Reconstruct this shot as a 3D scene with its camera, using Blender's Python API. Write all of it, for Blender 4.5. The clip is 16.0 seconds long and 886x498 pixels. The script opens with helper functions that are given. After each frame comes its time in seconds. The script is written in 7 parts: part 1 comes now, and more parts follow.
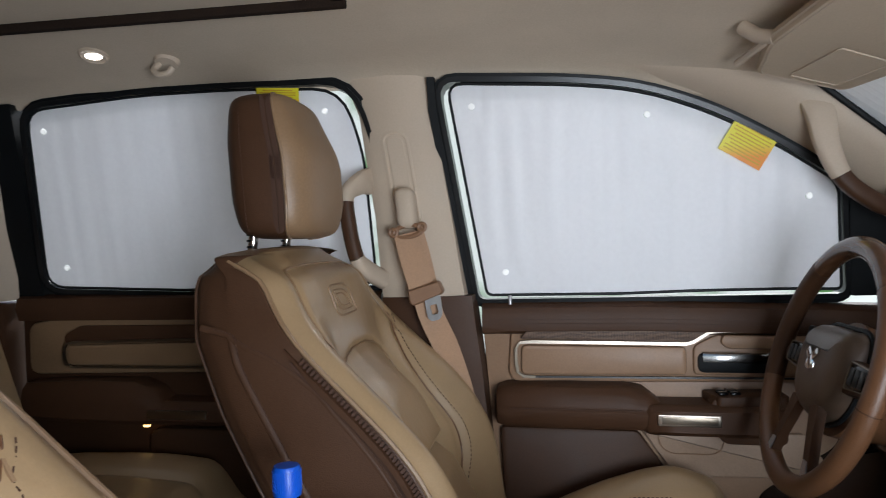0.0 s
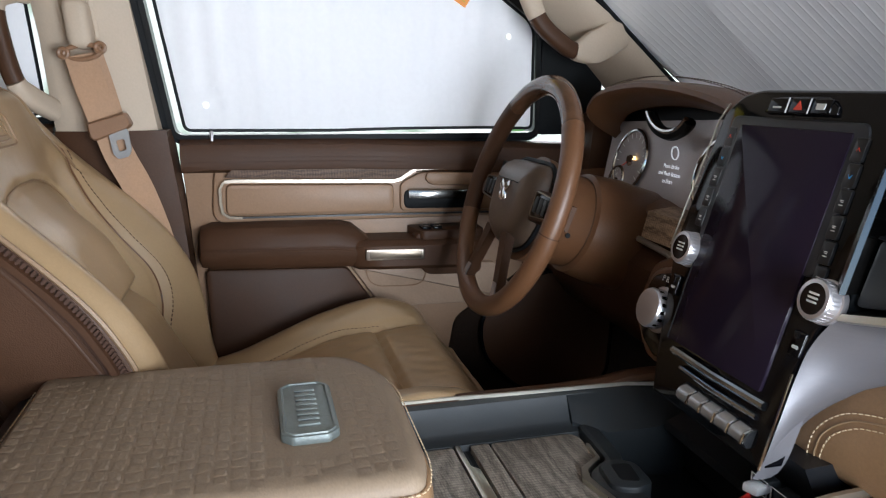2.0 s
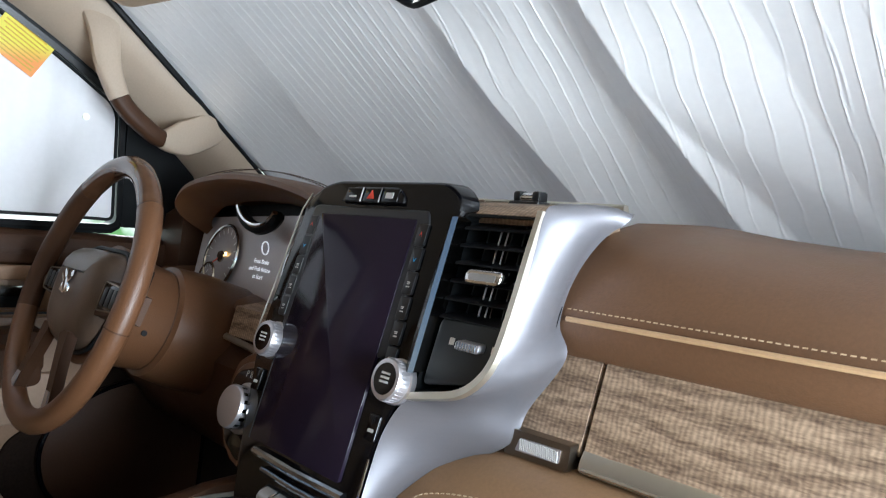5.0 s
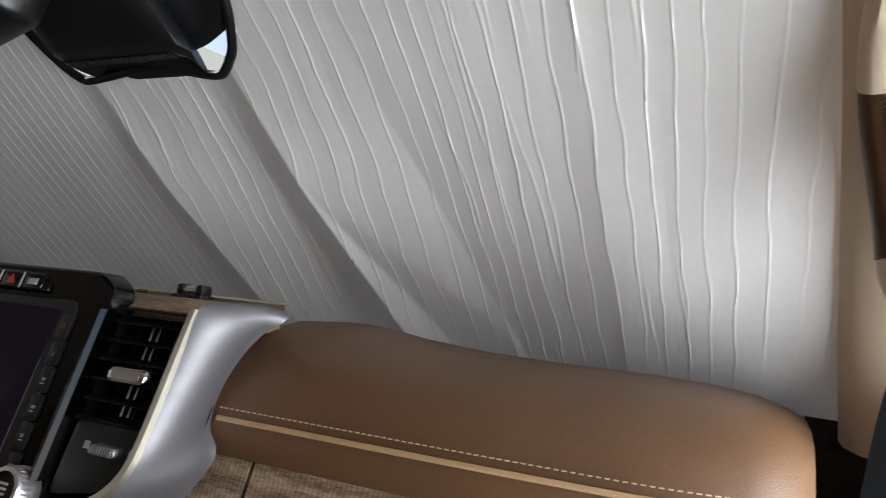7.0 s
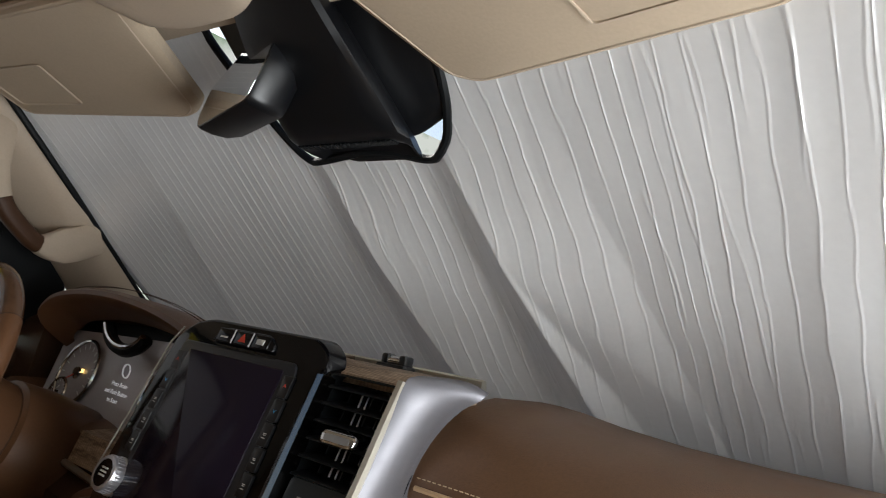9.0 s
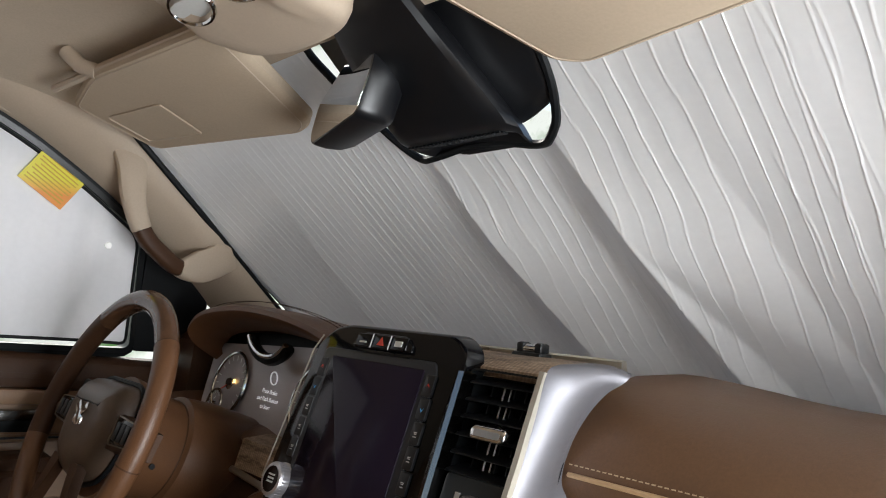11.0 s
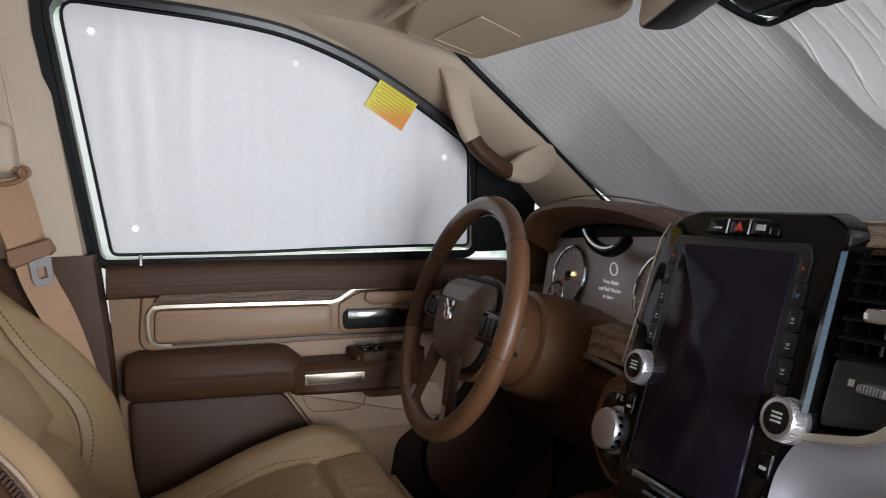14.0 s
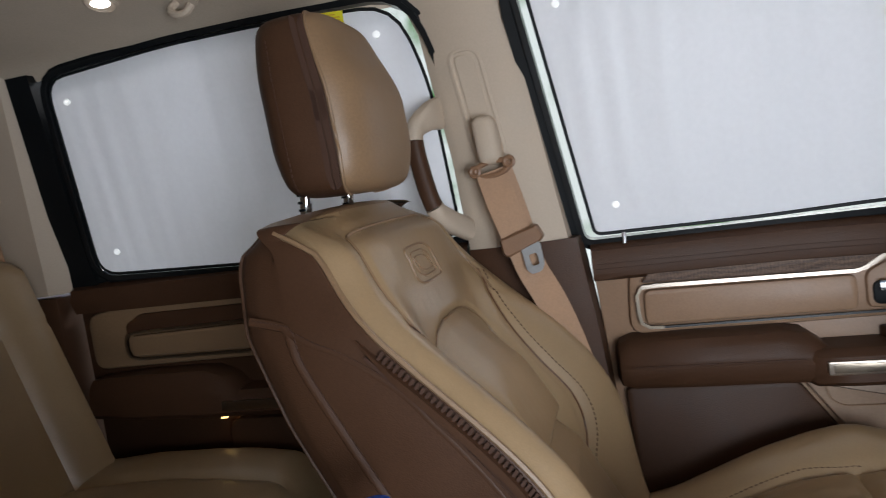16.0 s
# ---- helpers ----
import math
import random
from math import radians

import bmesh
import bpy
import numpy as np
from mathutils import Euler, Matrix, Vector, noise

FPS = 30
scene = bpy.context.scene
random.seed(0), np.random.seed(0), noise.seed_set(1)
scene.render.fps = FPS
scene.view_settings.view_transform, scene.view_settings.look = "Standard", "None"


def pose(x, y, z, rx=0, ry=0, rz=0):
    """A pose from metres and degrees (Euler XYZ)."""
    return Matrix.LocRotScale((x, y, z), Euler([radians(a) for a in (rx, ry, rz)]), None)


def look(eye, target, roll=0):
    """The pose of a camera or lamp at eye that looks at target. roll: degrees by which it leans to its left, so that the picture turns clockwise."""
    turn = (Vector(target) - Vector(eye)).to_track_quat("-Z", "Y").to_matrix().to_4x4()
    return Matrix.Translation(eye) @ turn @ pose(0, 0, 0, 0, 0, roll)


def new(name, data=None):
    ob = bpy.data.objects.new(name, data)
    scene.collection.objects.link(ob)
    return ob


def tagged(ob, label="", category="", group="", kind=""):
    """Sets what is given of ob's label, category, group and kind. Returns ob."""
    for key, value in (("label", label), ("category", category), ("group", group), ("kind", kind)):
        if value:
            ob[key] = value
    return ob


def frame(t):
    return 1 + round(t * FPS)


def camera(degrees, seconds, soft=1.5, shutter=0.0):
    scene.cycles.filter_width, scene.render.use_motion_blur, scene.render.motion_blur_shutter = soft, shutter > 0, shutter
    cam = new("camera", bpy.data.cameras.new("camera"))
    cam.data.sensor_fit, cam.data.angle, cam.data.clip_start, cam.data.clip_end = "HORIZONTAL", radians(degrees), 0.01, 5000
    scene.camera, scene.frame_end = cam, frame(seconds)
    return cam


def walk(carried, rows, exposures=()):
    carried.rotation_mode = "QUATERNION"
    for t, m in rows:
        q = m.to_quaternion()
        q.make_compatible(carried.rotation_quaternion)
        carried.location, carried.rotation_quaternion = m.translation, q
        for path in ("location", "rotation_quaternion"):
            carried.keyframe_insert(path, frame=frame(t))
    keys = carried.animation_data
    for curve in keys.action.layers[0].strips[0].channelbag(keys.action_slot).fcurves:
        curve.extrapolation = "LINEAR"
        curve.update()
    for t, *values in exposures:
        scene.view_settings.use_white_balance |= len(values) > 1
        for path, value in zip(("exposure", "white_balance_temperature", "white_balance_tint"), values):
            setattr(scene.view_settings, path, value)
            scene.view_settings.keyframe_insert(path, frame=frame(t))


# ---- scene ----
cam = camera(62.5, 16.0, soft=0.95, shutter=0.2)
PATH = [
    (0, (0.704, 0.27, 0.951), (-1.278, 0.001, 0.936), -1.9),
    (0.5, (0.693, 0.265, 0.955), (-1.306, 0.282, 0.936), -0.7),
    (1, (0.68, 0.266, 0.945), (-1.288, 0.606, 0.842), -0.0),
    (1.5, (0.667, 0.276, 0.939), (-1.264, 0.71, 0.652), 0.3),
    (2, (0.657, 0.28, 0.925), (-1.234, 0.763, 0.489), 0.1),
    (2.5, (0.643, 0.306, 0.902), (-1.155, 0.993, 0.361), 1.7),
    (3, (0.633, 0.317, 0.874), (-1.058, 1.135, 0.188), 2.6),
    (3.5, (0.618, 0.343, 0.858), (-0.934, 1.417, 0.196), 3.3),
    (4, (0.62, 0.358, 0.863), (-0.873, 1.594, 0.372), 2.3),
    (4.2, (0.622, 0.358, 0.866), (-0.881, 1.617, 0.472), 1.9),
    (6.3, (0.643, 0.306, 0.904), (-0.480, 1.949, 1.098), 6.8),
    (6.5, (0.649, 0.318, 0.905), (-0.382, 2.021, 1.092), 6.6),
    (7, (0.679, 0.349, 0.906), (-0.152, 2.157, 1.116), 6.4),
    (7.5, (0.708, 0.378, 0.900), (-0.041, 2.210, 1.187), 6.7),
    (8, (0.700, 0.379, 0.904), (-0.099, 2.179, 1.257), 7.4),
    (8.5, (0.658, 0.362, 0.911), (-0.404, 2.027, 1.226), 10.0),
    (9, (0.662, 0.324, 0.915), (-0.583, 1.857, 1.233), 11.1),
    (9.2, (0.664, 0.319, 0.915), (-0.616, 1.818, 1.252), 10.7),
    (11.3, (0.647, 0.304, 0.938), (-0.855, 1.616, 1.09), 4.2),
    (11.5, (0.644, 0.302, 0.94), (-0.893, 1.576, 1.06), 3.6),
    (12, (0.642, 0.286, 0.937), (-0.98, 1.454, 0.996), 2.5),
    (12.5, (0.639, 0.281, 0.942), (-1.04, 1.369, 0.959), 1.0),
    (13, (0.634, 0.277, 0.944), (-1.121, 1.236, 0.911), -0.5),
    (13.5, (0.631, 0.263, 0.942), (-1.196, 1.071, 0.834), -0.2),
    (14, (0.626, 0.253, 0.939), (-1.243, 0.953, 0.799), -0.5),
    (14.5, (0.607, 0.239, 0.94), (-1.333, 0.691, 0.768), -3.0),
    (15, (0.579, 0.201, 0.944), (-1.405, 0.349, 0.736), -3.6),
    (15.5, (0.549, 0.213, 0.949), (-1.433, 0.058, 0.736), -5.3),
    (16, (0.477, 0.21, 0.96), (-1.455, -0.28, 0.79), -8.3),
]
walk(cam, [(t, look(eye, target, roll)) for t, eye, target, roll in PATH], [(0, 0.20, 5950, 9), (1.5, 0.48, 6000, 10), (3, 1.14, 5600, 5), (4.2, 1.27, 5450, 4), (6.3, -0.05, 6400, 9), (7.5, -0.32, 6400, 9), (8.0, -0.30, 6450, 9), (9.2, -0.18, 6500, 9), (11.3, 0.28, 6400, 10), (13.5, 0.28, 6250, 11), (16, 0.20, 6000, 10)])

# ---- daylight ----
world = bpy.data.worlds.new("daylight")
scene.world = world
world.use_nodes = True
wn = world.node_tree
sky = wn.nodes.new("ShaderNodeTexSky")
sky.sky_type, sky.sun_disc = "NISHITA", False
sky.sun_elevation, sky.sun_rotation = radians(35), radians(-75)
wn.links.new(sky.outputs[0], wn.nodes["Background"].inputs[0])
wn.nodes["Background"].inputs[1].default_value = 0.15
sun = new("sun", bpy.data.lights.new("sun", "SUN"))
sun.data.energy, sun.data.angle, sun.data.color = 2.0, radians(8), (1, 0.95, 0.88)
sun.matrix_world = look((-6.2, 1.8, 5.0), (0, 0.3, 0.8))
DOOR_LIGHT = new("doorway_daylight", bpy.data.lights.new("doorway_daylight", "AREA"))
DOOR_LIGHT.data.shape, DOOR_LIGHT.data.size, DOOR_LIGHT.data.size_y = "RECTANGLE", 0.55, 0.60
DOOR_LIGHT.data.energy, DOOR_LIGHT.data.color = 17, (0.95, 0.98, 1.0)
DOOR_LIGHT.matrix_world = look((1.06, 0.74, 0.74), (-0.45, 0.30, 0.96))


# ---- mesh helpers ----
def link_mesh(name, bm):
    bmesh.ops.recalc_face_normals(bm, faces=bm.faces[:])
    me = bpy.data.meshes.new(name)
    bm.to_mesh(me)
    bm.free()
    me.polygons.foreach_set("use_smooth", [True] * len(me.polygons))
    me.set_sharp_from_angle(angle=radians(38))
    return me


def part(name, bm, material, parent=None, label="", kind=""):
    me = link_mesh(name, bm)
    me.materials.append(material)
    ob = new(name, me)
    if parent is not None:
        ob.parent = parent
        ob.matrix_parent_inverse = parent.matrix_basis.inverted() if parent.type == "EMPTY" else Matrix()
    return tagged(ob, label, kind=kind)


def thing(name, at, label, category, group="", kind=""):
    ob = new(name)
    ob.empty_display_size = 0.05
    ob.matrix_basis = Matrix.Translation(at)
    return tagged(ob, label, category, group, kind)


def solid(name, bm, material, label, category="", group="", kind=""):
    return tagged(part(name, bm, material), label, category, group, kind)


AX = {"x": lambda a, p: (a, p[0], p[1]), "y": lambda a, p: (p[0], a, p[1]), "z": lambda a, p: (p[0], p[1], a)}


def rounded(pts, r, n=4):
    """A polygon with its corners rounded; r is one radius or one for each corner."""
    out, k = [], len(pts)
    for i in range(k):
        p, a, b = Vector(pts[i]), Vector(pts[i - 1]), Vector(pts[(i + 1) % k])
        rad = r[i] if isinstance(r, (list, tuple)) else r
        u, v = a - p, b - p
        d = min(rad, u.length * 0.45, v.length * 0.45)
        if d < 1e-5:
            out.append(tuple(p))
            continue
        s, e = p + u.normalized() * d, p + v.normalized() * d
        for j in range(n + 1):
            t = j / n
            out.append(tuple(s * (1 - t) ** 2 + p * 2 * t * (1 - t) + e * t * t))
    return out


def offset(pts, d):
    """A polygon moved outwards by d."""
    k = len(pts)
    area = sum(pts[i - 1][0] * pts[i][1] - pts[i][0] * pts[i - 1][1] for i in range(k))
    sg, out = (1 if area > 0 else -1), []
    for i in range(k):
        p, a, b = Vector(pts[i]), Vector(pts[i - 1]), Vector(pts[(i + 1) % k])
        n1, n2 = (p - a).normalized(), (b - p).normalized()
        n1, n2 = Vector((n1.y, -n1.x)) * sg, Vector((n2.y, -n2.x)) * sg
        m = n1 + n2
        m = m / max(m.length_squared, 0.3) * 2
        out.append(p + m * d)
    # corners that would turn inside out close up to a point
    for _ in range(3 if d < 0 else 0):
        back = [(out[(i + 1) % k] - out[i]).dot(Vector(pts[(i + 1) % k]) - Vector(pts[i])) < 0 for i in range(k)]
        if not any(back) or all(back):
            break
        start = back.index(False) + 1
        run = []
        for q in range(start, start + k):
            i = q % k
            if back[i]:
                run = run or [i]
                run.append((i + 1) % k)
            elif run:
                mid = sum((out[j] for j in run), Vector((0, 0))) / len(run)
                for j in run:
                    out[j] = mid.copy()
                run = []
    return [tuple(p) for p in out]


def skin(rings, closed=True, caps=True):
    """A surface over rows of points."""
    bm = bmesh.new()
    rows = [[bm.verts.new(p) for p in ring] for ring in rings]
    n = len(rows[0])
    for a, b in zip(rows, rows[1:]):
        for i in range(n if closed else n - 1):
            j = (i + 1) % n
            bm.faces.new((a[i], a[j], b[j], b[i]))
    if caps and closed:
        bm.faces.new(rows[0][::-1])
        bm.faces.new(rows[-1])
    return bm


def prism(pts, axis, a, b, bevel=0.0, seg=2):
    """A polygon drawn out along an axis from a to b, with its rims rounded."""
    if bevel <= 0:
        return skin([[AX[axis](h, p) for p in pts] for h in (a, b)])
    s, rings = (1 if b > a else -1), []
    for end in (0, 1):
        for j in range(seg + 1):
            w = math.pi / 2 * (j / seg if end == 0 else 1 - j / seg)
            inset, lift = bevel * (1 - math.sin(w)), bevel * (1 - math.cos(w))
            h = a + s * lift if end == 0 else b - s * lift
            rings.append([AX[axis](h, p) for p in offset(pts, -inset)])
    return skin(rings)


def box(x0, x1, y0, y1, z0, z1, bevel=0.0, seg=2):
    bm = bmesh.new()
    bmesh.ops.create_cube(bm, size=1, matrix=Matrix.Translation(((x0 + x1) / 2, (y0 + y1) / 2, (z0 + z1) / 2)) @ Matrix.Diagonal((x1 - x0, y1 - y0, z1 - z0, 1)))
    if bevel:
        bmesh.ops.bevel(bm, geom=bm.edges[:], offset=bevel, segments=seg, affect="EDGES", profile=0.5)
    return bm


def spline(pts, n=6, closed=False):
    """A smooth line through points."""
    pts = [Vector(p) for p in pts]
    k, out = len(pts), []
    for i in range(k if closed else k - 1):
        p1, p2 = pts[i], pts[(i + 1) % k]
        p0 = pts[i - 1] if (i or closed) else p1 * 2 - p2
        p3 = pts[(i + 2) % k] if (closed or i + 2 < k) else p2 * 2 - p1
        for j in range(n):
            t = j / n
            out.append(0.5 * (2 * p1 + (p2 - p0) * t + (2 * p0 - 5 * p1 + 4 * p2 - p3) * t * t + (3 * p1 - 3 * p2 + p3 - p0) * t ** 3))
    if not closed:
        out.append(pts[-1])
    return out


def sweep(line, profile, up=(0, 0, 1), closed=False):
    """A profile of (sideways, up) points carried along a line; profile may be a function of 0 to 1."""
    line, rings, k = [Vector(p) for p in line], [], len(line)
    for i, p in enumerate(line):
        a = line[i - 1] if (i or closed) else p
        b = line[(i + 1) % k] if (closed or i + 1 < k) else p
        d = (b - a).normalized()
        side = d.cross(Vector(up))
        side = side.normalized() if side.length > 1e-4 else Vector((1, 0, 0))
        top = side.cross(d)
        prof = profile(i / max(k - 1, 1)) if callable(profile) else profile
        rings.append([p + side * u + top * v for u, v in prof])
    if closed:
        rings.append(rings[0])
        bm = skin(rings, caps=False)
        bmesh.ops.remove_doubles(bm, verts=bm.verts[:], dist=1e-6)
        return bm
    return skin(rings)


def circle(r, n=10, rv=None):
    return [(r * math.cos(2 * math.pi * i / n), (rv or r) * math.sin(2 * math.pi * i / n)) for i in range(n)]


def tube(line, r, n=8, closed=False, up=(0, 0, 1)):
    return sweep(line, circle(r, n), up, closed)


def shrunk(pts, k):
    """A polygon scaled about its middle."""
    c = sum((Vector(p) for p in pts), Vector((0, 0))) / len(pts)
    return [tuple(c + (Vector(p) - c) * k) for p in pts]


def moved(bm, m):
    bmesh.ops.transform(bm, matrix=m, verts=bm.verts[:])
    return bm


def joined(*bms):
    out = bms[0]
    for b in bms[1:]:
        me = bpy.data.meshes.new("tmp")
        b.to_mesh(me)
        b.free()
        out.from_mesh(me)
        bpy.data.meshes.remove(me)
    return out


def stitches(line, length=0.005, gap=0.003, r=0.0006, up=(0, 0, 1)):
    """A row of thread stitches along a line."""
    line, bm, run, due = [Vector(p) for p in line], bmesh.new(), 0.0, 0.0
    for a, b in zip(line, line[1:]):
        d = (b - a).length
        while due < run + d:
            p = a.lerp(b, (due - run) / d)
            m = Matrix.Translation(p) @ (b - a).to_track_quat("X", "Z").to_matrix().to_4x4() @ Matrix.Diagonal((length, 2 * r, 2 * r, 1))
            bmesh.ops.create_cube(bm, size=1, matrix=m)
            due += length + gap
        run += d
    return bm


def lathe(profile, n=24, m=Matrix()):
    """Turned round the z axis: profile of (radius, height)."""
    bm = skin([[(r * math.cos(2 * math.pi * i / n), r * math.sin(2 * math.pi * i / n), z) for i in range(n)] for r, z in profile])
    return moved(bm, m)


# ---- materials ----
def material(name, color, rough=0.5, metal=0.0, vary=0.12, grain=0.0, grain_scale=900.0, blotch=14.0, spec=0.5, stretch=(1, 1, 1), rough_vary=0.1, cells=True):
    """A painted, moulded or leather surface: two scales of colour change and a fine relief."""
    m = bpy.data.materials.new(name)
    m.use_nodes = True
    nt, b = m.node_tree, m.node_tree.nodes["Principled BSDF"]
    co = nt.nodes.new("ShaderNodeTexCoord")
    mp = nt.nodes.new("ShaderNodeMapping")
    mp.inputs["Scale"].default_value = stretch
    nt.links.new(co.outputs["Object"], mp.inputs[0])
    n1, n2 = nt.nodes.new("ShaderNodeTexNoise"), nt.nodes.new("ShaderNodeTexNoise")
    n1.inputs["Scale"].default_value, n1.inputs["Detail"].default_value = blotch, 4
    n2.inputs["Scale"].default_value, n2.inputs["Detail"].default_value = blotch * 22, 2
    add = nt.nodes.new("ShaderNodeMath")
    add.operation = "ADD"
    for i, n in enumerate((n1, n2)):
        nt.links.new(mp.outputs[0], n.inputs["Vector"])
        nt.links.new(n.outputs["Fac"], add.inputs[i])
    ramp = nt.nodes.new("ShaderNodeMapRange")
    ramp.inputs["From Min"].default_value, ramp.inputs["From Max"].default_value = 0.6, 1.4
    ramp.inputs["To Min"].default_value, ramp.inputs["To Max"].default_value = 1 - vary, 1 + vary
    nt.links.new(add.outputs[0], ramp.inputs["Value"])
    mul = nt.nodes.new("ShaderNodeVectorMath")
    mul.operation = "SCALE"
    mul.inputs[0].default_value = color
    nt.links.new(ramp.outputs[0], mul.inputs["Scale"])
    nt.links.new(mul.outputs[0], b.inputs["Base Color"])
    rr = nt.nodes.new("ShaderNodeMapRange")
    rr.inputs["From Min"].default_value, rr.inputs["From Max"].default_value = 0.3, 0.7
    rr.inputs["To Min"].default_value, rr.inputs["To Max"].default_value = rough * (1 - rough_vary), rough * (1 + rough_vary)
    nt.links.new(n1.outputs["Fac"], rr.inputs["Value"])
    nt.links.new(rr.outputs[0], b.inputs["Roughness"])
    b.inputs["Metallic"].default_value, b.inputs["Specular IOR Level"].default_value = metal, spec
    if grain:
        t = nt.nodes.new("ShaderNodeTexVoronoi" if cells else "ShaderNodeTexNoise")
        t.inputs["Scale"].default_value = grain_scale
        nt.links.new(mp.outputs[0], t.inputs["Vector"])
        bump = nt.nodes.new("ShaderNodeBump")
        bump.inputs["Strength"].default_value, bump.inputs["Distance"].default_value = grain, 0.0006
        nt.links.new(t.outputs[0], bump.inputs["Height"])
        nt.links.new(bump.outputs[0], b.inputs["Normal"])
    return m


def wood(name, dark, light, axis="x", scale=1.0):
    """Open-grained wood: a broad wavy figure along an axis, fine pores and cross saw marks."""
    m = bpy.data.materials.new(name)
    m.use_nodes = True
    nt, b = m.node_tree, m.node_tree.nodes["Principled BSDF"]

    def node(kind, **values):
        n = nt.nodes.new(kind)
        for key, value in values.items():
            n.inputs[key.replace("_", " ")].default_value = value
        return n

    co = nt.nodes.new("ShaderNodeTexCoord")
    along = node("ShaderNodeMapping", Scale={"x": (0.30, 1, 1), "y": (1, 0.30, 1)}[axis])
    thin = node("ShaderNodeMapping", Scale={"x": (1.4, 9, 9), "y": (9, 1.4, 9)}[axis])
    for n in (along, thin):
        nt.links.new(co.outputs["Object"], n.inputs[0])
    rings = node("ShaderNodeTexWave", Scale=16.0 * scale, Distortion=13.0, Detail=5.0, Detail_Scale=1.2, Detail_Roughness=0.6)
    rings.wave_type, rings.bands_direction, rings.wave_profile = "BANDS", ("Z" if scale == 1.0 and name != "weathered_walnut" else "Y" if axis == "x" else "Z"), "SIN"
    nt.links.new(along.outputs[0], rings.inputs["Vector"])
    fine = node("ShaderNodeTexNoise", Scale=60.0 * scale, Detail=5.0)
    nt.links.new(thin.outputs[0], fine.inputs["Vector"])
    saw = node("ShaderNodeTexWave", Scale=62.0, Distortion=5.0, Detail=4.0)
    saw.bands_direction = {"x": "X", "y": "Y"}[axis]
    nt.links.new(co.outputs["Object"], saw.inputs["Vector"])
    mix = node("ShaderNodeMix", Factor=0.78)
    nt.links.new(rings.outputs["Fac"], mix.inputs[2])
    nt.links.new(fine.outputs["Fac"], mix.inputs[3])
    ramp = nt.nodes.new("ShaderNodeValToRGB")
    ramp.color_ramp.elements[0].position, ramp.color_ramp.elements[1].position = 0.30, 0.70
    ramp.color_ramp.elements[0].color, ramp.color_ramp.elements[1].color = (*dark, 1), (*light, 1)
    nt.links.new(mix.outputs[0], ramp.inputs[0])
    dim = node("ShaderNodeMapRange", To_Min=0.74, To_Max=1.08)
    nt.links.new(saw.outputs["Fac"], dim.inputs["Value"])
    mul = nt.nodes.new("ShaderNodeVectorMath")
    mul.operation = "SCALE"
    nt.links.new(ramp.outputs[0], mul.inputs[0])
    nt.links.new(dim.outputs[0], mul.inputs["Scale"])
    nt.links.new(mul.outputs[0], b.inputs["Base Color"])
    b.inputs["Roughness"].default_value = 0.55
    bump = node("ShaderNodeBump", Strength=0.8, Distance=0.0012)
    nt.links.new(mix.outputs[0], bump.inputs["Height"])
    nt.links.new(bump.outputs[0], b.inputs["Normal"])
    return m


def sheet(name, color, through_light, rough=0.45, spec=0.4, metal=0.0):
    """Thin cloth or foil that lets some light through."""
    m = material(name, color, rough, metal, vary=0.03, blotch=5, spec=spec)
    nt = m.node_tree
    tr, mix = nt.nodes.new("ShaderNodeBsdfTranslucent"), nt.nodes.new("ShaderNodeMixShader")
    tr.inputs[0].default_value = (*color, 1)
    mix.inputs[0].default_value = through_light
    out = nt.nodes["Material Output"]
    nt.links.new(nt.nodes["Principled BSDF"].outputs[0], mix.inputs[1])
    nt.links.new(tr.outputs[0], mix.inputs[2])
    nt.links.new(mix.outputs[0], out.inputs[0])
    return m


def glowing(name, color, strength):
    m = bpy.data.materials.new(name)
    m.use_nodes = True
    b = m.node_tree.nodes["Principled BSDF"]
    b.inputs["Base Color"].default_value = (*color, 1)
    b.inputs["Emission Color"].default_value, b.inputs["Emission Strength"].default_value = (*color, 1), strength
    return m


TAN = material("tan_leather", (0.25, 0.155, 0.084), 0.42, grain=0.25, grain_scale=700)
TAN_SOFT = material("tan_perforated_leather", (0.33, 0.220, 0.116), 0.33, grain=0.14, grain_scale=520, spec=0.85, vary=0.07, rough_vary=0.05)
BROWN = material("brown_leather", (0.066, 0.031, 0.016), 0.48, grain=0.3, grain_scale=600, spec=0.22)
SADDLE = material("saddle_brown_leather", (0.125, 0.056, 0.025), 0.38, grain=0.3, grain_scale=650)
DASH_TAN = material("camel_vinyl", (0.25, 0.147, 0.073), 0.5, grain=0.25, grain_scale=800)
BEIGE = material("beige_plastic", (0.52, 0.42, 0.32), 0.6, vary=0.05, grain=0.15, grain_scale=1500)
LINER = material("headliner_fabric", (0.53, 0.44, 0.34), 0.9, vary=0.07, grain=0.3, grain_scale=1200, spec=0.15, cells=False)
BLACK = material("black_rubber", (0.006, 0.007, 0.008), 0.5, vary=0.2, grain=0.1, spec=0.2)
SEAL = material("glossy_black_rubber", (0.006, 0.007, 0.008), 0.30, vary=0.2, spec=0.4)
CHARCOAL = material("charcoal_plastic", (0.013, 0.0165, 0.019), 0.5, vary=0.1, grain=0.2, grain_scale=1300)
GLOSS = material("gloss_black_plastic", (0.003, 0.003, 0.004), 0.07, vary=0.1, spec=0.26)
SATIN = material("satin_silver", (0.62, 0.60, 0.62), 0.32, metal=0.85, vary=0.04, stretch=(1, 1, 30))
CHROME = material("polished_chrome", (0.66, 0.65, 0.64), 0.10, metal=1.0, vary=0.03)
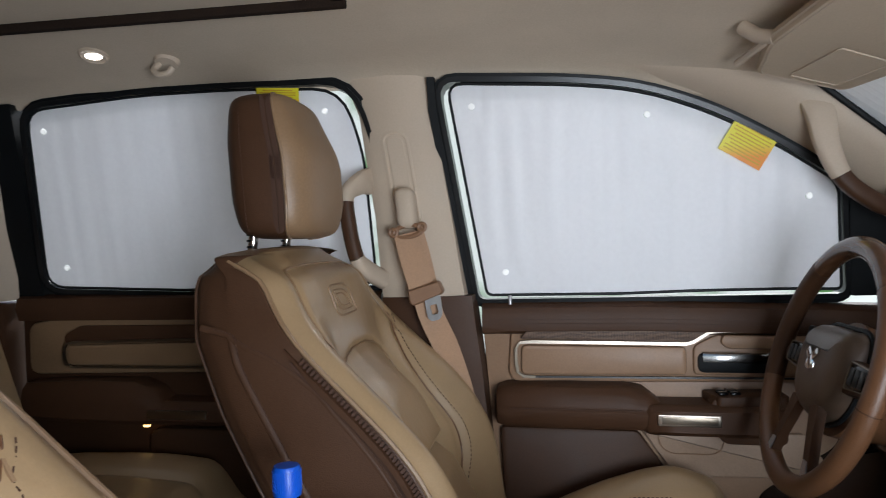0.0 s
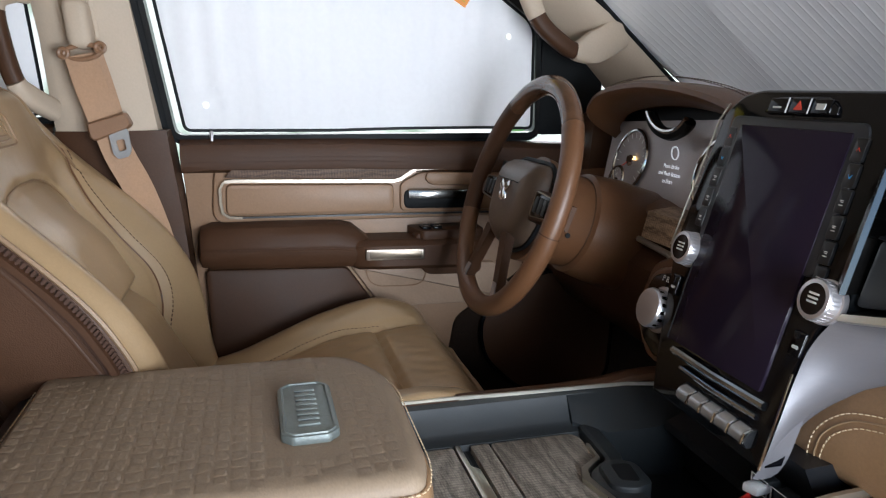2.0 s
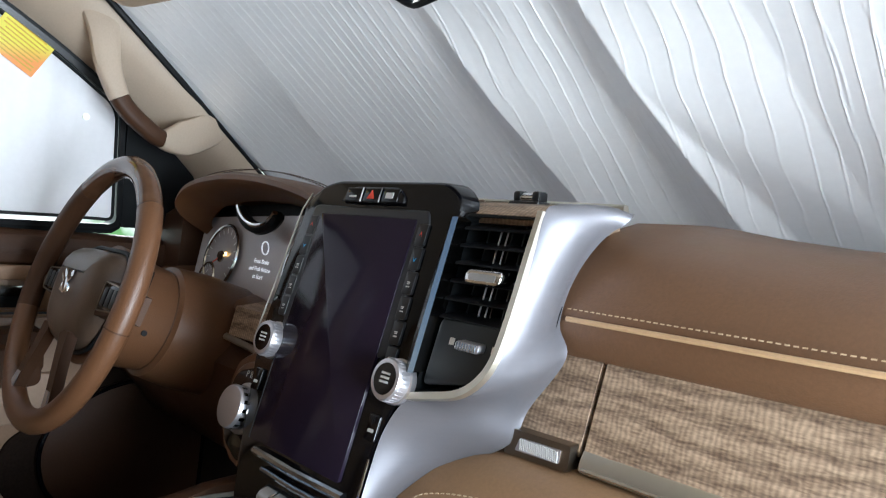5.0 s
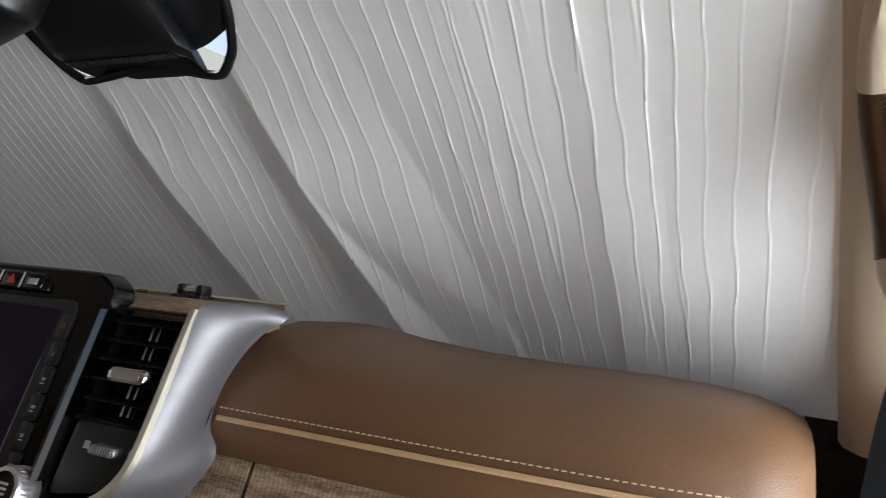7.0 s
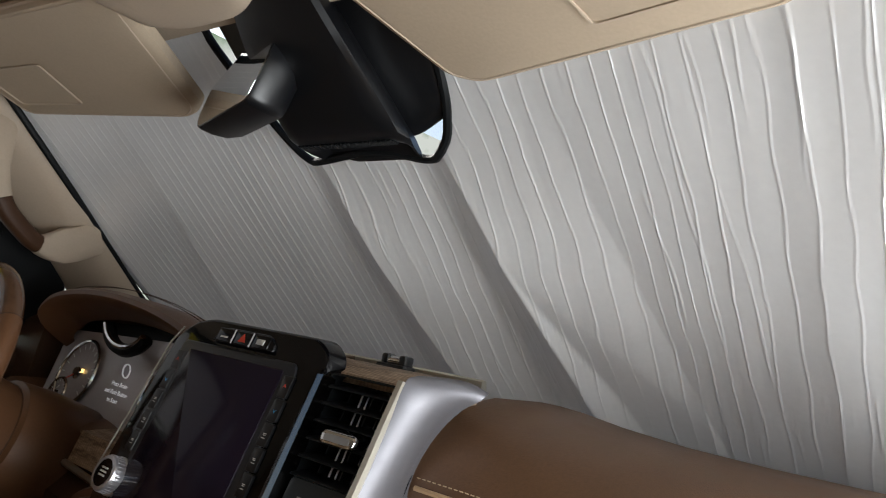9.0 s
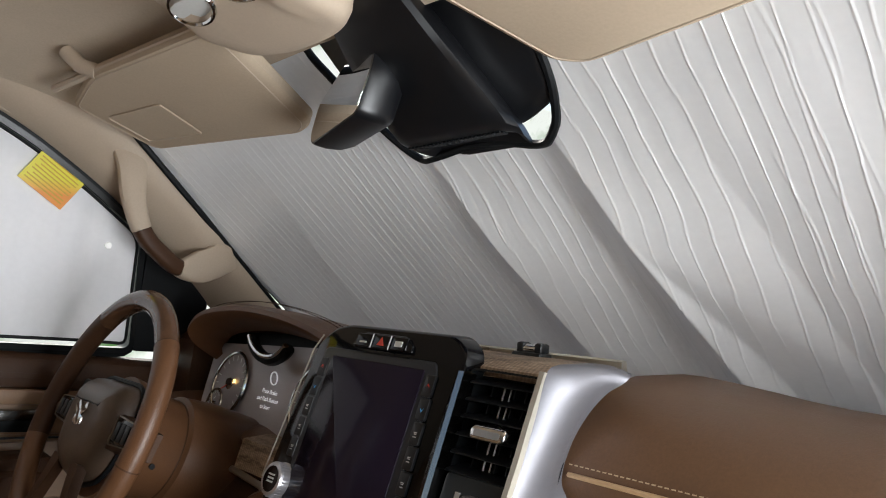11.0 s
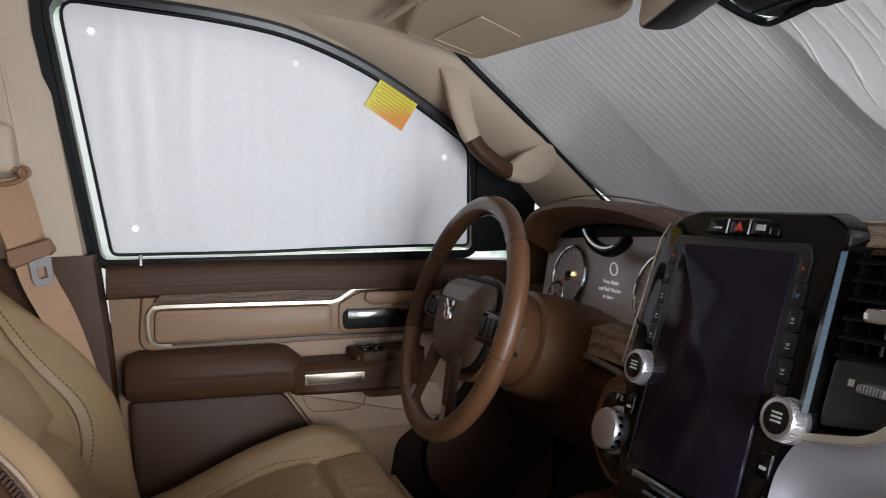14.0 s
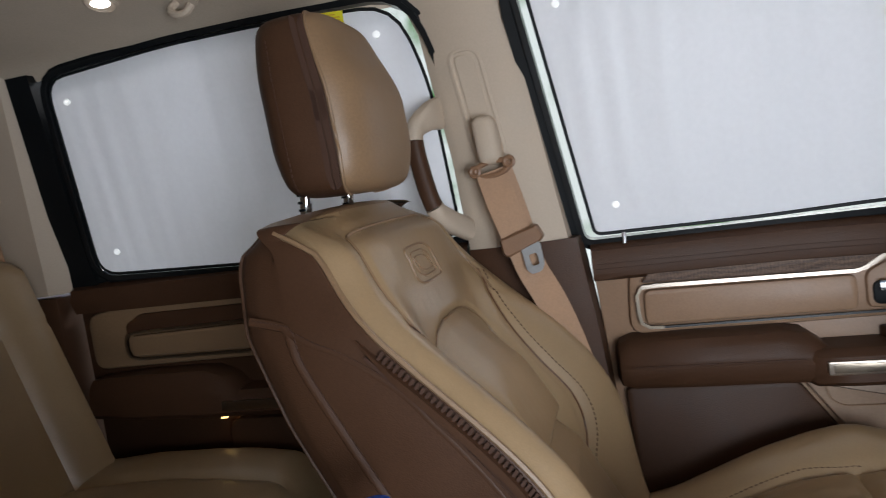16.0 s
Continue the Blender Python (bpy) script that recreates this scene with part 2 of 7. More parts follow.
PEWTER = material("warm_nickel", (0.24, 0.20, 0.155), 0.34, metal=1.0, vary=0.06, stretch=(1, 12, 12))
CARPET = material("dark_brown_carpet", (0.022, 0.014, 0.010), 0.95, vary=0.3, grain=0.8, grain_scale=500, spec=0.1, cells=False)
THREAD = material("cream_thread", (0.55, 0.42, 0.27), 0.8, vary=0.1)
BROWN_THREAD = material("brown_thread", (0.060, 0.026, 0.014), 0.8, vary=0.1)
WOOD = wood("grey_brown_ash", (0.15, 0.095, 0.058), (0.50, 0.36, 0.24), "x")
WOOD_TRAY = wood("weathered_walnut", (0.12, 0.103, 0.086), (0.36, 0.315, 0.26), "x")
SHADE = sheet("white_sunshade_cloth", (0.80, 0.80, 0.83), 0.10)
FOIL = sheet("silver_sunshade_foil", (0.86, 0.86, 0.855), 0.09, rough=0.34, spec=0.6, metal=0.25)
WEB = material("tan_webbing", (0.40, 0.24, 0.14), 0.7, grain=0.4, grain_scale=900)
WEB_DARK = material("brown_belt_plastic", (0.24, 0.13, 0.07), 0.45, vary=0.08)
ASPHALT = material("grey_paving", (0.18, 0.18, 0.175), 0.85, vary=0.2, grain=0.5, grain_scale=120)
WOOD_DOOR = wood("reddish_brown_wood", (0.075, 0.045, 0.032), (0.20, 0.125, 0.085), "y", 2.0)
CUP = sheet("clear_vinyl", (0.97, 0.97, 0.97), 0.85, rough=0.15)
INK = material("red_brown_ink", (0.62, 0.40, 0.02), 0.6)
AMBER = glowing("amber_lamp", (1.0, 0.62, 0.2), 3.0)
LAMP = glowing("warm_white_lamp", (1.0, 0.93, 0.85), 6.0)


def pane_glass(name):
    m = bpy.data.materials.new(name)
    m.use_nodes = True
    b = m.node_tree.nodes["Principled BSDF"]
    b.inputs["Transmission Weight"].default_value, b.inputs["Roughness"].default_value, b.inputs["IOR"].default_value = 1.0, 0.0, 1.1
    return m


def two_tone(name, low, high, axis, at, width):
    """Colour printed from one tone to another along an axis."""
    m = material(name, low, 0.45, vary=0.05)
    nt = m.node_tree
    co, sep, mr, mix = nt.nodes.new("ShaderNodeTexCoord"), nt.nodes.new("ShaderNodeSeparateXYZ"), nt.nodes.new("ShaderNodeMapRange"), nt.nodes.new("ShaderNodeMix")
    mix.data_type = "RGBA"
    nt.links.new(co.outputs["Generated"], sep.inputs[0])
    nt.links.new(sep.outputs[axis], mr.inputs["Value"])
    mr.inputs["From Min"].default_value, mr.inputs["From Max"].default_value = at - width, at + width
    mix.inputs[6].default_value, mix.inputs[7].default_value = (*low, 1), (*high, 1)
    nt.links.new(mr.outputs[0], mix.inputs["Factor"])
    nt.links.new(mix.outputs[2], nt.nodes["Principled BSDF"].inputs["Base Color"])
    return m


def foliage(name):
    """Leaves far out of focus; emission stands in for the sunlight on them."""
    m = bpy.data.materials.new(name)
    m.use_nodes = True
    nt, b = m.node_tree, m.node_tree.nodes["Principled BSDF"]
    n, r = nt.nodes.new("ShaderNodeTexNoise"), nt.nodes.new("ShaderNodeValToRGB")
    n.inputs["Scale"].default_value, n.inputs["Detail"].default_value = 2.2, 5
    co = nt.nodes.new("ShaderNodeTexCoord")
    nt.links.new(co.outputs["Object"], n.inputs["Vector"])
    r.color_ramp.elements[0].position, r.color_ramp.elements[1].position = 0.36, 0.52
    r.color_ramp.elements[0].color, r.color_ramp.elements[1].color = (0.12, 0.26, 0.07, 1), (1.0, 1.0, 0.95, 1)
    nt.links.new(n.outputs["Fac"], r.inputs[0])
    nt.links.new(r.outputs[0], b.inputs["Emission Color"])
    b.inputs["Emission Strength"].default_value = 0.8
    b.inputs["Base Color"].default_value = (0.1, 0.2, 0.08, 1)
    return m


PANE = pane_glass("side_glass")
STICKER = two_tone("yellow_orange_print", (0.85, 0.30, 0.02), (0.80, 0.72, 0.02), 2, 0.38, 0.12)
GREEN = foliage("glowing_foliage")
TAN_PIPE = material("pale_tan_leather", (0.50, 0.33, 0.18), 0.45, grain=0.2)
TAN_DARK = material("dark_camel_vinyl", (0.23, 0.148, 0.082), 0.5, grain=0.25, grain_scale=800)
NICKEL = material("champagne_metal", (0.56, 0.53, 0.45), 0.30, metal=0.9, vary=0.03, blotch=5)
SILVER = material("brushed_silver_paint", (0.19, 0.185, 0.20), 0.47, metal=0.6, vary=0.07, stretch=(1, 1, 24), grain=0.12, grain_scale=260, cells=False)
PALE = material("pale_print", (0.62, 0.62, 0.60), 0.5, vary=0.05)
RED = material("red_print", (0.65, 0.05, 0.02), 0.5, vary=0.05)
BLUE = material("blue_print", (0.05, 0.35, 0.70), 0.5, vary=0.05)
FRAME_GREY = material("satin_slate_plastic", (0.016, 0.018, 0.023), 0.35, vary=0.08)
# purple in the dark base colour imitates the cabin's reflection in the screen
SCREEN_GLASS = material("purple_sheen_screen_glass", (0.016, 0.011, 0.022), 0.10, vary=0.05, spec=0.16, rough_vary=0.02)
# pale base colours of display and gauges paint in the glass's reflected glare
CLUSTER = material("glare_paled_display_glass", (0.50, 0.46, 0.465), 0.24, vary=0.05, spec=0.7)
GAUGE = material("glare_paled_gauge_face", (0.36, 0.32, 0.32), 0.25, vary=0.1)
SCREEN_WHITE = glowing("lit_display_white", (0.9, 0.9, 0.95), 0.3)
RAIL = material("dark_chrome", (0.30, 0.34, 0.38), 0.14, metal=1.0, vary=0.04)
TOGGLE = material("grey_toggle_plastic", (0.40, 0.405, 0.41), 0.30, metal=0.7, vary=0.06)
BLACK_SATIN = material("satin_black_plastic", (0.007, 0.0075, 0.009), 0.36, vary=0.1, spec=0.5)
RIM_WOOD = material("glossy_dark_rim", (0.11, 0.055, 0.03), 0.16, vary=0.25, stretch=(1, 6, 6))
CROC = material("crocodile_grain_leather", (0.24, 0.178, 0.122), 0.56, spec=0.3, vary=0.10, grain=0.3, grain_scale=300, stretch=(1.0, 1.6, 1))
BADGE = material("cast_grey_metal", (0.20, 0.225, 0.215), 0.48, metal=0.45, vary=0.15, grain=0.3)
WHITE = material("white_plastic", (0.78, 0.78, 0.78), 0.35, vary=0.03)
CABLE = material("red_rubber", (0.62, 0.03, 0.025), 0.4, vary=0.06)
CAPBLUE = material("blue_plastic", (0.01, 0.09, 0.55), 0.35, vary=0.06)
MIRROR = material("mirror_glass", (0.85, 0.85, 0.85), 0.02, metal=1.0, vary=0.01)
VISOR = material("beige_visor_cloth", (0.52, 0.42, 0.31), 0.85, vary=0.06, grain=0.25, grain_scale=1400, spec=0.2, cells=False)
BOTTLE = pane_glass("clear_bottle_plastic")
BOTTLE.node_tree.nodes["Principled BSDF"].inputs["IOR"].default_value = 1.3
HUB = material("grey_brown_leather", (0.095, 0.062, 0.042), 0.36, grain=0.3, grain_scale=650)
DARK_CHROME = material("dark_chrome", (0.17, 0.165, 0.16), 0.16, metal=1.0, vary=0.05)
DOOR_METAL = material("rose_nickel_trim", (0.42, 0.36, 0.30), 0.32, metal=1.0, vary=0.06, stretch=(1, 12, 12))
DOOR_TAN = material("rosy_tan_leather", (0.32, 0.196, 0.118), 0.45, grain=0.25, grain_scale=700)
KICK = material("rosy_beige_vinyl", (0.40, 0.275, 0.19), 0.5, grain=0.2, grain_scale=900)
PAD = material("brown_dash_leather", (0.135, 0.069, 0.034), 0.46, grain=0.3, grain_scale=650)

# ---- shell of the cab ----
def side(y, z, d=0.0):
    """A point on the sloping side-glass plane, d metres inwards."""
    return (-0.74 + 0.2 * (z - 0.83) + d, y, z)


FRONT = rounded([(0.103, 1.249), (0.321, 1.235), (0.453, 1.218), (0.582, 1.171), (0.701, 1.105), (0.79, 1.046), (0.803, 1.025), (0.817, 0.8425), (0.74, 0.8455), (0.56, 0.8460), (0.42, 0.8435), (0.160, 0.8465)], [0.03, 0.05, 0.06, 0.06, 0.05, 0.02, 0.02, 0.012, 0.03, 0.03, 0.03, 0.012])
REAR = rounded([(-0.757, 1.247), (-0.507, 1.263), (-0.319, 1.263), (-0.083, 1.256), (-0.047, 1.133), (-0.044, 0.875), (-0.467, 0.872), (-0.775, 0.886)], [0.04, 0.05, 0.05, 0.06, 0.05, 0.03, 0.02, 0.04])


def plate(pts, d0, d1):
    return skin([[side(y, z, d) for y, z in pts] for d in (d0, d1)])


def ring(outer, inner, d0, d1):
    rows = [[side(y, z, d) for y, z in pts] for pts, d in ((outer, d0), (outer, d1), (inner, d1), (inner, d0), (outer, d0))]
    bm = skin(rows, caps=False)
    bmesh.ops.remove_doubles(bm, verts=bm.verts[:], dist=1e-6)
    return bm


def glass_y(x, z):
    """The inside of the raked windscreen."""
    return 1.25 - 0.11 * (x / 0.65) ** 2 - (z - 0.9) / math.tan(radians(36))


solid("ground", box(-60, 60, -60, 60, -0.70, -0.62), ASPHALT, "grey paved yard under the truck", "ground", kind="structure")
solid("floor", box(-0.85, 0.85, -1.4, 1.5, 0.06, 0.12), CARPET, "dark brown carpeted cab floor", "floor", kind="structure")
solid("wall_back", box(-0.8, 0.8, -1.46, -1.4, 0.06, 1.32), BEIGE, "beige rear wall of the cab", "wall", kind="structure")
solid("wall_front", box(-0.85, 0.85, 1.42, 1.5, 0.06, 0.86), CARPET, "dark carpeted bulkhead of the footwell", "wall", kind="structure")
solid("wall_right", joined(box(0.80, 0.86, -1.4, 0.12, 0.06, 1.30), box(0.80, 0.86, 0.12, 1.0, 0.06, 0.2), box(0.80, 0.86, 1.0, 1.5, 0.06, 0.86)), BEIGE, "beige inner side of the cab round the open doorway", "wall", kind="structure")
solid("wall_left", box(-0.86, -0.79, 0.98, 1.5, 0.06, 0.86), CARPET, "dark carpeted side of the driver's footwell", "wall", kind="structure")
# out-of-view filler that stops skylight leaking between ceiling and right wall
solid("trim_right", box(0.655, 0.86, -1.4, 0.12, 1.268, 1.33, 0.004), BEIGE, "unseen beige roof rail above the rear door, added to block skylight", "trim", kind="structure")
# flat board beyond the windows, its brightness emitted rather than lit
solid("backdrop", box(-4.1, -4.0, -6, 7, -0.6, 2.3), GREEN, "self-lit backdrop of blurred foliage outside", "foliage", kind="structure")

# ceiling: soft fabric shell with a rolled edge over the doors
secs = []
for y in np.linspace(-1.4, 0.74, 40):
    dz = 0.0 if y < 0.1 else -0.115 * ((y - 0.1) / 0.64) ** 2
    rim = 0.0 if y < 0.25 else -0.10 * ((y - 0.25) / 0.5) ** 1.6
    secs.append([(x, y, z + dz * (1 - k) + rim * k) for x, z, k in (
        (-0.668, 1.252, 1), (-0.660, 1.264, 1), (-0.640, 1.280, 0.95), (-0.60, 1.296, 0.8), (-0.55, 1.305, 0.55), (-0.50, 1.318, 0.3), (-0.42, 1.335, 0), (-0.2, 1.35, 0), (0, 1.353, 0),
        (0.2, 1.35, 0), (0.42, 1.335, 0), (0.50, 1.318, 0.3), (0.55, 1.305, 0.55), (0.60, 1.296, 0.8), (0.635, 1.284, 0.95), (0.665, 1.262, 1))])
top = [[(p[0], p[1], p[2] + 0.03) for p in row[::-1]] for row in secs]
solid("ceiling", skin([a + b for a, b in zip(secs, top)]), LINER, "beige woven fabric headliner", "ceiling", kind="structure")
solid("sunroof_slot", joined(box(-0.412, -0.396, -1.1, -0.02, 1.322, 1.345, 0.003), box(0.396, 0.412, -1.1, -0.02, 1.322, 1.345, 0.003), box(-0.396, 0.396, -0.04, -0.02, 1.33, 1.35, 0.003)), CARPET, "dark slot along the sunroof opening", "sunroof", kind="structure")

# pillars
bp = []
for z, y0, y1, x in ((1.272, -0.100, 0.078, -0.668), (1.20, -0.074, 0.080, -0.672), (1.0, -0.052, 0.106, -0.688), (0.85, -0.045, 0.125, -0.698)):
    d = 0.014
    bp.append([(x - 0.05, y0, z), (x + 0.004, y0 + 0.004, z), (x + d, y0 + 0.022, z), (x + d + 0.004, (y0 + y1) / 2, z), (x + d, y1 - 0.03, z), (x + 0.004, y1 - 0.006, z), (x - 0.05, y1, z)])
pillar = solid("pillar_trim", skin(bp), BEIGE, "beige moulded door pillar with a recessed belt slide", "pillar", kind="structure")
slot = rounded([(-0.028, 1.165), (0.022, 1.165), (0.045, 0.99), (-0.005, 0.99)], 0.024, 6)
slide_x = lambda z: float(np.interp(z, [0.85, 1.0, 1.20, 1.272], [-0.682, -0.672, -0.656, -0.652]))
part("belt_slide", skin([[(slide_x(z) + h, y, z) for y, z in offset(slot, d)] for d, h in ((0.003, -0.004), (0.002, 0.0016), (0.0, 0.0026), (-0.003, 0.0026), (-0.005, 0.0005), (-0.008, 0.0005), (-0.010, 0.0022), (-0.014, 0.0022))]), BEIGE, pillar, "rounded belt height slide")
low = []
for z, y0, y1, x in ((0.85, -0.047, 0.139, -0.694), (0.7, -0.03, 0.155, -0.70), (0.4, -0.02, 0.18, -0.70), (0.1, -0.02, 0.2, -0.70)):
    low.append([(x - 0.05, y0, z), (x + 0.008, y0 + 0.006, z), (x + 0.014, y0 + 0.03, z), (x + 0.014, y1 - 0.03, z), (x + 0.008, y1 - 0.006, z), (x - 0.05, y1, z)])
solid("pillar_lower", skin(low), BROWN, "dark brown lower pillar cover", "pillar", kind="structure")
rp = [[(x - 0.05, y0 - 0.9, z), (x + 0.012, y0 - 0.9, z), (x + 0.012, y0 - 0.03, z), (x - 0.02, y0, z)] for z, y0, x in ((1.275, -0.825, -0.66), (0.86, -0.84, -0.70))]
solid("pillar_rear", skin(rp), BEIGE, "beige moulded rear roof pillar", "pillar", kind="structure")
solid("pillar_rear_lower", box(-0.78, -0.695, -1.4, -0.86, 0.1, 0.855, 0.006), BROWN, "dark brown trim below the rear pillar", "pillar", kind="structure")


def window_pillar(s):
    """The raked front pillar, between the side window and the windscreen."""
    low = spline([(0.672, 0.36, 1.253), (0.672, 0.453, 1.240), (0.680, 0.59, 1.191), (0.692, 0.71, 1.124), (0.704, 0.80, 1.062), (0.722, 0.89, 0.985), (0.735, 1.0, 0.90), (0.75, 1.08, 0.83)], 8)
    high = spline([(0.64, 0.36, 1.288), (0.612, 0.48, 1.282), (0.598, 0.62, 1.255), (0.604, 0.745, 1.192), (0.616, 0.85, 1.115), (0.628, 0.96, 1.022), (0.640, 1.07, 0.930), (0.652, 1.17, 0.84)], 8)
    rows = []
    for k, (a, b) in enumerate(zip(low, high)):
        n = Vector((-1, -0.35, -0.25)).normalized()
        w = 0.5 + 0.5 * smooth_step(0.1, 0.5, k / len(low))
        mid = [a.lerp(b, f) + n * h * w for f, h in ((0.0, 0.004), (0.14, 0.012), (0.40, 0.022), (0.66, 0.024), (0.86, 0.016), (1.0, 0.004))]
        back = [a.lerp(b, f) - n * 0.02 for f in (1.0, 0.0)]
        rows.append([(p.x * s + (0.095 if s > 0 else 0.0), p.y, p.z) for p in mid + back])
    return skin(rows)


def smooth_step(a, b, x):
    q = min(max((x - a) / (b - a), 0.0), 1.0)
    return q * q * (3 - 2 * q)


for s in (-1, 1):
    solid("pillar_front", window_pillar(s), BEIGE, "beige front pillar trim beside the windscreen", "pillar", kind="structure")


def grab_handle(name, pts, foot, grip, sewn, up, label, wide=(1.55, 1.10)):
    """A handle with two plastic feet and a leather-wrapped grip."""
    t = thing(name, pts[0], label, "grab handle")
    line = spline(pts, 8)
    k = len(line)
    a, b = int(k * grip[0]), int(k * grip[1])
    prof = lambda w, h: [(w * math.copysign(abs(c) ** 0.7, c), h * math.copysign(abs(sn) ** 0.7, sn)) for c, sn in ((math.cos(q), math.sin(q)) for q in np.linspace(0, 2 * math.pi, 15)[:-1])]
    part("upper_foot", sweep(line[:a + 1], lambda t: prof(foot * (wide[0] + (0.9 - wide[0]) * t), foot * (0.55 + 0.25 * t)), up), BEIGE, t, "beige plastic end of the handle")
    part("grip", sweep(line[a:b + 1], prof(foot * 0.86, foot * 0.80), up), BROWN, t, "brown leather-wrapped grip with hand stitching")
    part("lower_foot", sweep(line[b:], lambda t: prof(foot * (0.90 + (wide[1] - 0.9) * min(1, 2.5 * t)), foot * (0.80 - 0.1 * t)), up), BEIGE, t, "beige plastic end of the handle")
    if sewn:
        bm = bmesh.new()
        g = line[a:b + 1]
        for i in range(34):
            f = i / 34 * (len(g) - 1)
            p = g[int(f)].lerp(g[min(int(f) + 1, len(g) - 1)], f % 1)
            d = (g[-1] - g[0]).normalized()
            sd = d.cross(Vector(up)).normalized()
            for q in (-1, 1):
                m = Matrix.Translation(p + sd * sewn * foot * 0.84 + d.cross(sd) * q * 0.0025) @ (d + d.cross(sd) * 0.9 * q).to_track_quat("X", "Z").to_matrix().to_4x4() @ Matrix.Diagonal((0.007, 0.0014, 0.0014, 1))
                bmesh.ops.create_cube(bm, size=1, matrix=m)
        part("stitching", bm, BROWN_THREAD, t, "crossed hand stitching")
    return t


grab_handle("grab_handle", [(-0.630, 0.730, 1.210), (-0.612, 0.744, 1.155), (-0.604, 0.752, 1.095), (-0.598, 0.774, 1.038), (-0.600, 0.814, 1.003), (-0.606, 0.850, 0.987), (-0.618, 0.900, 0.998), (-0.636, 0.952, 1.024)], 0.0175, (0.42, 0.70), 0, (1, 0, 0), "beige pillar grab handle with a brown leather grip", (1.75, 1.75))
grab_handle("grab_handle", [(0.778, 0.66, 1.218), (0.742, 0.74, 1.166), (0.731, 0.80, 1.122), (0.735, 0.84, 1.070), (0.747, 0.86, 1.005), (0.757, 0.866, 0.958), (0.790, 0.880, 0.945)], 0.021, (0.47, 0.75), 1, (1, 0, 0), "beige pillar grab handle with a stitched brown leather grip", (2.0, 1.15))
grab_handle("grab_handle", [(-0.664, -0.055, 1.075), (-0.632, -0.066, 1.068), (-0.612, -0.085, 1.045), (-0.610, -0.082, 0.99), (-0.612, -0.07, 0.93), (-0.635, -0.055, 0.905), (-0.676, -0.035, 0.885)], 0.017, (0.38, 0.66), 0, (0, 1, 0), "beige and brown grab handle on the door pillar")


# ---- windows, seals and sunshades ----
def window(n, pts, y0, y1, low_z, post):
    w = thing(n, side(y0, low_z), "side window in a black rubber seal", "window", kind="structure")
    part("window_frame", ring(offset(pts, 0.0125), offset(pts, 0.003), -0.03, 0.012), SEAL, w, "glossy black rubber seal")
    part("door_frame", ring(offset(pts, 0.020), offset(pts, 0.0120), -0.06, 0.004), BLACK, w, "black painted door frame")
    part("door_post", plate(post, -0.05, 0.009), BLACK, w, "black door frame upright")
    part("pane", plate(offset(pts, 0.012), -0.026, -0.022), PANE, w, "clear side glass").visible_shadow = False
    return w


OPENING = rounded([(0.091, 1.249), (0.321, 1.235), (0.453, 1.218), (0.582, 1.171), (0.701, 1.105), (0.79, 1.046), (0.803, 1.025), (0.819, 0.8375), (0.147, 0.8415)], [0.03, 0.05, 0.06, 0.06, 0.05, 0.02, 0.02, 0.012, 0.012])
REAR_SHADE = rounded([(-0.757, 1.247), (-0.507, 1.263), (-0.319, 1.263), (-0.100, 1.252), (-0.066, 1.133), (-0.060, 0.875), (-0.467, 0.872), (-0.775, 0.886)], [0.04, 0.05, 0.05, 0.06, 0.05, 0.03, 0.02, 0.04])
window("window_1", OPENING, 0.15, 0.8, 0.84, [(0.066, 1.262), (0.080, 1.262), (0.082, 1.20), (0.136, 0.845), (0.116, 0.845), (0.066, 1.20)])
window("window_2", REAR, -0.7, -0.1, 0.87, [(-0.835, 1.262), (-0.788, 1.262), (-0.790, 0.90), (-0.785, 0.86), (-0.850, 0.86)])


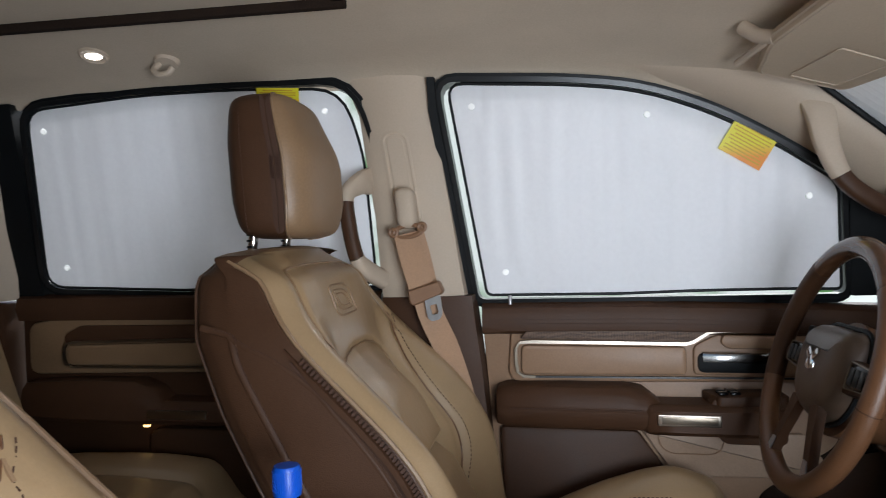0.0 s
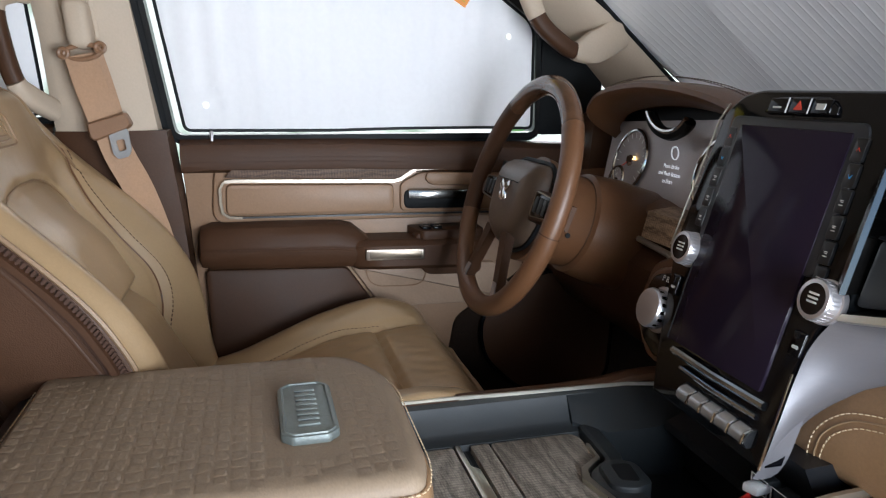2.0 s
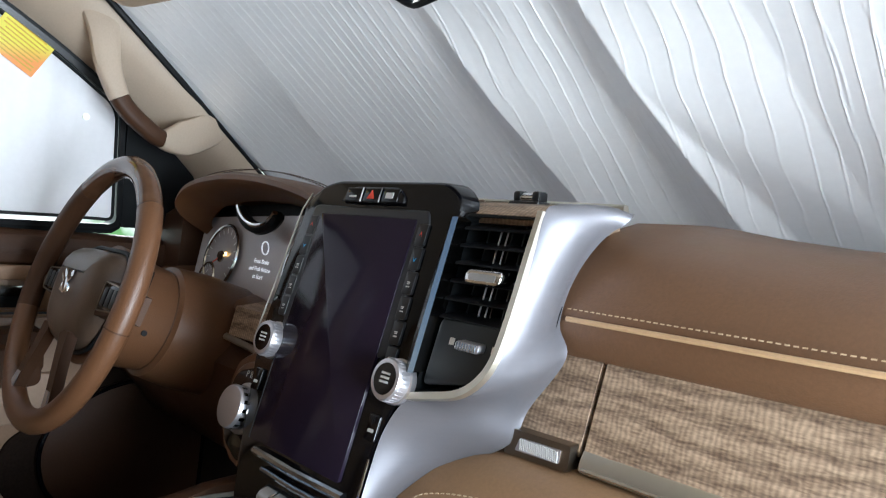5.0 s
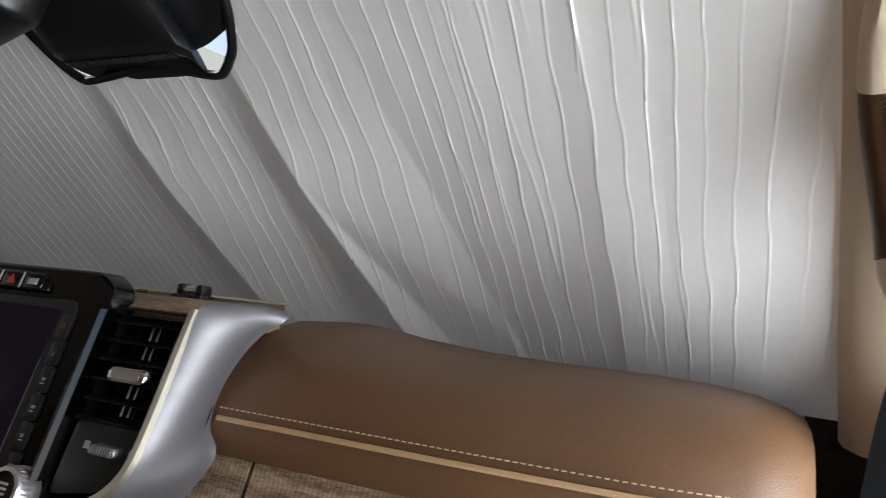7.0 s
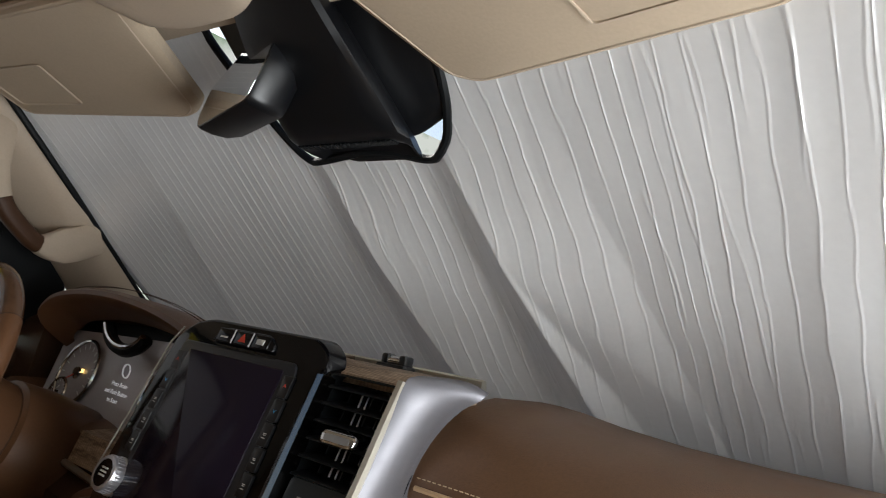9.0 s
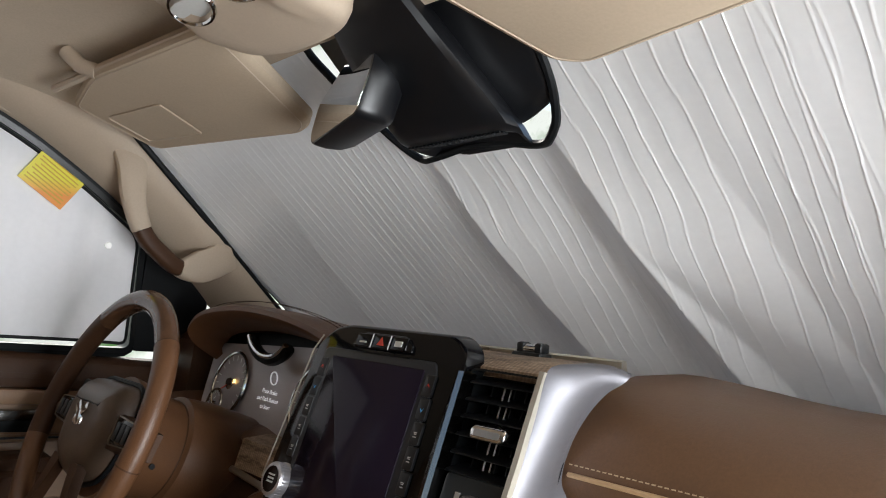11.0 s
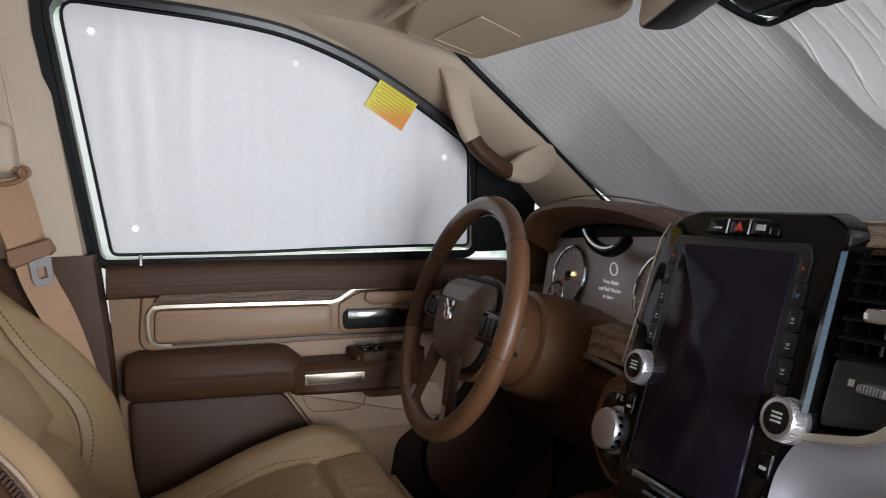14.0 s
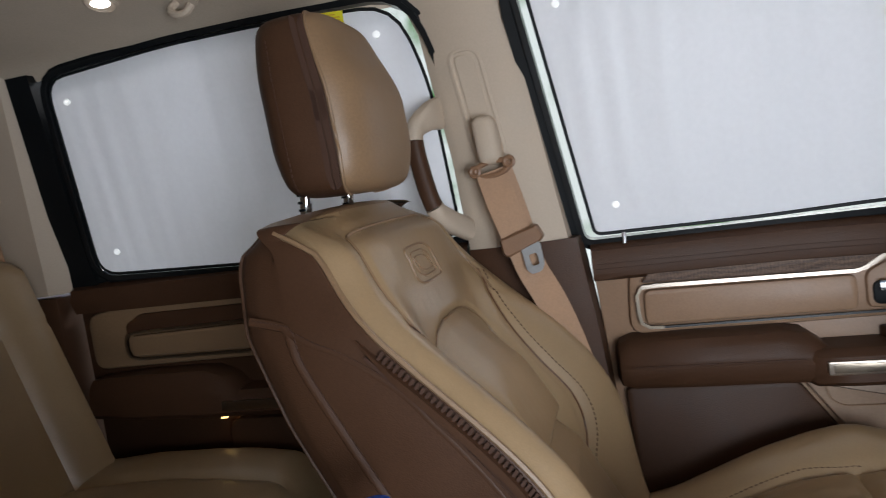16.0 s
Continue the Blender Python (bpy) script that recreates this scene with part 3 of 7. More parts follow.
def sunshade(pts, cups, stickers, label):
    t = thing("window_sunshade", side(sum(p[0] for p in pts) / len(pts), pts[-2][1]), label, "sunshade", "side window sunshades")
    # softly creased cloth
    ys, zs = [p[0] for p in pts], [p[1] for p in pts]
    bm = bmesh.new()
    rim = [bm.verts.new(side(y, z, 0.003)) for y, z in pts]
    face = bm.faces.new(rim)
    for i in range(1, 90):
        y = min(ys) + (max(ys) - min(ys)) * i / 90
        g = bm.verts[:] + bm.edges[:] + bm.faces[:]
        bmesh.ops.bisect_plane(bm, geom=g, plane_co=(0, y, 0), plane_no=(0, 1, 0))
    for i in range(1, 10):
        z = min(zs) + (max(zs) - min(zs)) * i / 10
        bmesh.ops.bisect_plane(bm, geom=bm.verts[:] + bm.edges[:] + bm.faces[:], plane_co=(0, 0, z), plane_no=(0, 0, 1))
    for cy, cz in cups:
        ring_ = [(cy + 0.0062 * math.cos(a), cz + 0.0062 * math.sin(a)) for a in np.linspace(0, 2 * math.pi, 9)[:-1]]
        for (y0, z0), (y1, z1) in zip(ring_, ring_[1:] + ring_[:1]):
            near = [f for f in bm.faces if any((v.co.y - cy) ** 2 + (v.co.z - cz) ** 2 < 0.012 for v in f.verts)]
            ge = set(near)
            for f in near:
                ge.update(f.edges)
                ge.update(f.verts)
            bmesh.ops.bisect_plane(bm, geom=list(ge), plane_co=side(y0, z0, 0.003), plane_no=(0, z1 - z0, y0 - y1))
        bmesh.ops.delete(bm, geom=[f for f in bm.faces if (f.calc_center_median().y - cy) ** 2 + (f.calc_center_median().z - cz) ** 2 < 0.0058 ** 2], context="FACES")
    keep = {v for v in bm.verts if v.is_boundary or any((v.co.y - a) ** 2 + (v.co.z - b) ** 2 < 0.0009 for a, b in cups)}
    for v in bm.verts:
        if v not in keep:
            v.co.x += 0.0030 * noise.noise((v.co.y * 42, v.co.z * 3.0, 1.7)) + 0.004 * noise.noise((v.co.y * 5, v.co.z * 2, 4.2))
    part("panel", bm, SHADE, t, "white reflective cloth panel")
    part("binding", tube([side(y, z, 0.004) for y, z in pts], 0.0028, 6, True, (1, 0, 0)), BLACK, t, "black edge binding")
    for y, z in cups:
        m = Matrix.Translation(side(y, z, 0.004)) @ Matrix.Rotation(radians(90), 4, "Y") @ Matrix.Rotation(radians(-11), 4, "X")
        part("suction_cup", lathe([(0.0001, 0.0022), (0.0052, 0.0018), (0.0062, 0.0004)], 18, m), CUP, t, "small clear suction cup")
    for y, z, tilt, sy, sz in stickers:
        c, sn = math.cos(radians(tilt)), math.sin(radians(tilt))
        quad = [(y + a * c - b * sn, z + a * sn + b * c) for a, b in ((-sy, -sz), (sy, -sz), (sy, sz), (-sy, sz))]
        s = part("warning_label", plate(quad, 0.0085, 0.0095), STICKER, t, "yellow and orange warning label")
        for r in range(9):
            zz = sz * (0.78 - 0.19 * r)
            w = sy * (0.86 if r % 3 else 0.7)
            q = [(y + a * c - b * sn, z + a * sn + b * c) for a, b in ((-w, zz - 0.0010), (w, zz - 0.0010), (w, zz + 0.0010), (-w, zz + 0.0010))]
            part("print_line", plate(q, 0.0096, 0.0099), INK, s)
    return t


sunshade(FRONT, [(0.147, 1.205), (0.467, 1.174), (0.753, 1.016), (0.198, 0.891)], [(0.643, 1.112, -31, 0.042, 0.031)], "white front door sunshade with a yellow warning label")
sunshade(REAR_SHADE, [(-0.727, 1.205), (-0.725, 0.926), (-0.136, 1.213)], [(-0.225, 1.238, -4, 0.042, 0.022)], "white rear door sunshade with a yellow warning label")


# ---- doors ----
def flat(pts, x0, x1, r=0.006, bevel=0.003):
    return prism(rounded(pts, r, 4), "x", x0, x1, bevel)


def front_door():
    d = thing("door_1", (-0.74, 0.5, 0.2), "tan and brown leather door panel with wood trim", "door", kind="structure")
    part("panel", flat([(0.148, 0.81), (1.04, 0.79), (1.04, 0.14), (0.19, 0.14)], -0.80, -0.735, 0.01), DOOR_TAN, d, "tan padded door panel")
    prof = [(-0.045, -0.03), (0.018, -0.03), (0.026, -0.024), (0.030, 0.0), (0.024, 0.02), (0.006, 0.03), (-0.045, 0.031)]
    part("top_rail", sweep([(-0.735, 0.150, 0.802), (-0.735, 0.45, 0.799), (-0.735, 0.96, 0.778)], [(u, v) for u, v in prof]), BROWN, d, "dark brown leather window rail")
    part("stitching", joined(*[stitches([(-0.7045, 0.16, 0.796 + k), (-0.7045, 0.45, 0.793 + k), (-0.7045, 0.95, 0.773 + k)], 0.004, 0.002, 0.0005) for k in (-0.004, 0.004)]), BROWN_THREAD, d, "double row of brown stitching")
    part("corner_flap", flat([(0.150, 0.80), (0.225, 0.795), (0.205, 0.777), (0.150, 0.772)], -0.75, -0.708, 0.01), BROWN, d)
    part("bolster", flat([(0.205, 0.792), (0.96, 0.772), (0.96, 0.668), (0.195, 0.676)], -0.75, -0.722, 0.03, 0.008), DOOR_TAN, d, "tan padded centre section")
    part("insert", flat([(0.224, 0.750), (0.533, 0.742), (0.533, 0.688), (0.222, 0.693)], -0.74, -0.712, 0.012, 0.006), DOOR_TAN, d, "tan leather insert")
    part("upper_insert", flat([(0.545, 0.743), (0.585, 0.763), (0.93, 0.757), (0.93, 0.683), (0.545, 0.688)], -0.74, -0.714, 0.012, 0.005), DOOR_TAN, d)
    part("wood_strip", flat([(0.222, 0.762), (0.24, 0.783), (0.562, 0.773), (0.572, 0.768), (0.540, 0.751)], -0.74, -0.7105, 0.004, 0.002), WOOD_DOOR, d, "grey-brown wood trim")
    bar = [(-0.713, 0.214, 0.700), (-0.713, 0.213, 0.742), (-0.713, 0.222, 0.755), (-0.713, 0.245, 0.756), (-0.713, 0.40, 0.7515), (-0.713, 0.532, 0.7475), (-0.713, 0.545, 0.751), (-0.713, 0.575, 0.769), (-0.713, 0.59, 0.7705), (-0.713, 0.93, 0.763)]
    part("chrome_strip", sweep(bar[2:], [(-0.002, -0.0035), (0.003, -0.003), (0.003, 0.003), (-0.002, 0.0035)], (0, 0, 1)), DOOR_METAL, d, "rose-tinted metal trim strip")
    part("end_strip", sweep([(-0.713, 0.25, 0.6875), (-0.713, 0.228, 0.689), (-0.713, 0.216, 0.697), (-0.713, 0.213, 0.715), (-0.713, 0.213, 0.742), (-0.713, 0.220, 0.754), (-0.713, 0.235, 0.757)], [(-0.002, -0.0028), (0.003, -0.0028), (0.003, 0.0028), (-0.002, 0.0028)], (1, 0, 0)), PEWTER, d, "dark nickel end of the trim")
    part("lower_strip", sweep([(-0.714, 0.225, 0.6885), (-0.714, 0.54, 0.6835), (-0.714, 0.93, 0.677)], [(-0.002, -0.0016), (0.003, -0.0016), (0.003, 0.0016), (-0.002, 0.0016)]), BLACK_SATIN, d, "thin dark line")
    # inner handle in its recess
    part("handle_recess", flat([(0.552, 0.730), (0.70, 0.727), (0.70, 0.690), (0.552, 0.694)], -0.74, -0.709, 0.012, 0.003), BLACK, d, "dark handle recess")
    h = part("handle", sweep(spline([(-0.704, 0.560, 0.7245), (-0.698, 0.60, 0.7235), (-0.696, 0.65, 0.722), (-0.699, 0.70, 0.722)], 5), [(-0.004, -0.010), (0.005, -0.009), (0.006, 0.0), (0.004, 0.007), (-0.004, 0.008)]), DARK_CHROME, d, "dark chrome door handle")
    part("thumb_rest", flat([(0.598, 0.764), (0.70, 0.760), (0.70, 0.736), (0.605, 0.738), (0.592, 0.75)], -0.72, -0.705, 0.01, 0.004), DOOR_TAN, d)
    # armrest
    rings = []
    for y, top, bot, out in ((0.170, 0.660, 0.615, -0.690), (0.176, 0.672, 0.606, -0.672), (0.195, 0.679, 0.603, -0.662), (0.30, 0.679, 0.600, -0.657), (0.415, 0.676, 0.597, -0.657), (0.45, 0.668, 0.595, -0.658), (0.475, 0.648, 0.595, -0.660), (0.482, 0.64, 0.60, -0.664)):
        m = (top + bot) / 2
        rings.append([(-0.74, y, bot), (out - 0.012, y, bot), (out - 0.002, y, bot + 0.010), (out + 0.001, y, m - 0.006), (out - 0.0015, y, m - 0.002), (out - 0.004, y, m + 0.004), (out - 0.006, y, top - 0.018), (out - 0.016, y, top - 0.004), (out - 0.03, y, top), (-0.74, y, top)])
    part("armrest", skin(rings), BROWN, d, "dark brown padded armrest")
    part("armrest_stitching", stitches([(-0.6595, 0.20, 0.640), (-0.656, 0.30, 0.638), (-0.656, 0.44, 0.634)], 0.005, 0.002, 0.0006), BROWN_THREAD, d)
    rings = []
    for y, top, bot, out in ((0.445, 0.640, 0.594, -0.664), (0.455, 0.645, 0.590, -0.655), (0.50, 0.644, 0.588, -0.651), (0.60, 0.642, 0.585, -0.651), (0.66, 0.642, 0.582, -0.655), (0.70, 0.640, 0.590, -0.672)):
        rings.append([(-0.74, y, bot), (out - 0.01, y, bot), (out, y, bot + 0.008), (out, y, top - 0.010), (out - 0.010, y, top - 0.001), (out - 0.02, y, top), (-0.74, y, top)])
    pull = part("pull_handle", skin(rings), BROWN, d, "brown pull grip")
    part("pull_plate", flat([(0.467, 0.630), (0.578, 0.627), (0.578, 0.606), (0.467, 0.609)], -0.66, -0.648, 0.003, 0.002), DOOR_METAL, pull, "brushed nickel plate")
    part("plate_inlay", flat([(0.474, 0.626), (0.572, 0.6235), (0.572, 0.610), (0.474, 0.6125)], -0.65, -0.6472, 0.002, 0.0008), PEWTER, pull)
    sw = part("switch_panel", prism(rounded([(-0.735, 0.56), (-0.66, 0.575), (-0.665, 0.70), (-0.735, 0.70)], 0.01), "z", 0.635, 0.658, 0.003), BROWN, d, "raised window switch pod")
    for i in range(4):
        y = 0.588 + 0.022 * (i // 2)
        x = -0.705 + 0.022 * (i % 2)
        part("window_switch", box(x - 0.008, x + 0.008, y - 0.008, y + 0.009, 0.657, 0.663, 0.002), GLOSS, sw, "black window switch")
    part("switch_base", flat([(0.562, 0.655), (0.69, 0.65), (0.70, 0.566), (0.58, 0.570)], -0.74, -0.668, 0.02, 0.006), BROWN, d)
    # lower panels
    part("lower_panel", flat([(0.178, 0.592), (0.440, 0.583), (0.498, 0.497), (0.50, 0.15), (0.19, 0.15)], -0.75, -0.716, 0.012, 0.006), BROWN, d, "dark brown vinyl lower panel")
    part("kick_panel", flat([(0.448, 0.582), (0.74, 0.575), (0.80, 0.49), (0.508, 0.495)], -0.75, -0.722, 0.005, 0.004), KICK, d, "beige vinyl panel")
    part("pocket_line", tube([(-0.7195, y, z) for y, z in rounded([(0.475, 0.578), (0.60, 0.575), (0.592, 0.545), (0.575, 0.537), (0.50, 0.539), (0.482, 0.55)], 0.01)], 0.0012, 5, True, (1, 0, 0)), DOOR_TAN, d)
    sp = rounded([(0.708, 0.44), (0.735, 0.502), (0.835, 0.550), (0.96, 0.552), (1.01, 0.48), (1.0, 0.30), (0.93, 0.26), (0.80, 0.29), (0.72, 0.37)], 0.05, 6)
    grille = part("speaker_grille", prism(sp, "x", -0.74, -0.714, 0.004), BROWN, d, "dark brown speaker grille")
    part("grille_rim", tube([(-0.7135, y, z) for y, z in sp], 0.0040, 8, True, (1, 0, 0)), GLOSS, grille, "gloss black speaker rim")
    part("footwell_side", flat([(0.66, 0.46), (0.80, 0.55), (0.84, 0.66), (1.04, 0.70), (1.04, 0.14), (0.60, 0.14)], -0.76, -0.7285, 0.02, 0.004), CARPET, d, "dark footwell lining")
    part("mirror_triangle", skin([[side(y, z, dd) for y, z in rounded([(0.818, 1.045), (0.84, 1.035), (0.955, 0.93), (0.955, 0.83), (0.83, 0.83)], 0.008)] for dd in (-0.02, 0.012)]), BLACK, d, "black mirror triangle cover")
    part("lock_pin", lathe([(0.0035, 0), (0.0035, 0.016), (0.0025, 0.018)], 10, Matrix.Translation((-0.722, 0.205, 0.828))), SATIN, d, "door lock pin")
    return d


front_door()


def rear_door():
    d = thing("door_2", (-0.74, -0.45, 0.2), "tan and brown rear door panel with dark trim", "door", kind="structure")
    part("panel", flat([(-0.845, 0.84), (-0.045, 0.84), (-0.02, 0.14), (-0.84, 0.14)], -0.80, -0.735, 0.01), BROWN, d, "dark brown door panel")
    prof = [(-0.045, -0.026), (0.02, -0.026), (0.03, 0.0), (0.024, 0.02), (0.006, 0.028), (-0.045, 0.029)]
    part("top_rail", sweep([(-0.735, -0.84, 0.842), (-0.735, -0.05, 0.833)], prof), BROWN, d, "dark brown leather window rail")
    part("bolster", flat([(-0.825, 0.81), (-0.72, 0.822), (-0.06, 0.815), (-0.06, 0.70), (-0.825, 0.70)], -0.75, -0.722, 0.025, 0.008), TAN, d, "tan padded section")
    part("trim_band", flat([(-0.735, 0.785), (-0.70, 0.803), (-0.07, 0.798), (-0.07, 0.775), (-0.735, 0.765)], -0.74, -0.714, 0.008, 0.003), BROWN, d, "dark wood-look band")
    part("insert", flat([(-0.727, 0.763), (-0.07, 0.770), (-0.07, 0.715), (-0.727, 0.722)], -0.74, -0.711, 0.012, 0.005), TAN, d, "tan leather insert")
    part("trim_strip", sweep([(-0.713, -0.10, 0.708), (-0.713, -0.715, 0.7165), (-0.713, -0.732, 0.722), (-0.713, -0.737, 0.735), (-0.713, -0.737, 0.755), (-0.713, -0.73, 0.766), (-0.713, -0.715, 0.7695), (-0.713, -0.08, 0.7735)], [(-0.002, -0.003), (0.003, -0.003), (0.003, 0.003), (-0.002, 0.003)], (1, 0, 0)), PEWTER, d, "dark nickel trim strip")
    rings = []
    for y, top, bot, out in ((-0.825, 0.67, 0.625, -0.70), (-0.81, 0.69, 0.615, -0.672), (-0.70, 0.695, 0.61, -0.662), (-0.56, 0.692, 0.605, -0.662), (-0.52, 0.675, 0.605, -0.664), (-0.50, 0.652, 0.605, -0.664), (-0.30, 0.648, 0.60, -0.664), (-0.12, 0.645, 0.61, -0.69)):
        rings.append([(-0.74, y, bot), (out - 0.01, y, bot), (out, y, bot + 0.01), (out, y, (top + bot) / 2), (out - 0.006, y, top - 0.015), (out - 0.02, y, top - 0.002), (-0.74, y, top)])
    part("armrest", skin(rings), BROWN, d, "dark brown padded armrest")
    part("pull_plate", flat([(-0.525, 0.636), (-0.40, 0.634), (-0.40, 0.617), (-0.525, 0.619)], -0.67, -0.660, 0.003, 0.002), PEWTER, d, "brushed nickel plate")
    part("map_pocket", flat([(-0.55, 0.59), (-0.30, 0.585), (-0.28, 0.44), (-0.50, 0.44), (-0.545, 0.50)], -0.74, -0.708, 0.03, 0.008), BROWN, d, "moulded map pocket")
    part("door_lamp", box(-0.712, -0.704, -0.558, -0.546, 0.592, 0.602, 0.001), AMBER, d, "small lit courtesy lamp")
    return d


rear_door()


# ---- seats ----
def smooth(a, b, x):
    t = min(max((x - a) / (b - a), 0.0), 1.0)
    return t * t * (3 - 2 * t)


def groove(d, w=0.006, depth=0.004):
    return -depth * math.exp(-(d / w) ** 2)


def seg_dist(u, v, pts):
    best = 9.0
    for (a, b), (c, d) in zip(pts, pts[1:]):
        l2 = (c - a) ** 2 + (d - b) ** 2
        t = min(max(((u - a) * (c - a) + (v - b) * (d - b)) / max(l2, 1e-9), 0), 1)
        best = min(best, math.hypot(u - a - t * (c - a), v - b - t * (d - b)))
    return best


def grid(fn, nu, nv):
    return skin([[fn(-1 + 2 * i / nu, j / nv) for i in range(nu + 1)] for j in range(nv + 1)], closed=False)


def bucket_seat(cx, label, detailed=True):
    """A front seat; u runs across it from -1 to 1, s up the backrest."""
    t = thing("front_seat", (cx, 0.2, 0.12), label, "seat", "front seats")
    half = lambda s: 0.240 + 0.020 * math.sin(math.pi * min(s * 1.15, 1)) - 0.026 * smooth(0.75, 1.0, s) - 0.022 * (1 - math.sqrt(max(0.0, 1 - (max(s - 0.90, 0) / 0.101) ** 2)))
    zz = lambda s: 0.43 + 0.514 * s
    front = lambda s: 0.215 - 0.250 * s - 0.030 * s * s - 0.010 * math.sin(math.pi * s)
    back = lambda s: float(np.interp(s, [0, 0.2, 0.4, 0.6, 0.79, 0.95, 1], [0.01, -0.045, -0.104, -0.156, -0.194, -0.206, -0.202]))
    bolster = [(0.56, 0.0), (0.60, 0.17), (0.655, 0.28), (0.67, 0.39), (0.645, 0.51), (0.65, 0.62), (0.70, 0.715), (0.80, 0.775)]
    yoke = [(0.74, 0.72), (0.78, 0.80), (0.79, 0.87), (0.79, 0.925), (0.76, 0.948), (0.68, 0.957), (0.45, 0.962)]
    puff = [(0.53, 0.36), (0.52, 0.50), (0.53, 0.61), (0.48, 0.665), (0.34, 0.70), (0.16, 0.715)]
    mirrored = lambda l: l + [(-a, b) for a, b in l[::-1]]
    opposite = lambda l: [(-a, b) for a, b in l]
    seams = [bolster, opposite(bolster), mirrored(yoke), mirrored(puff), [(-0.53, 0.36), (0.53, 0.36)], [(0.53, 0.02), (0.53, 0.35)], [(-0.53, 0.02), (-0.53, 0.35)]]

    def lumbar(a, s):
        # how far the lumbar pad stands out
        top = (0.718 - 0.075 * smooth(0.10, 0.55, a) - s) * 0.52
        return smooth(-0.002, 0.052, (0.53 - a) * 0.24) * smooth(-0.004, 0.085, top) * smooth(0.0, 0.030, (s - 0.36) * 0.52)

    def face(u, s):
        w, a = half(s), abs(u)
        edge = front(s) + 0.075 * (1 - smooth(0.45, 0.88, s)) - 0.040
        low = front(s) - 0.034 * (1 - smooth(0.62, 1.0, s))
        y = low + (edge + 0.022 - low) * smooth(0.50, 0.88, a) - 0.026 * smooth(0.86, 1.0, a) ** 1.6
        y -= 0.070 * (1 - smooth(-0.05, 0.42, s)) * smooth(0.35, 0.75, a)
        y += -0.042 * smooth(0.90, 1.0, s) ** 2
        d = min(seg_dist(u * 0.24, s * 0.52, [(p * 0.24, q * 0.52) for p, q in l]) for l in seams)
        y += groove(d, 0.0062, 0.0060)
        y += 0.030 * lumbar(a, s) + 0.022 * smooth(0.0, 0.03, min((0.53 - a) * 0.24, (0.355 - s) * 0.52))
        if detailed:
            y += 0.0010 * noise.noise((u * 3, s * 5, cx * 9)) + 0.0003 * noise.noise((u * 14, s * 17, 3))
        return (cx + u * w * 0.985, y, zz(s) + 0.006 * smooth(0.93, 1, s) * (1 - a * a))

    n = (170, 190) if detailed else (30, 30)
    part("backrest_cover", grid(face, *n), TAN_SOFT, t, "tan leather front with a puffed lumbar panel")

    def shell(s):
        # round the back from one edge of the cover to the other
        w, yf, yb = half(s), Vector(face(-1, s)).y, back(s) + 0.008 + 0.040 * (1 - math.sqrt(max(0.0, 1 - (max(s - 0.88, 0) / 0.1201) ** 2)))
        q = [(-0.985, yf), (-1.004, yf - 0.010), (-1.010, yf * 0.6 + yb * 0.4), (-0.995, yb + 0.050), (-0.965, yb + 0.026), (-0.90, yb + 0.008), (-0.72, yb)]
        row = spline([(a, b, 0) for a, b in q + [(-a, b) for a, b in q[::-1]]], 8)
        return [(cx + p.x * w, p.y, zz(s) - 0.010 * smooth(0.94, 1, s) * smooth(-0.1, 0.6, (yf - p.y) / 0.12)) for p in row]

    levels = [0.9 * i / 40 for i in range(40)] + [0.9 + 0.1 * math.sin(math.pi / 2 * i / 24) for i in range(25)]
    part("backrest_shell", skin([shell(s) for s in levels], closed=False), BROWN, t, "dark brown leather sides and back")
    rim = [Vector(p) for p in shell(1.0)]
    loop = [Vector(face(u, 1.0)) for u in np.linspace(-1, 1, 61)] + rim[-2:0:-1]
    middle = sum(loop, Vector()) / len(loop)
    cap = [[p.lerp(middle, k) + Vector((0, 0, h)) for p in loop] for k, h in ((0, 0), (0.12, 0.004), (0.35, 0.007), (0.7, 0.009), (0.98, 0.009))]
    part("backrest_top", skin(cap), TAN, t, "tan leather top")
    for s in (-1, 1):
        edge = [Vector(face(s, q)) for q in np.linspace(0.0, 0.985, 40)]
        part("piping", tube([p + Vector((s * 0.001, 0.001, 0)) for p in edge], 0.0035, 6), TAN, t)
        band = [Vector(face(s, q)) + Vector((s * 0.0035, -0.017, 0)) for q in np.linspace(0.02, 0.77, 44)]
        strip = part("braided_trim", sweep(band, lambda k: [(a * min(1, 0.2 + 6 * (1 - k)), b * min(1, 0.4 + 6 * (1 - k))) for a, b in ((-0.004, -0.012), (0.003, -0.012), (0.0045, 0), (0.003, 0.012), (-0.004, 0.012))], (s, 0, 0)), BROWN, t, "dark braided trim along the bolster")
        bm = bmesh.new()
        for i in range(len(band) * 2 - 5):
            f = i / 2
            p = band[int(f)].lerp(band[min(int(f) + 1, len(band) - 1)], f % 1)
            for q in (-1, 1):
                bmesh.ops.create_cube(bm, size=1, matrix=Matrix.Translation(p + Vector((s * 0.0045, 0.0055 * q, 0.002 * q))) @ Matrix.Rotation(radians(48 * q), 4, "X") @ Matrix.Diagonal((0.0026, 0.0115, 0.0032, 1)))
        part("stitching", bm, BROWN_THREAD, strip, "crossed brown thread")
        # curved seams of the side panel, in y and z
        for line in ([(-0.165, 0.852), (-0.135, 0.845), (-0.124, 0.838), (-0.112, 0.803), (-0.078, 0.741), (-0.044, 0.679), (-0.020, 0.635), (0.02, 0.55), (0.05, 0.48)],
                     [(-0.124, 0.838), (-0.097, 0.824), (-0.069, 0.811), (-0.015, 0.775), (0.016, 0.741), (0.037, 0.718), (0.068, 0.678), (0.095, 0.634), (0.135, 0.56), (0.16, 0.49)]):
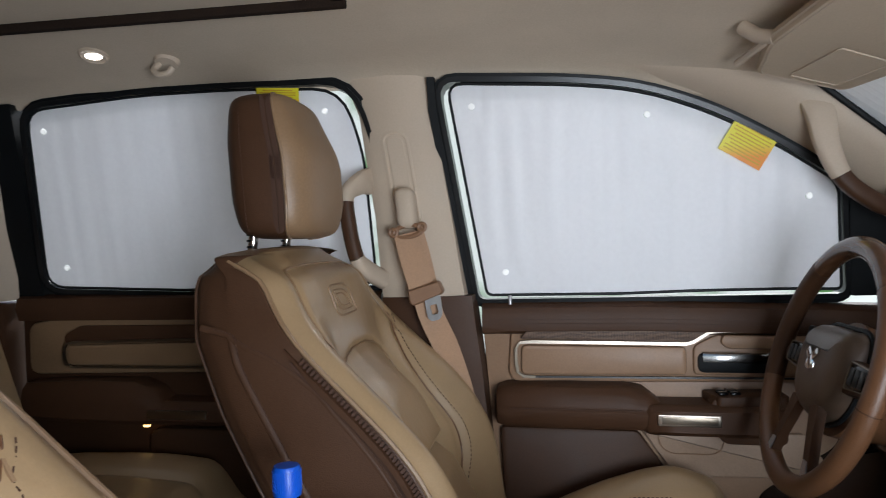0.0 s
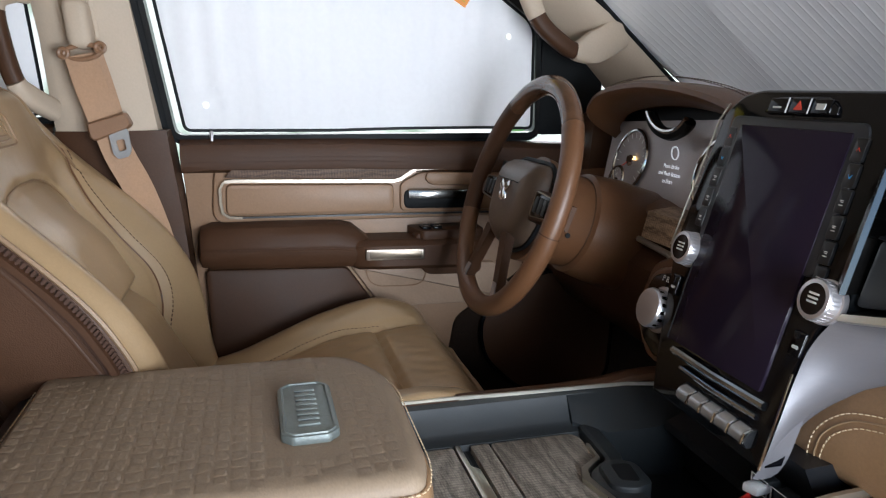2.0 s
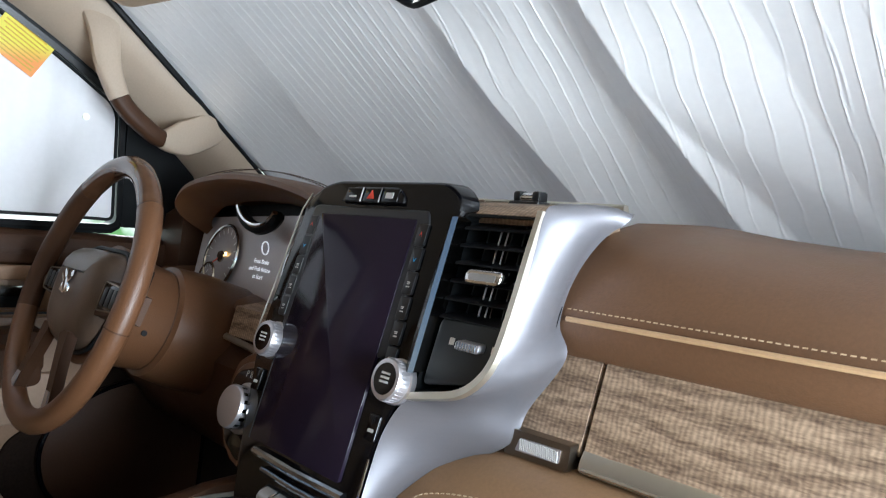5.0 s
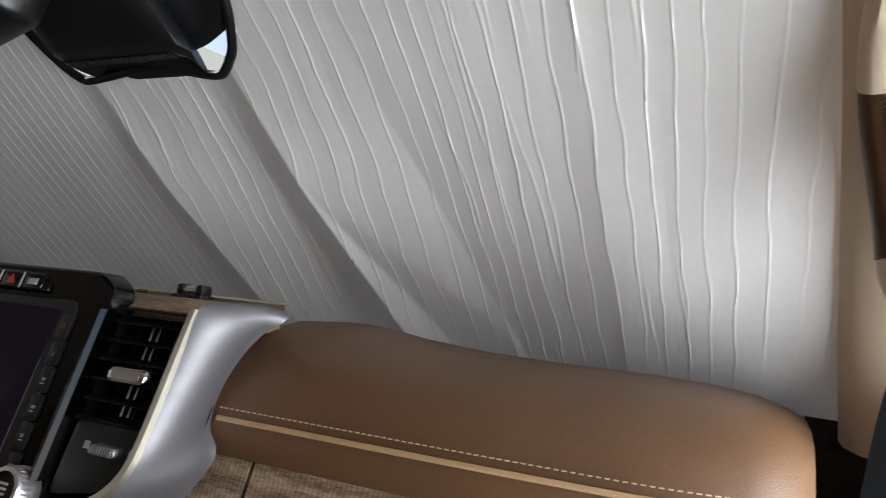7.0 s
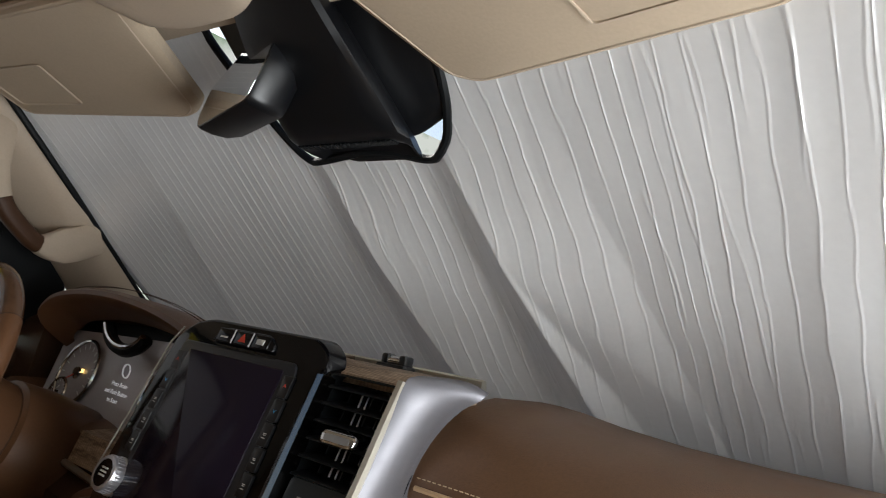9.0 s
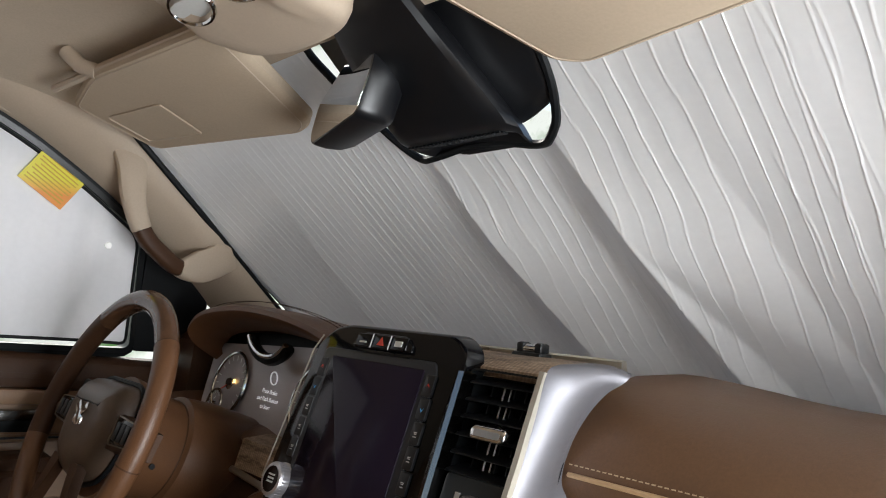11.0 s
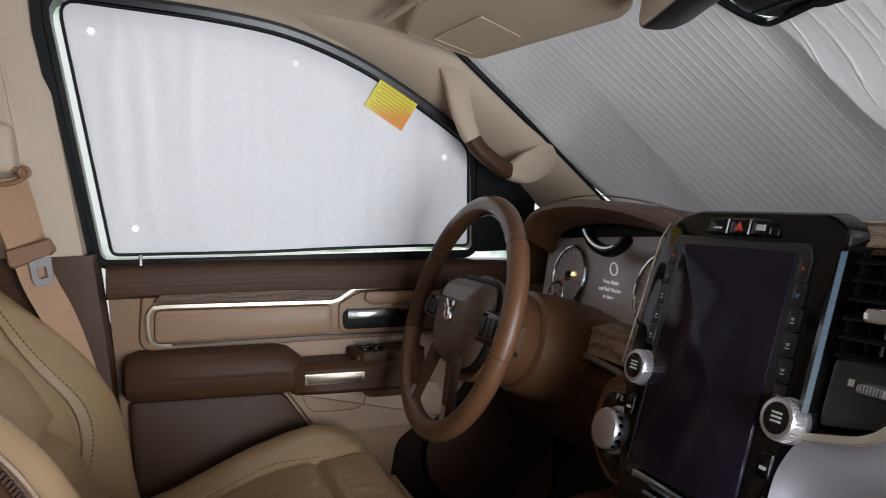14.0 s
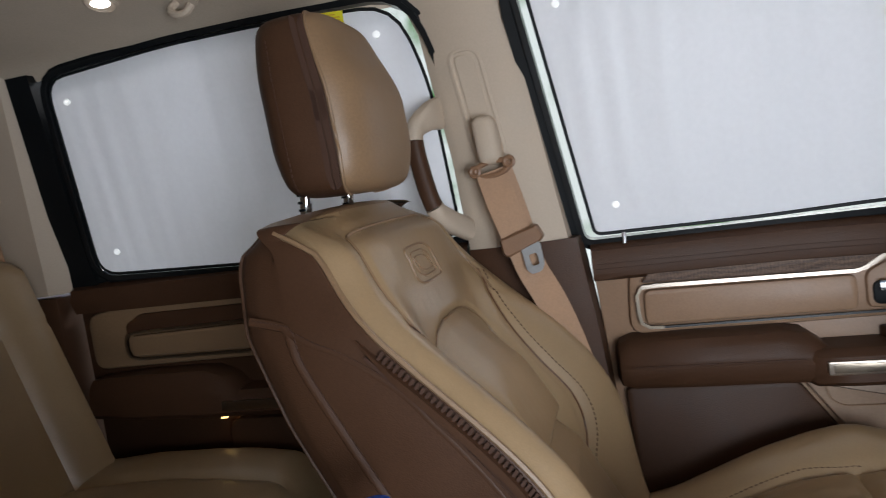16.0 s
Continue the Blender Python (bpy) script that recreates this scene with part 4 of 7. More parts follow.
            pts = [Vector((cx + s * (half((p.y - 0.43) / 0.514) * 1.006), p.x, p.y)) for p in spline([(a, b, 0) for a, b in line], 8)]
            part("side_seam", sweep(pts, [(-0.006, -0.001), (-0.002, 0.0008), (0.0, 0.0012), (0.002, 0.0008), (0.0035, -0.001)], (s, 0, 0)), BROWN, t, "raised brown piping")
            part("stitching", stitches([p + Vector((s * 0.0012, 0.007, 0.002)) for p in pts], 0.004, 0.002, 0.0005), BROWN_THREAD, t)
    for line, r, sewn in ((bolster, 0.0014, True), (puff, 0.0012, False), (yoke, 0.0020, False)):
        for sx in (-1, 1):
            pts = [Vector(face(sx * p.x, p.y)) + Vector((0, 0.0022, 0)) for p in spline([(a, b, 0) for a, b in line], 10)]
            part("seam_line", tube(pts, r, 5), SADDLE if sewn else TAN, t, "dark seam in the leather" if sewn else "")
            if sewn:
                pts = [Vector(face(sx * (p.x + 0.035), p.y)) + Vector((0, 0.0012, 0)) for p in spline([(a, b, 0) for a, b in line], 10)]
                part("stitching", stitches(pts, 0.0045, 0.003, 0.0006), BROWN_THREAD, t)
    for q, w_, r in ((0.715, 0.16, 0.0012), (0.962, 0.45, 0.0020)):
        part("seam_line", tube([Vector(face(w_ * (i / 10 - 1), q)) + Vector((0, 0.0022, 0)) for i in range(21)], r, 5), TAN, t)

    def emblem(k, a0, b0, power):
        # a rounded square on the upper panel, turned a little with the leather
        return [Vector(face(0.12 + a0 * math.copysign(abs(math.cos(q)) ** power, math.cos(q)) + 0.06 * math.sin(q), 0.858 + b0 * math.copysign(abs(math.sin(q)) ** power, math.sin(q)))) for q in np.linspace(0, 2 * math.pi, k + 1)[:-1]]

    up = Vector((0, 0.0006, 0))
    mark = part("embossed_badge", tube([p + up for p in emblem(44, 0.225, 0.045, 0.40)], 0.0016, 6, True, (0, 1, 0)), TAN, t, "embossed leather emblem")
    part("inner_line", tube([p + up for p in emblem(36, 0.155, 0.031, 0.55)], 0.0012, 6, True, (0, 1, 0)), TAN, mark)
    part("inner_line", tube([p + up for p in emblem(36, 0.105, 0.019, 0.55)], 0.0010, 6, True, (0, 1, 0)), TAN, mark)

    # cushion: y runs forward with s
    def seat(u, s):
        a = abs(u)
        w = 0.245 + 0.008 * math.sin(math.pi * s)
        y = 0.10 + 0.525 * s
        z = 0.480 + 0.028 * smooth(0.0, 0.7, s) - 0.075 * smooth(0.80, 1.0, s) ** 2
        z -= (0.045 + 0.025 * smooth(0.3, 0.8, a)) * (1 - smooth(0.12, 0.74, s))
        z += smooth(0.5, 0.82, a) * 0.034 * (1 - smooth(0.70, 1.0, s)) - 0.06 * smooth(0.84, 1.0, a) ** 2
        lines = [[(-0.60, 0.0), (-0.60, 0.55), (-0.56, 0.70), (-0.62, 0.86), (-0.95, 0.93)], [(0.60, 0.0), (0.60, 0.55), (0.56, 0.70), (0.62, 0.86), (0.95, 0.93)], [(-0.56, 0.70), (0.56, 0.70)]]
        d = min(seg_dist(u * 0.25, s * 0.52, [(p * 0.25, q * 0.52) for p, q in l]) for l in lines)
        z += groove(d, 0.007, 0.010)
        if detailed:
            z += 0.003 * noise.noise((u * 4, s * 6, cx * 5)) + 0.0014 * noise.noise((u * 12, s * 12, 8))
        return (cx + u * w, y, z)

    c = part("cushion", grid(seat, 110 if detailed else 24, 110 if detailed else 24), TAN_SOFT, t, "tan leather seat cushion")
    rim = [seat(u, 0) for u in np.linspace(-1, 1, 25)] + [seat(1, s) for s in np.linspace(0.05, 1, 20)] + [seat(u, 1) for u in np.linspace(0.92, -1, 25)] + [seat(-1, s) for s in np.linspace(0.95, 0.05, 20)]
    low = [(cx + (x - cx) * 0.97, y - (0.04 if y > 0.6 else 0), 0.30) for x, y, z in rim]
    mid = [(cx + (x - cx) * 1.012, y + (0.004 if y > 0.6 else 0), z * 0.5 + 0.19) for x, y, z in rim]
    part("cushion_side", skin([rim, mid, low], caps=False), BROWN, t, "dark brown leather cushion sides")
    for sx in (-1, 1):
        line = [Vector(seat(sx * (0.60 if q < 0.55 else 0.60 - 0.04 * smooth(0.55, 0.7, q)) * 1.05, q)) + Vector((0, 0, 0.001)) for q in np.linspace(0.05, 0.72, 34)]
        part("stitching", stitches(line, 0.0045, 0.003, 0.0005), BROWN_THREAD, c)
    part("seat_base", box(cx - 0.20, cx + 0.20, 0.12, 0.54, 0.12, 0.31, 0.01), BLACK, t, "dark seat base and rails")

    # headrest
    hx = cx + 0.0
    ctr = lambda s: Vector((hx, -0.128 - 0.012 * (s - 0.5), 0.966 + 0.220 * s))

    def head(a, s):
        # a: angle round, s: height
        w = 0.120 * (1 - 0.12 * smooth(0.6, 1, s) - 0.06 * smooth(0.35, 0, s))
        co, si = math.cos(a), math.sin(a)
        dep = 0.072 * (1 - 0.45 * smooth(0.50, 1, s) - 0.16 * smooth(0.3, 0, s)) if si > 0 else 0.066 * (1 - 0.06 * smooth(0.6, 1, s) - 0.10 * smooth(0.3, 0, s))
        x = w * math.copysign(abs(co) ** 0.58, co)
        y = dep * math.copysign(abs(si) ** 0.66, si)
        k = max(1 - abs(2 * s - 1) ** 12, 0.0) ** 0.26
        return ctr(s) + Vector((x * k, y * k, 0))

    rows = [0.5 - 0.5 * math.cos(math.pi * i / 44) for i in range(1, 44)]
    near, far = radians(20), radians(160)
    band = lambda a0, a1, k: [[head(a, s) for a in np.linspace(a0, a1, k)] for s in rows]
    h = part("headrest", skin(band(near, far, 46), closed=False), TAN, t, "tan leather headrest front")
    part("headrest_shell", skin(band(far, near + 2 * math.pi, 70), closed=False), BROWN, h, "dark brown headrest sides and back")
    for k in (0, -1):
        bm = bmesh.new()
        bm.faces.new([bm.verts.new(p) for p in band(near, near + 2 * math.pi, 72)[k][:-1]])
        part("headrest_cap", bm, BROWN if k == 0 else TAN, h)
    for a, sgn in ((near, 1), (far, -1)):
        e = [head(a, s) + Vector((0.0006 * sgn, 0, 0)) for s in rows]
        part("piping", tube(e, 0.0022, 6), TAN, h)
        bm = bmesh.new()
        fine = spline([head(a - sgn * radians(6), s) for s in np.linspace(0.05, 0.95, 30)], 3)
        for p, q in zip(fine, fine[1:]):
            for dy in (-0.0045, 0.0045):
                bmesh.ops.create_cube(bm, size=1, matrix=Matrix.Translation(p + Vector((0.0012 * sgn, dy - 0.004, 0))) @ Matrix.Rotation(radians(40 if dy > 0 else -40), 4, "X") @ Matrix.Diagonal((0.0026, 0.0088, 0.0024, 1)))
        part("stitching", bm, BROWN_THREAD, h, "crossed brown thread")
        arc = [head(a - sgn * radians(34 + 14 * (2 * s - 1) ** 4), s) + Vector((0.0012 * sgn, 0, 0)) for s in np.linspace(0.06, 0.86, 18)]
        part("side_stitching", stitches(spline(arc, 4), 0.004, 0.0025, 0.0006), BROWN_THREAD, h)
    for dx in (-0.072, 0.072):
        post = part("headrest_post", tube([(hx + dx, -0.168, 0.90), (hx + dx, -0.155, 0.99)], 0.0072, 14), CHROME, t, "chrome headrest post")
        part("notch", joined(*[lathe([(0.0076, 0), (0.0076, 0.003)], 12, Matrix.Translation((hx + dx, -0.161, 0.954 + 0.009 * k))) for k in range(3)]), BLACK, post)
        part("collar", lathe([(0.013, 0), (0.013, 0.002), (0.009, 0.004)], 16, Matrix.Translation((hx + dx, -0.163, 0.941))), BLACK, t)
    return t


bucket_seat(-0.415, "tan and brown leather driver's seat with stitched bolsters")
passenger = bucket_seat(0.43, "tan and brown leather front passenger seat", False)
passenger.matrix_basis = Matrix.Translation((0.01, -0.09, 0)) @ passenger.matrix_basis


def rear_bench():
    t = thing("bench_seat", (0, -0.95, 0.12), "tan leather rear bench seat with brown sides", "seat")
    for cx, w in ((-0.41, 0.26), (0.0, 0.14), (0.41, 0.26)):
        def cush(u, s, cx=cx, w=w):
            a = abs(u)
            z = 0.455 + 0.02 * math.sin(math.pi * s) - 0.07 * smooth(0.82, 1, s) ** 2 - 0.05 * smooth(0.86, 1.0, a) ** 2 + 0.015 * smooth(0.5, 0.8, a)
            z += groove(abs(a - 0.55) * w, 0.006, 0.006) + 0.003 * noise.noise((u * 4 + cx, s * 5, 2))
            return (cx + u * w, -0.84 + 0.53 * s, z + 0.07)

        c = part("cushion", grid(cush, 40, 40), TAN_SOFT, t, "tan leather rear cushion")
        part("cushion_base", box(cx - w * 0.98, cx + w * 0.98, -0.84, -0.35, 0.2, 0.47, 0.02), BROWN, t)

        def rest(u, s, cx=cx, w=w):
            a = abs(u)
            y = -0.735 - 0.17 * s + 0.03 * smooth(0.5, 0.8, a) - 0.08 * smooth(0.84, 1, a) ** 1.6 - 0.08 * smooth(0.9, 1, s) ** 2
            y += groove(abs(a - 0.55) * w, 0.006, 0.006) + groove(abs(s - 0.72) * 0.55, 0.006, 0.004)
            return (cx + u * w, y, 0.44 + 0.52 * s)

        part("backrest", grid(rest, 40, 40), TAN_SOFT, t, "tan leather rear backrest")
    part("frame", box(-0.66, 0.66, -1.12, -0.96, 0.12, 0.93, 0.02), BROWN, t, "dark brown seat back")
    for cx in (-0.41, 0.41):
        part("headrest", box(cx - 0.12, cx + 0.12, -1.04, -0.93, 0.955, 1.12, 0.035, 4), TAN, t, "tan leather headrest")
    return t


rear_bench()


# ---- seat belts ----
def webbing(line, w, up):
    return sweep(line, [(-w, -0.0008), (w, -0.0008), (w, 0.0008), (-w, 0.0008)], up)


def front_belt():
    t = thing("seat_belt", (-0.66, 0.03, 0.98), "tan seat belt hanging from the door pillar", "seat belt")
    knob = rounded([(-0.002, 1.058), (0.035, 1.058), (0.040, 0.981), (0.004, 0.981)], 0.0178, 7)
    part("guide_cover", skin([[(x, y, z) for y, z in offset(knob, d)] for x, d in ((-0.68, 0.0), (-0.640, 0.0), (-0.634, -0.0015), (-0.630, -0.005), (-0.628, -0.010))]), BEIGE, t, "rounded beige belt guide cover")
    loop = [(-0.636, 0.023 + 0.027 * math.cos(a), 0.976 + 0.011 * math.sin(a) + 0.003 * math.cos(a)) for a in np.linspace(0, 2 * math.pi, 25)[:-1]]
    ring_ = part("guide_ring", tube(loop, 0.0042, 8, True, (1, 0, 0)), WEB_DARK, t, "brown plastic belt ring")
    for y, z in ((-0.004, 0.974), (0.050, 0.983)):
        part("eyelet", tube([(-0.634, y + 0.0068 * math.cos(a), z + 0.0068 * math.sin(a)) for a in np.linspace(0, 2 * math.pi, 17)[:-1]], 0.0036, 8, True, (1, 0, 0)), WEB_DARK, ring_)
    part("webbing", webbing(spline([(-0.637, 0.020, 0.972), (-0.632, 0.030, 0.93), (-0.63, 0.040, 0.895), (-0.633, 0.055, 0.845), (-0.638, 0.065, 0.81), (-0.642, 0.090, 0.75), (-0.645, 0.115, 0.66), (-0.65, 0.135, 0.55)], 6), 0.0235, (1, 0.2, 0)), WEB, t, "tan woven belt webbing")
    part("loose_webbing", webbing(spline([(-0.640, 0.030, 0.968), (-0.650, 0.040, 0.92), (-0.652, 0.052, 0.86)], 5), 0.0235, (1, 0.2, 0)), WEB, t)
    part("stopper", skin([[(x, y, z) for y, z in offset(rounded([(0.021, 0.866), (0.079, 0.883), (0.088, 0.864), (0.083, 0.857), (0.032, 0.837), (0.024, 0.842)], 0.005), d)] for x, d in ((-0.652, -0.002), (-0.648, 0), (-0.624, 0), (-0.620, -0.003))]), WEB_DARK, t, "brown plastic tongue grip")
    tg = rounded([(0.052, 0.850), (0.082, 0.858), (0.085, 0.822), (0.080, 0.812), (0.064, 0.808), (0.057, 0.816)], 0.004)
    hole = rounded([(0.062, 0.838), (0.075, 0.841), (0.078, 0.823), (0.066, 0.820)], 0.003)
    part("tongue", ring_plate(tg, hole, -0.627, -0.622), TOGGLE, t, "chrome belt tongue")
    return t


def ring_plate(outer, inner, x0, x1):
    """A flat plate with one hole, standing across x."""
    n = 40

    def even(pts):
        pts = [Vector(p) for p in pts]
        c = sum(pts, Vector((0, 0))) / len(pts)
        out = []
        for i in range(n):
            a = 2 * math.pi * i / n
            d = Vector((math.cos(a), math.sin(a)))
            best = 0.0
            for p, q in zip(pts, pts[1:] + pts[:1]):
                e = q - p
                den = d.x * e.y - d.y * e.x
                if abs(den) > 1e-12:
                    tt = ((p - c).x * e.y - (p - c).y * e.x) / den
                    uu = ((p - c).x * d.y - (p - c).y * d.x) / den
                    if tt > 0 and -1e-6 <= uu <= 1 + 1e-6:
                        best = max(best, tt)
            out.append(c + d * best)
        return out

    o, i_ = even(outer), even(inner)
    rows = [[(x, *p) for p in pts] for pts, x in ((o, x0), (o, x1), (i_, x1), (i_, x0), (o, x0))]
    bm = skin(rows, caps=False)
    bmesh.ops.remove_doubles(bm, verts=bm.verts[:], dist=1e-6)
    return bm


front_belt()


def rear_belt():
    t = thing("seat_belt", (-0.64, -0.98, 0.9), "tan rear seat belt beside the bench", "seat belt")
    part("anchor", box(-0.66, -0.625, -0.955, -0.90, 0.875, 0.90, 0.006), BEIGE, t, "beige belt guide")
    part("webbing", webbing(spline([(-0.655, -0.96, 1.12), (-0.645, -0.945, 0.98), (-0.638, -0.925, 0.88), (-0.63, -0.90, 0.78), (-0.62, -0.87, 0.70), (-0.62, -0.86, 0.58), (-0.63, -0.86, 0.45)], 6), 0.0235, (1, 0.3, 0)), WEB, t, "tan woven belt webbing")
    part("tongue", box(-0.634, -0.628, -0.905, -0.875, 0.835, 0.868, 0.002), CHROME, t, "chrome belt tongue")
    return t


rear_belt()


# ---- dashboard ----
def pan(x, z, d=0.0):
    """A point on the raked face of the centre stack, d metres towards the cabin."""
    return (x, 0.835 + 0.3 * (z - 0.905) - d, z)


def pan_plate(pts, d0, d1, bevel=0.0):
    if bevel <= 0:
        return skin([[pan(x, z, d) for x, z in pts] for d in (d0, d1)])
    ins = offset(pts, -bevel)
    mid = offset(pts, -bevel * 0.3)
    return skin([[pan(x, z, d) for x, z in p] for p, d in ((pts, d0), (pts, d1 - bevel), (mid, d1 - bevel * 0.3), (ins, d1))])


def pan_line(pts, r, n=6, closed=False, d=0.001):
    return tube([pan(x, z, d) for x, z in pts], r, n, closed, (0, 1, 0))


def rect(x0, x1, z0, z1):
    return [(x0, z0), (x1, z0), (x1, z1), (x0, z1)]


def lettering(body, size, m, material_, parent, name="lettering"):
    cu = bpy.data.curves.new("text", "FONT")
    cu.body, cu.size, cu.extrude, cu.align_x, cu.align_y = body, size, 0.0002, "CENTER", "CENTER"
    tmp = new("text", cu)
    me = bpy.data.meshes.new_from_object(tmp.evaluated_get(bpy.context.evaluated_depsgraph_get()))
    bpy.data.objects.remove(tmp)
    bm = bmesh.new()
    bm.from_mesh(me)
    bpy.data.meshes.remove(me)
    return part(name, moved(bm, m), material_, parent)


PAN_FACE = Matrix.Rotation(radians(90 - 16.7), 4, "X")


def dashboard():
    t = thing("dashboard", (0, 1.1, 0.5), "brown leather dashboard with wood and metal trim", "dashboard")
    # passenger pad
    top = [(0.93, 0.758), (0.900, 0.763), (0.886, 0.776), (0.881, 0.792), (0.882, 0.803), (0.886, 0.812), (0.894, 0.828), (0.910, 0.848), (0.94, 0.868), (1.0, 0.879), (1.10, 0.882), (1.22, 0.872), (1.30, 0.855), (1.30, 0.70), (0.95, 0.70)]
    rings = []
    for x, k, dy in ((0.224, 1.15, 0), (0.250, 1.15, 0), (0.28, 1.13, 0), (0.33, 1.07, 0), (0.40, 1.02, 0), (0.48, 1, 0), (0.58, 1, 0.004), (0.63, 0.98, 0.010), (0.67, 0.93, 0.022), (0.70, 0.84, 0.045), (0.715, 0.75, 0.07)):
        rings.append([(x, y + dy, 0.77 + (z - 0.77) * k if z > 0.77 else z) for y, z in top])
    part("upper_pad", skin(rings), PAD, t, "brown leather upper pad")
    seam = [(x, 0.8805 + dy, 0.803) for x, dy in ((0.232, 0), (0.285, 0), (0.45, 0), (0.58, 0.004), (0.63, 0.010), (0.665, 0.02))]
    part("piping", tube(spline(seam, 6), 0.0026, 6), TAN_PIPE, t, "pale leather piping")
    part("stitching", stitches(spline([(x, y + 0.003, z + 0.009) for x, y, z in seam], 6), 0.0036, 0.0026, 0.0005), THREAD, t)
    # driver's half of the top
    rings = []
    for x in np.linspace(-0.74, -0.10, 10):
        rings.append([(x, y, z) for y, z in ((1.03, 0.72), (1.02, 0.82), (1.022, 0.87), (1.04, 0.885), (1.1, 0.892), (1.22, 0.886), (1.30, 0.87), (1.30, 0.72))])
    part("driver_top", skin(rings), SADDLE, t, "brown leather top beside the windscreen")
    # centre top cap with wood
    part("centre_cap", skin([[(x, y, z) for y, z in ((0.848, 0.884), (0.850, 0.893), (0.866, 0.902), (0.90, 0.906), (0.932, 0.906), (0.944, 0.902), (0.955, 0.885), (1.30, 0.85), (1.30, 0.80), (0.92, 0.884))] for x in (-0.12, 0.233)]), WOOD, t, "grey-brown wood cap")
    part("name_plate", skin([[(x, y + 0.02 * ((x - 0.06) / 0.18) ** 2, z) for y, z in ((0.934, 0.900), (0.933, 0.9095), (0.936, 0.9115), (0.941, 0.9105), (0.944, 0.900))] for x in np.linspace(-0.115, 0.236, 16)]), NICKEL, t, "champagne metal plate with raised lettering")
    part("plate_bars", joined(*[box(x, x + 0.015, 0.9315, 0.9345, 0.9045, 0.9100, 0.001) for x in (0.012, 0.034, 0.056)]), PEWTER, t)
    # wood fascia, in two leaves
    fas = lambda x0, x1: skin([[(x, y, z) for y, z in ((0.93, 0.775), (0.898, 0.772), (0.894, 0.766), (0.869, 0.692), (0.871, 0.687), (0.93, 0.685))] for x in (x0, x0 + 0.001, x1 - 0.001, x1)])
    part("wood_panel", fas(0.195, 0.2645), WOOD, t, "grey-brown open-grain wood")
    part("wood_panel", fas(0.2695, 0.735), WOOD, t, "grey-brown open-grain wood")
    part("gap_shadow", box(0.26, 0.275, 0.90, 0.93, 0.66, 0.775), BLACK, t)
    tr = lambda x0, x1: sweep([(x0, 0.862, 0.684), (x1, 0.862, 0.684)], [(-0.035, -0.008), (-0.004, -0.009), (0.0, -0.005), (-0.002, 0.002), (-0.007, 0.010), (-0.035, 0.011)])
    part("metal_trim", tr(0.2695, 0.735), NICKEL, t, "warm silver metal trim")
    badge = part("metal_badge", skin([[(x, 0.862 + dy, z) for x, z in rounded([(0.188, 0.672), (0.2610, 0.674), (0.2635, 0.698), (0.197, 0.697)], 0.003)] for dy in (0.03, -0.004)]), PEWTER, t, "warm dark metal badge frame")
    part("badge_inlay", skin([[(x, 0.857 + dy, z) for x, z in rounded([(0.203, 0.6785), (0.252, 0.6795), (0.254, 0.692), (0.208, 0.691)], 0.002)] for dy in (0.02, -0.0006)]), SATIN, badge, "pale engraved inlay")
    part("inlay_rib", joined(*[box(0.2085 + 0.0022 * k, 0.2095 + 0.0022 * k, 0.8556, 0.8575, 0.6805, 0.6905) for k in range(20)]), PALE, badge)
    part("trim_edge", tube([(0.272, 0.8625, 0.6795), (0.50, 0.8625, 0.6795), (0.735, 0.8625, 0.6795)], 0.0020, 6), CHROME, t, "bright edge of the metal trim")
    # lower pad with its rolled end
    prof = [(0.92, 0.675), (0.868, 0.674), (0.846, 0.669), (0.826, 0.655), (0.814, 0.632), (0.809, 0.605), (0.812, 0.578), (0.824, 0.556), (0.845, 0.540), (0.87, 0.532), (0.92, 0.53)]
    rings = []
    for x, k, dy, drop in ((0.070, 0.30, 0.012, -0.018), (0.072, 0.55, 0.0, -0.018), (0.080, 0.74, -0.010, -0.016), (0.098, 0.88, -0.012, -0.010), (0.14, 0.97, -0.006, -0.004), (0.20, 1.0, 0, 0), (0.35, 1.0, 0, 0), (0.55, 1.0, 0, 0), (0.70, 1.0, 0.015, 0), (0.74, 0.9, 0.035, 0)):
        rings.append([(x, y + dy * (1 if y < 0.9 else 0), 0.572 + drop + (z - 0.572) * k) for y, z in prof])
    part("lower_pad", skin(rings), DASH_TAN, t, "camel vinyl knee pad")
    def pad_front(x, z):
        """A point on the face of the knee pad."""
        k, dy, drop = [float(np.interp(x, (0.080, 0.098, 0.14, 0.20, 0.55, 0.70), q)) for q in ((0.74, 0.88, 0.97, 1, 1, 1), (-0.010, -0.012, -0.006, 0, 0, 0.015), (-0.016, -0.010, -0.004, 0, 0, 0))]
        zz = 0.572 + (z - 0.572 - drop) / k
        return Vector((x, float(np.interp(zz, (0.532, 0.540, 0.556, 0.578, 0.605, 0.632, 0.655, 0.669), (0.87, 0.845, 0.824, 0.812, 0.809, 0.814, 0.826, 0.846))) + dy - 0.0012, z))

    rows_ = (((0.72, 0.654), (0.49, 0.652), (0.393, 0.650), (0.297, 0.647), (0.20, 0.640), (0.148, 0.630), (0.126, 0.619), (0.110, 0.601), (0.100, 0.574), (0.098, 0.545)),
             ((0.72, 0.642), (0.49, 0.640), (0.394, 0.638), (0.299, 0.635), (0.21, 0.629), (0.160, 0.620), (0.140, 0.611), (0.124, 0.596), (0.114, 0.573), (0.112, 0.547)))
    for line in rows_:
        part("stitching", stitches([pad_front(p.x, p.y) for p in spline([(x, z, 0) for x, z in line], 10)], 0.0036, 0.0028, 0.0005, (0, 1, 0)), THREAD, t, "cream double stitching")
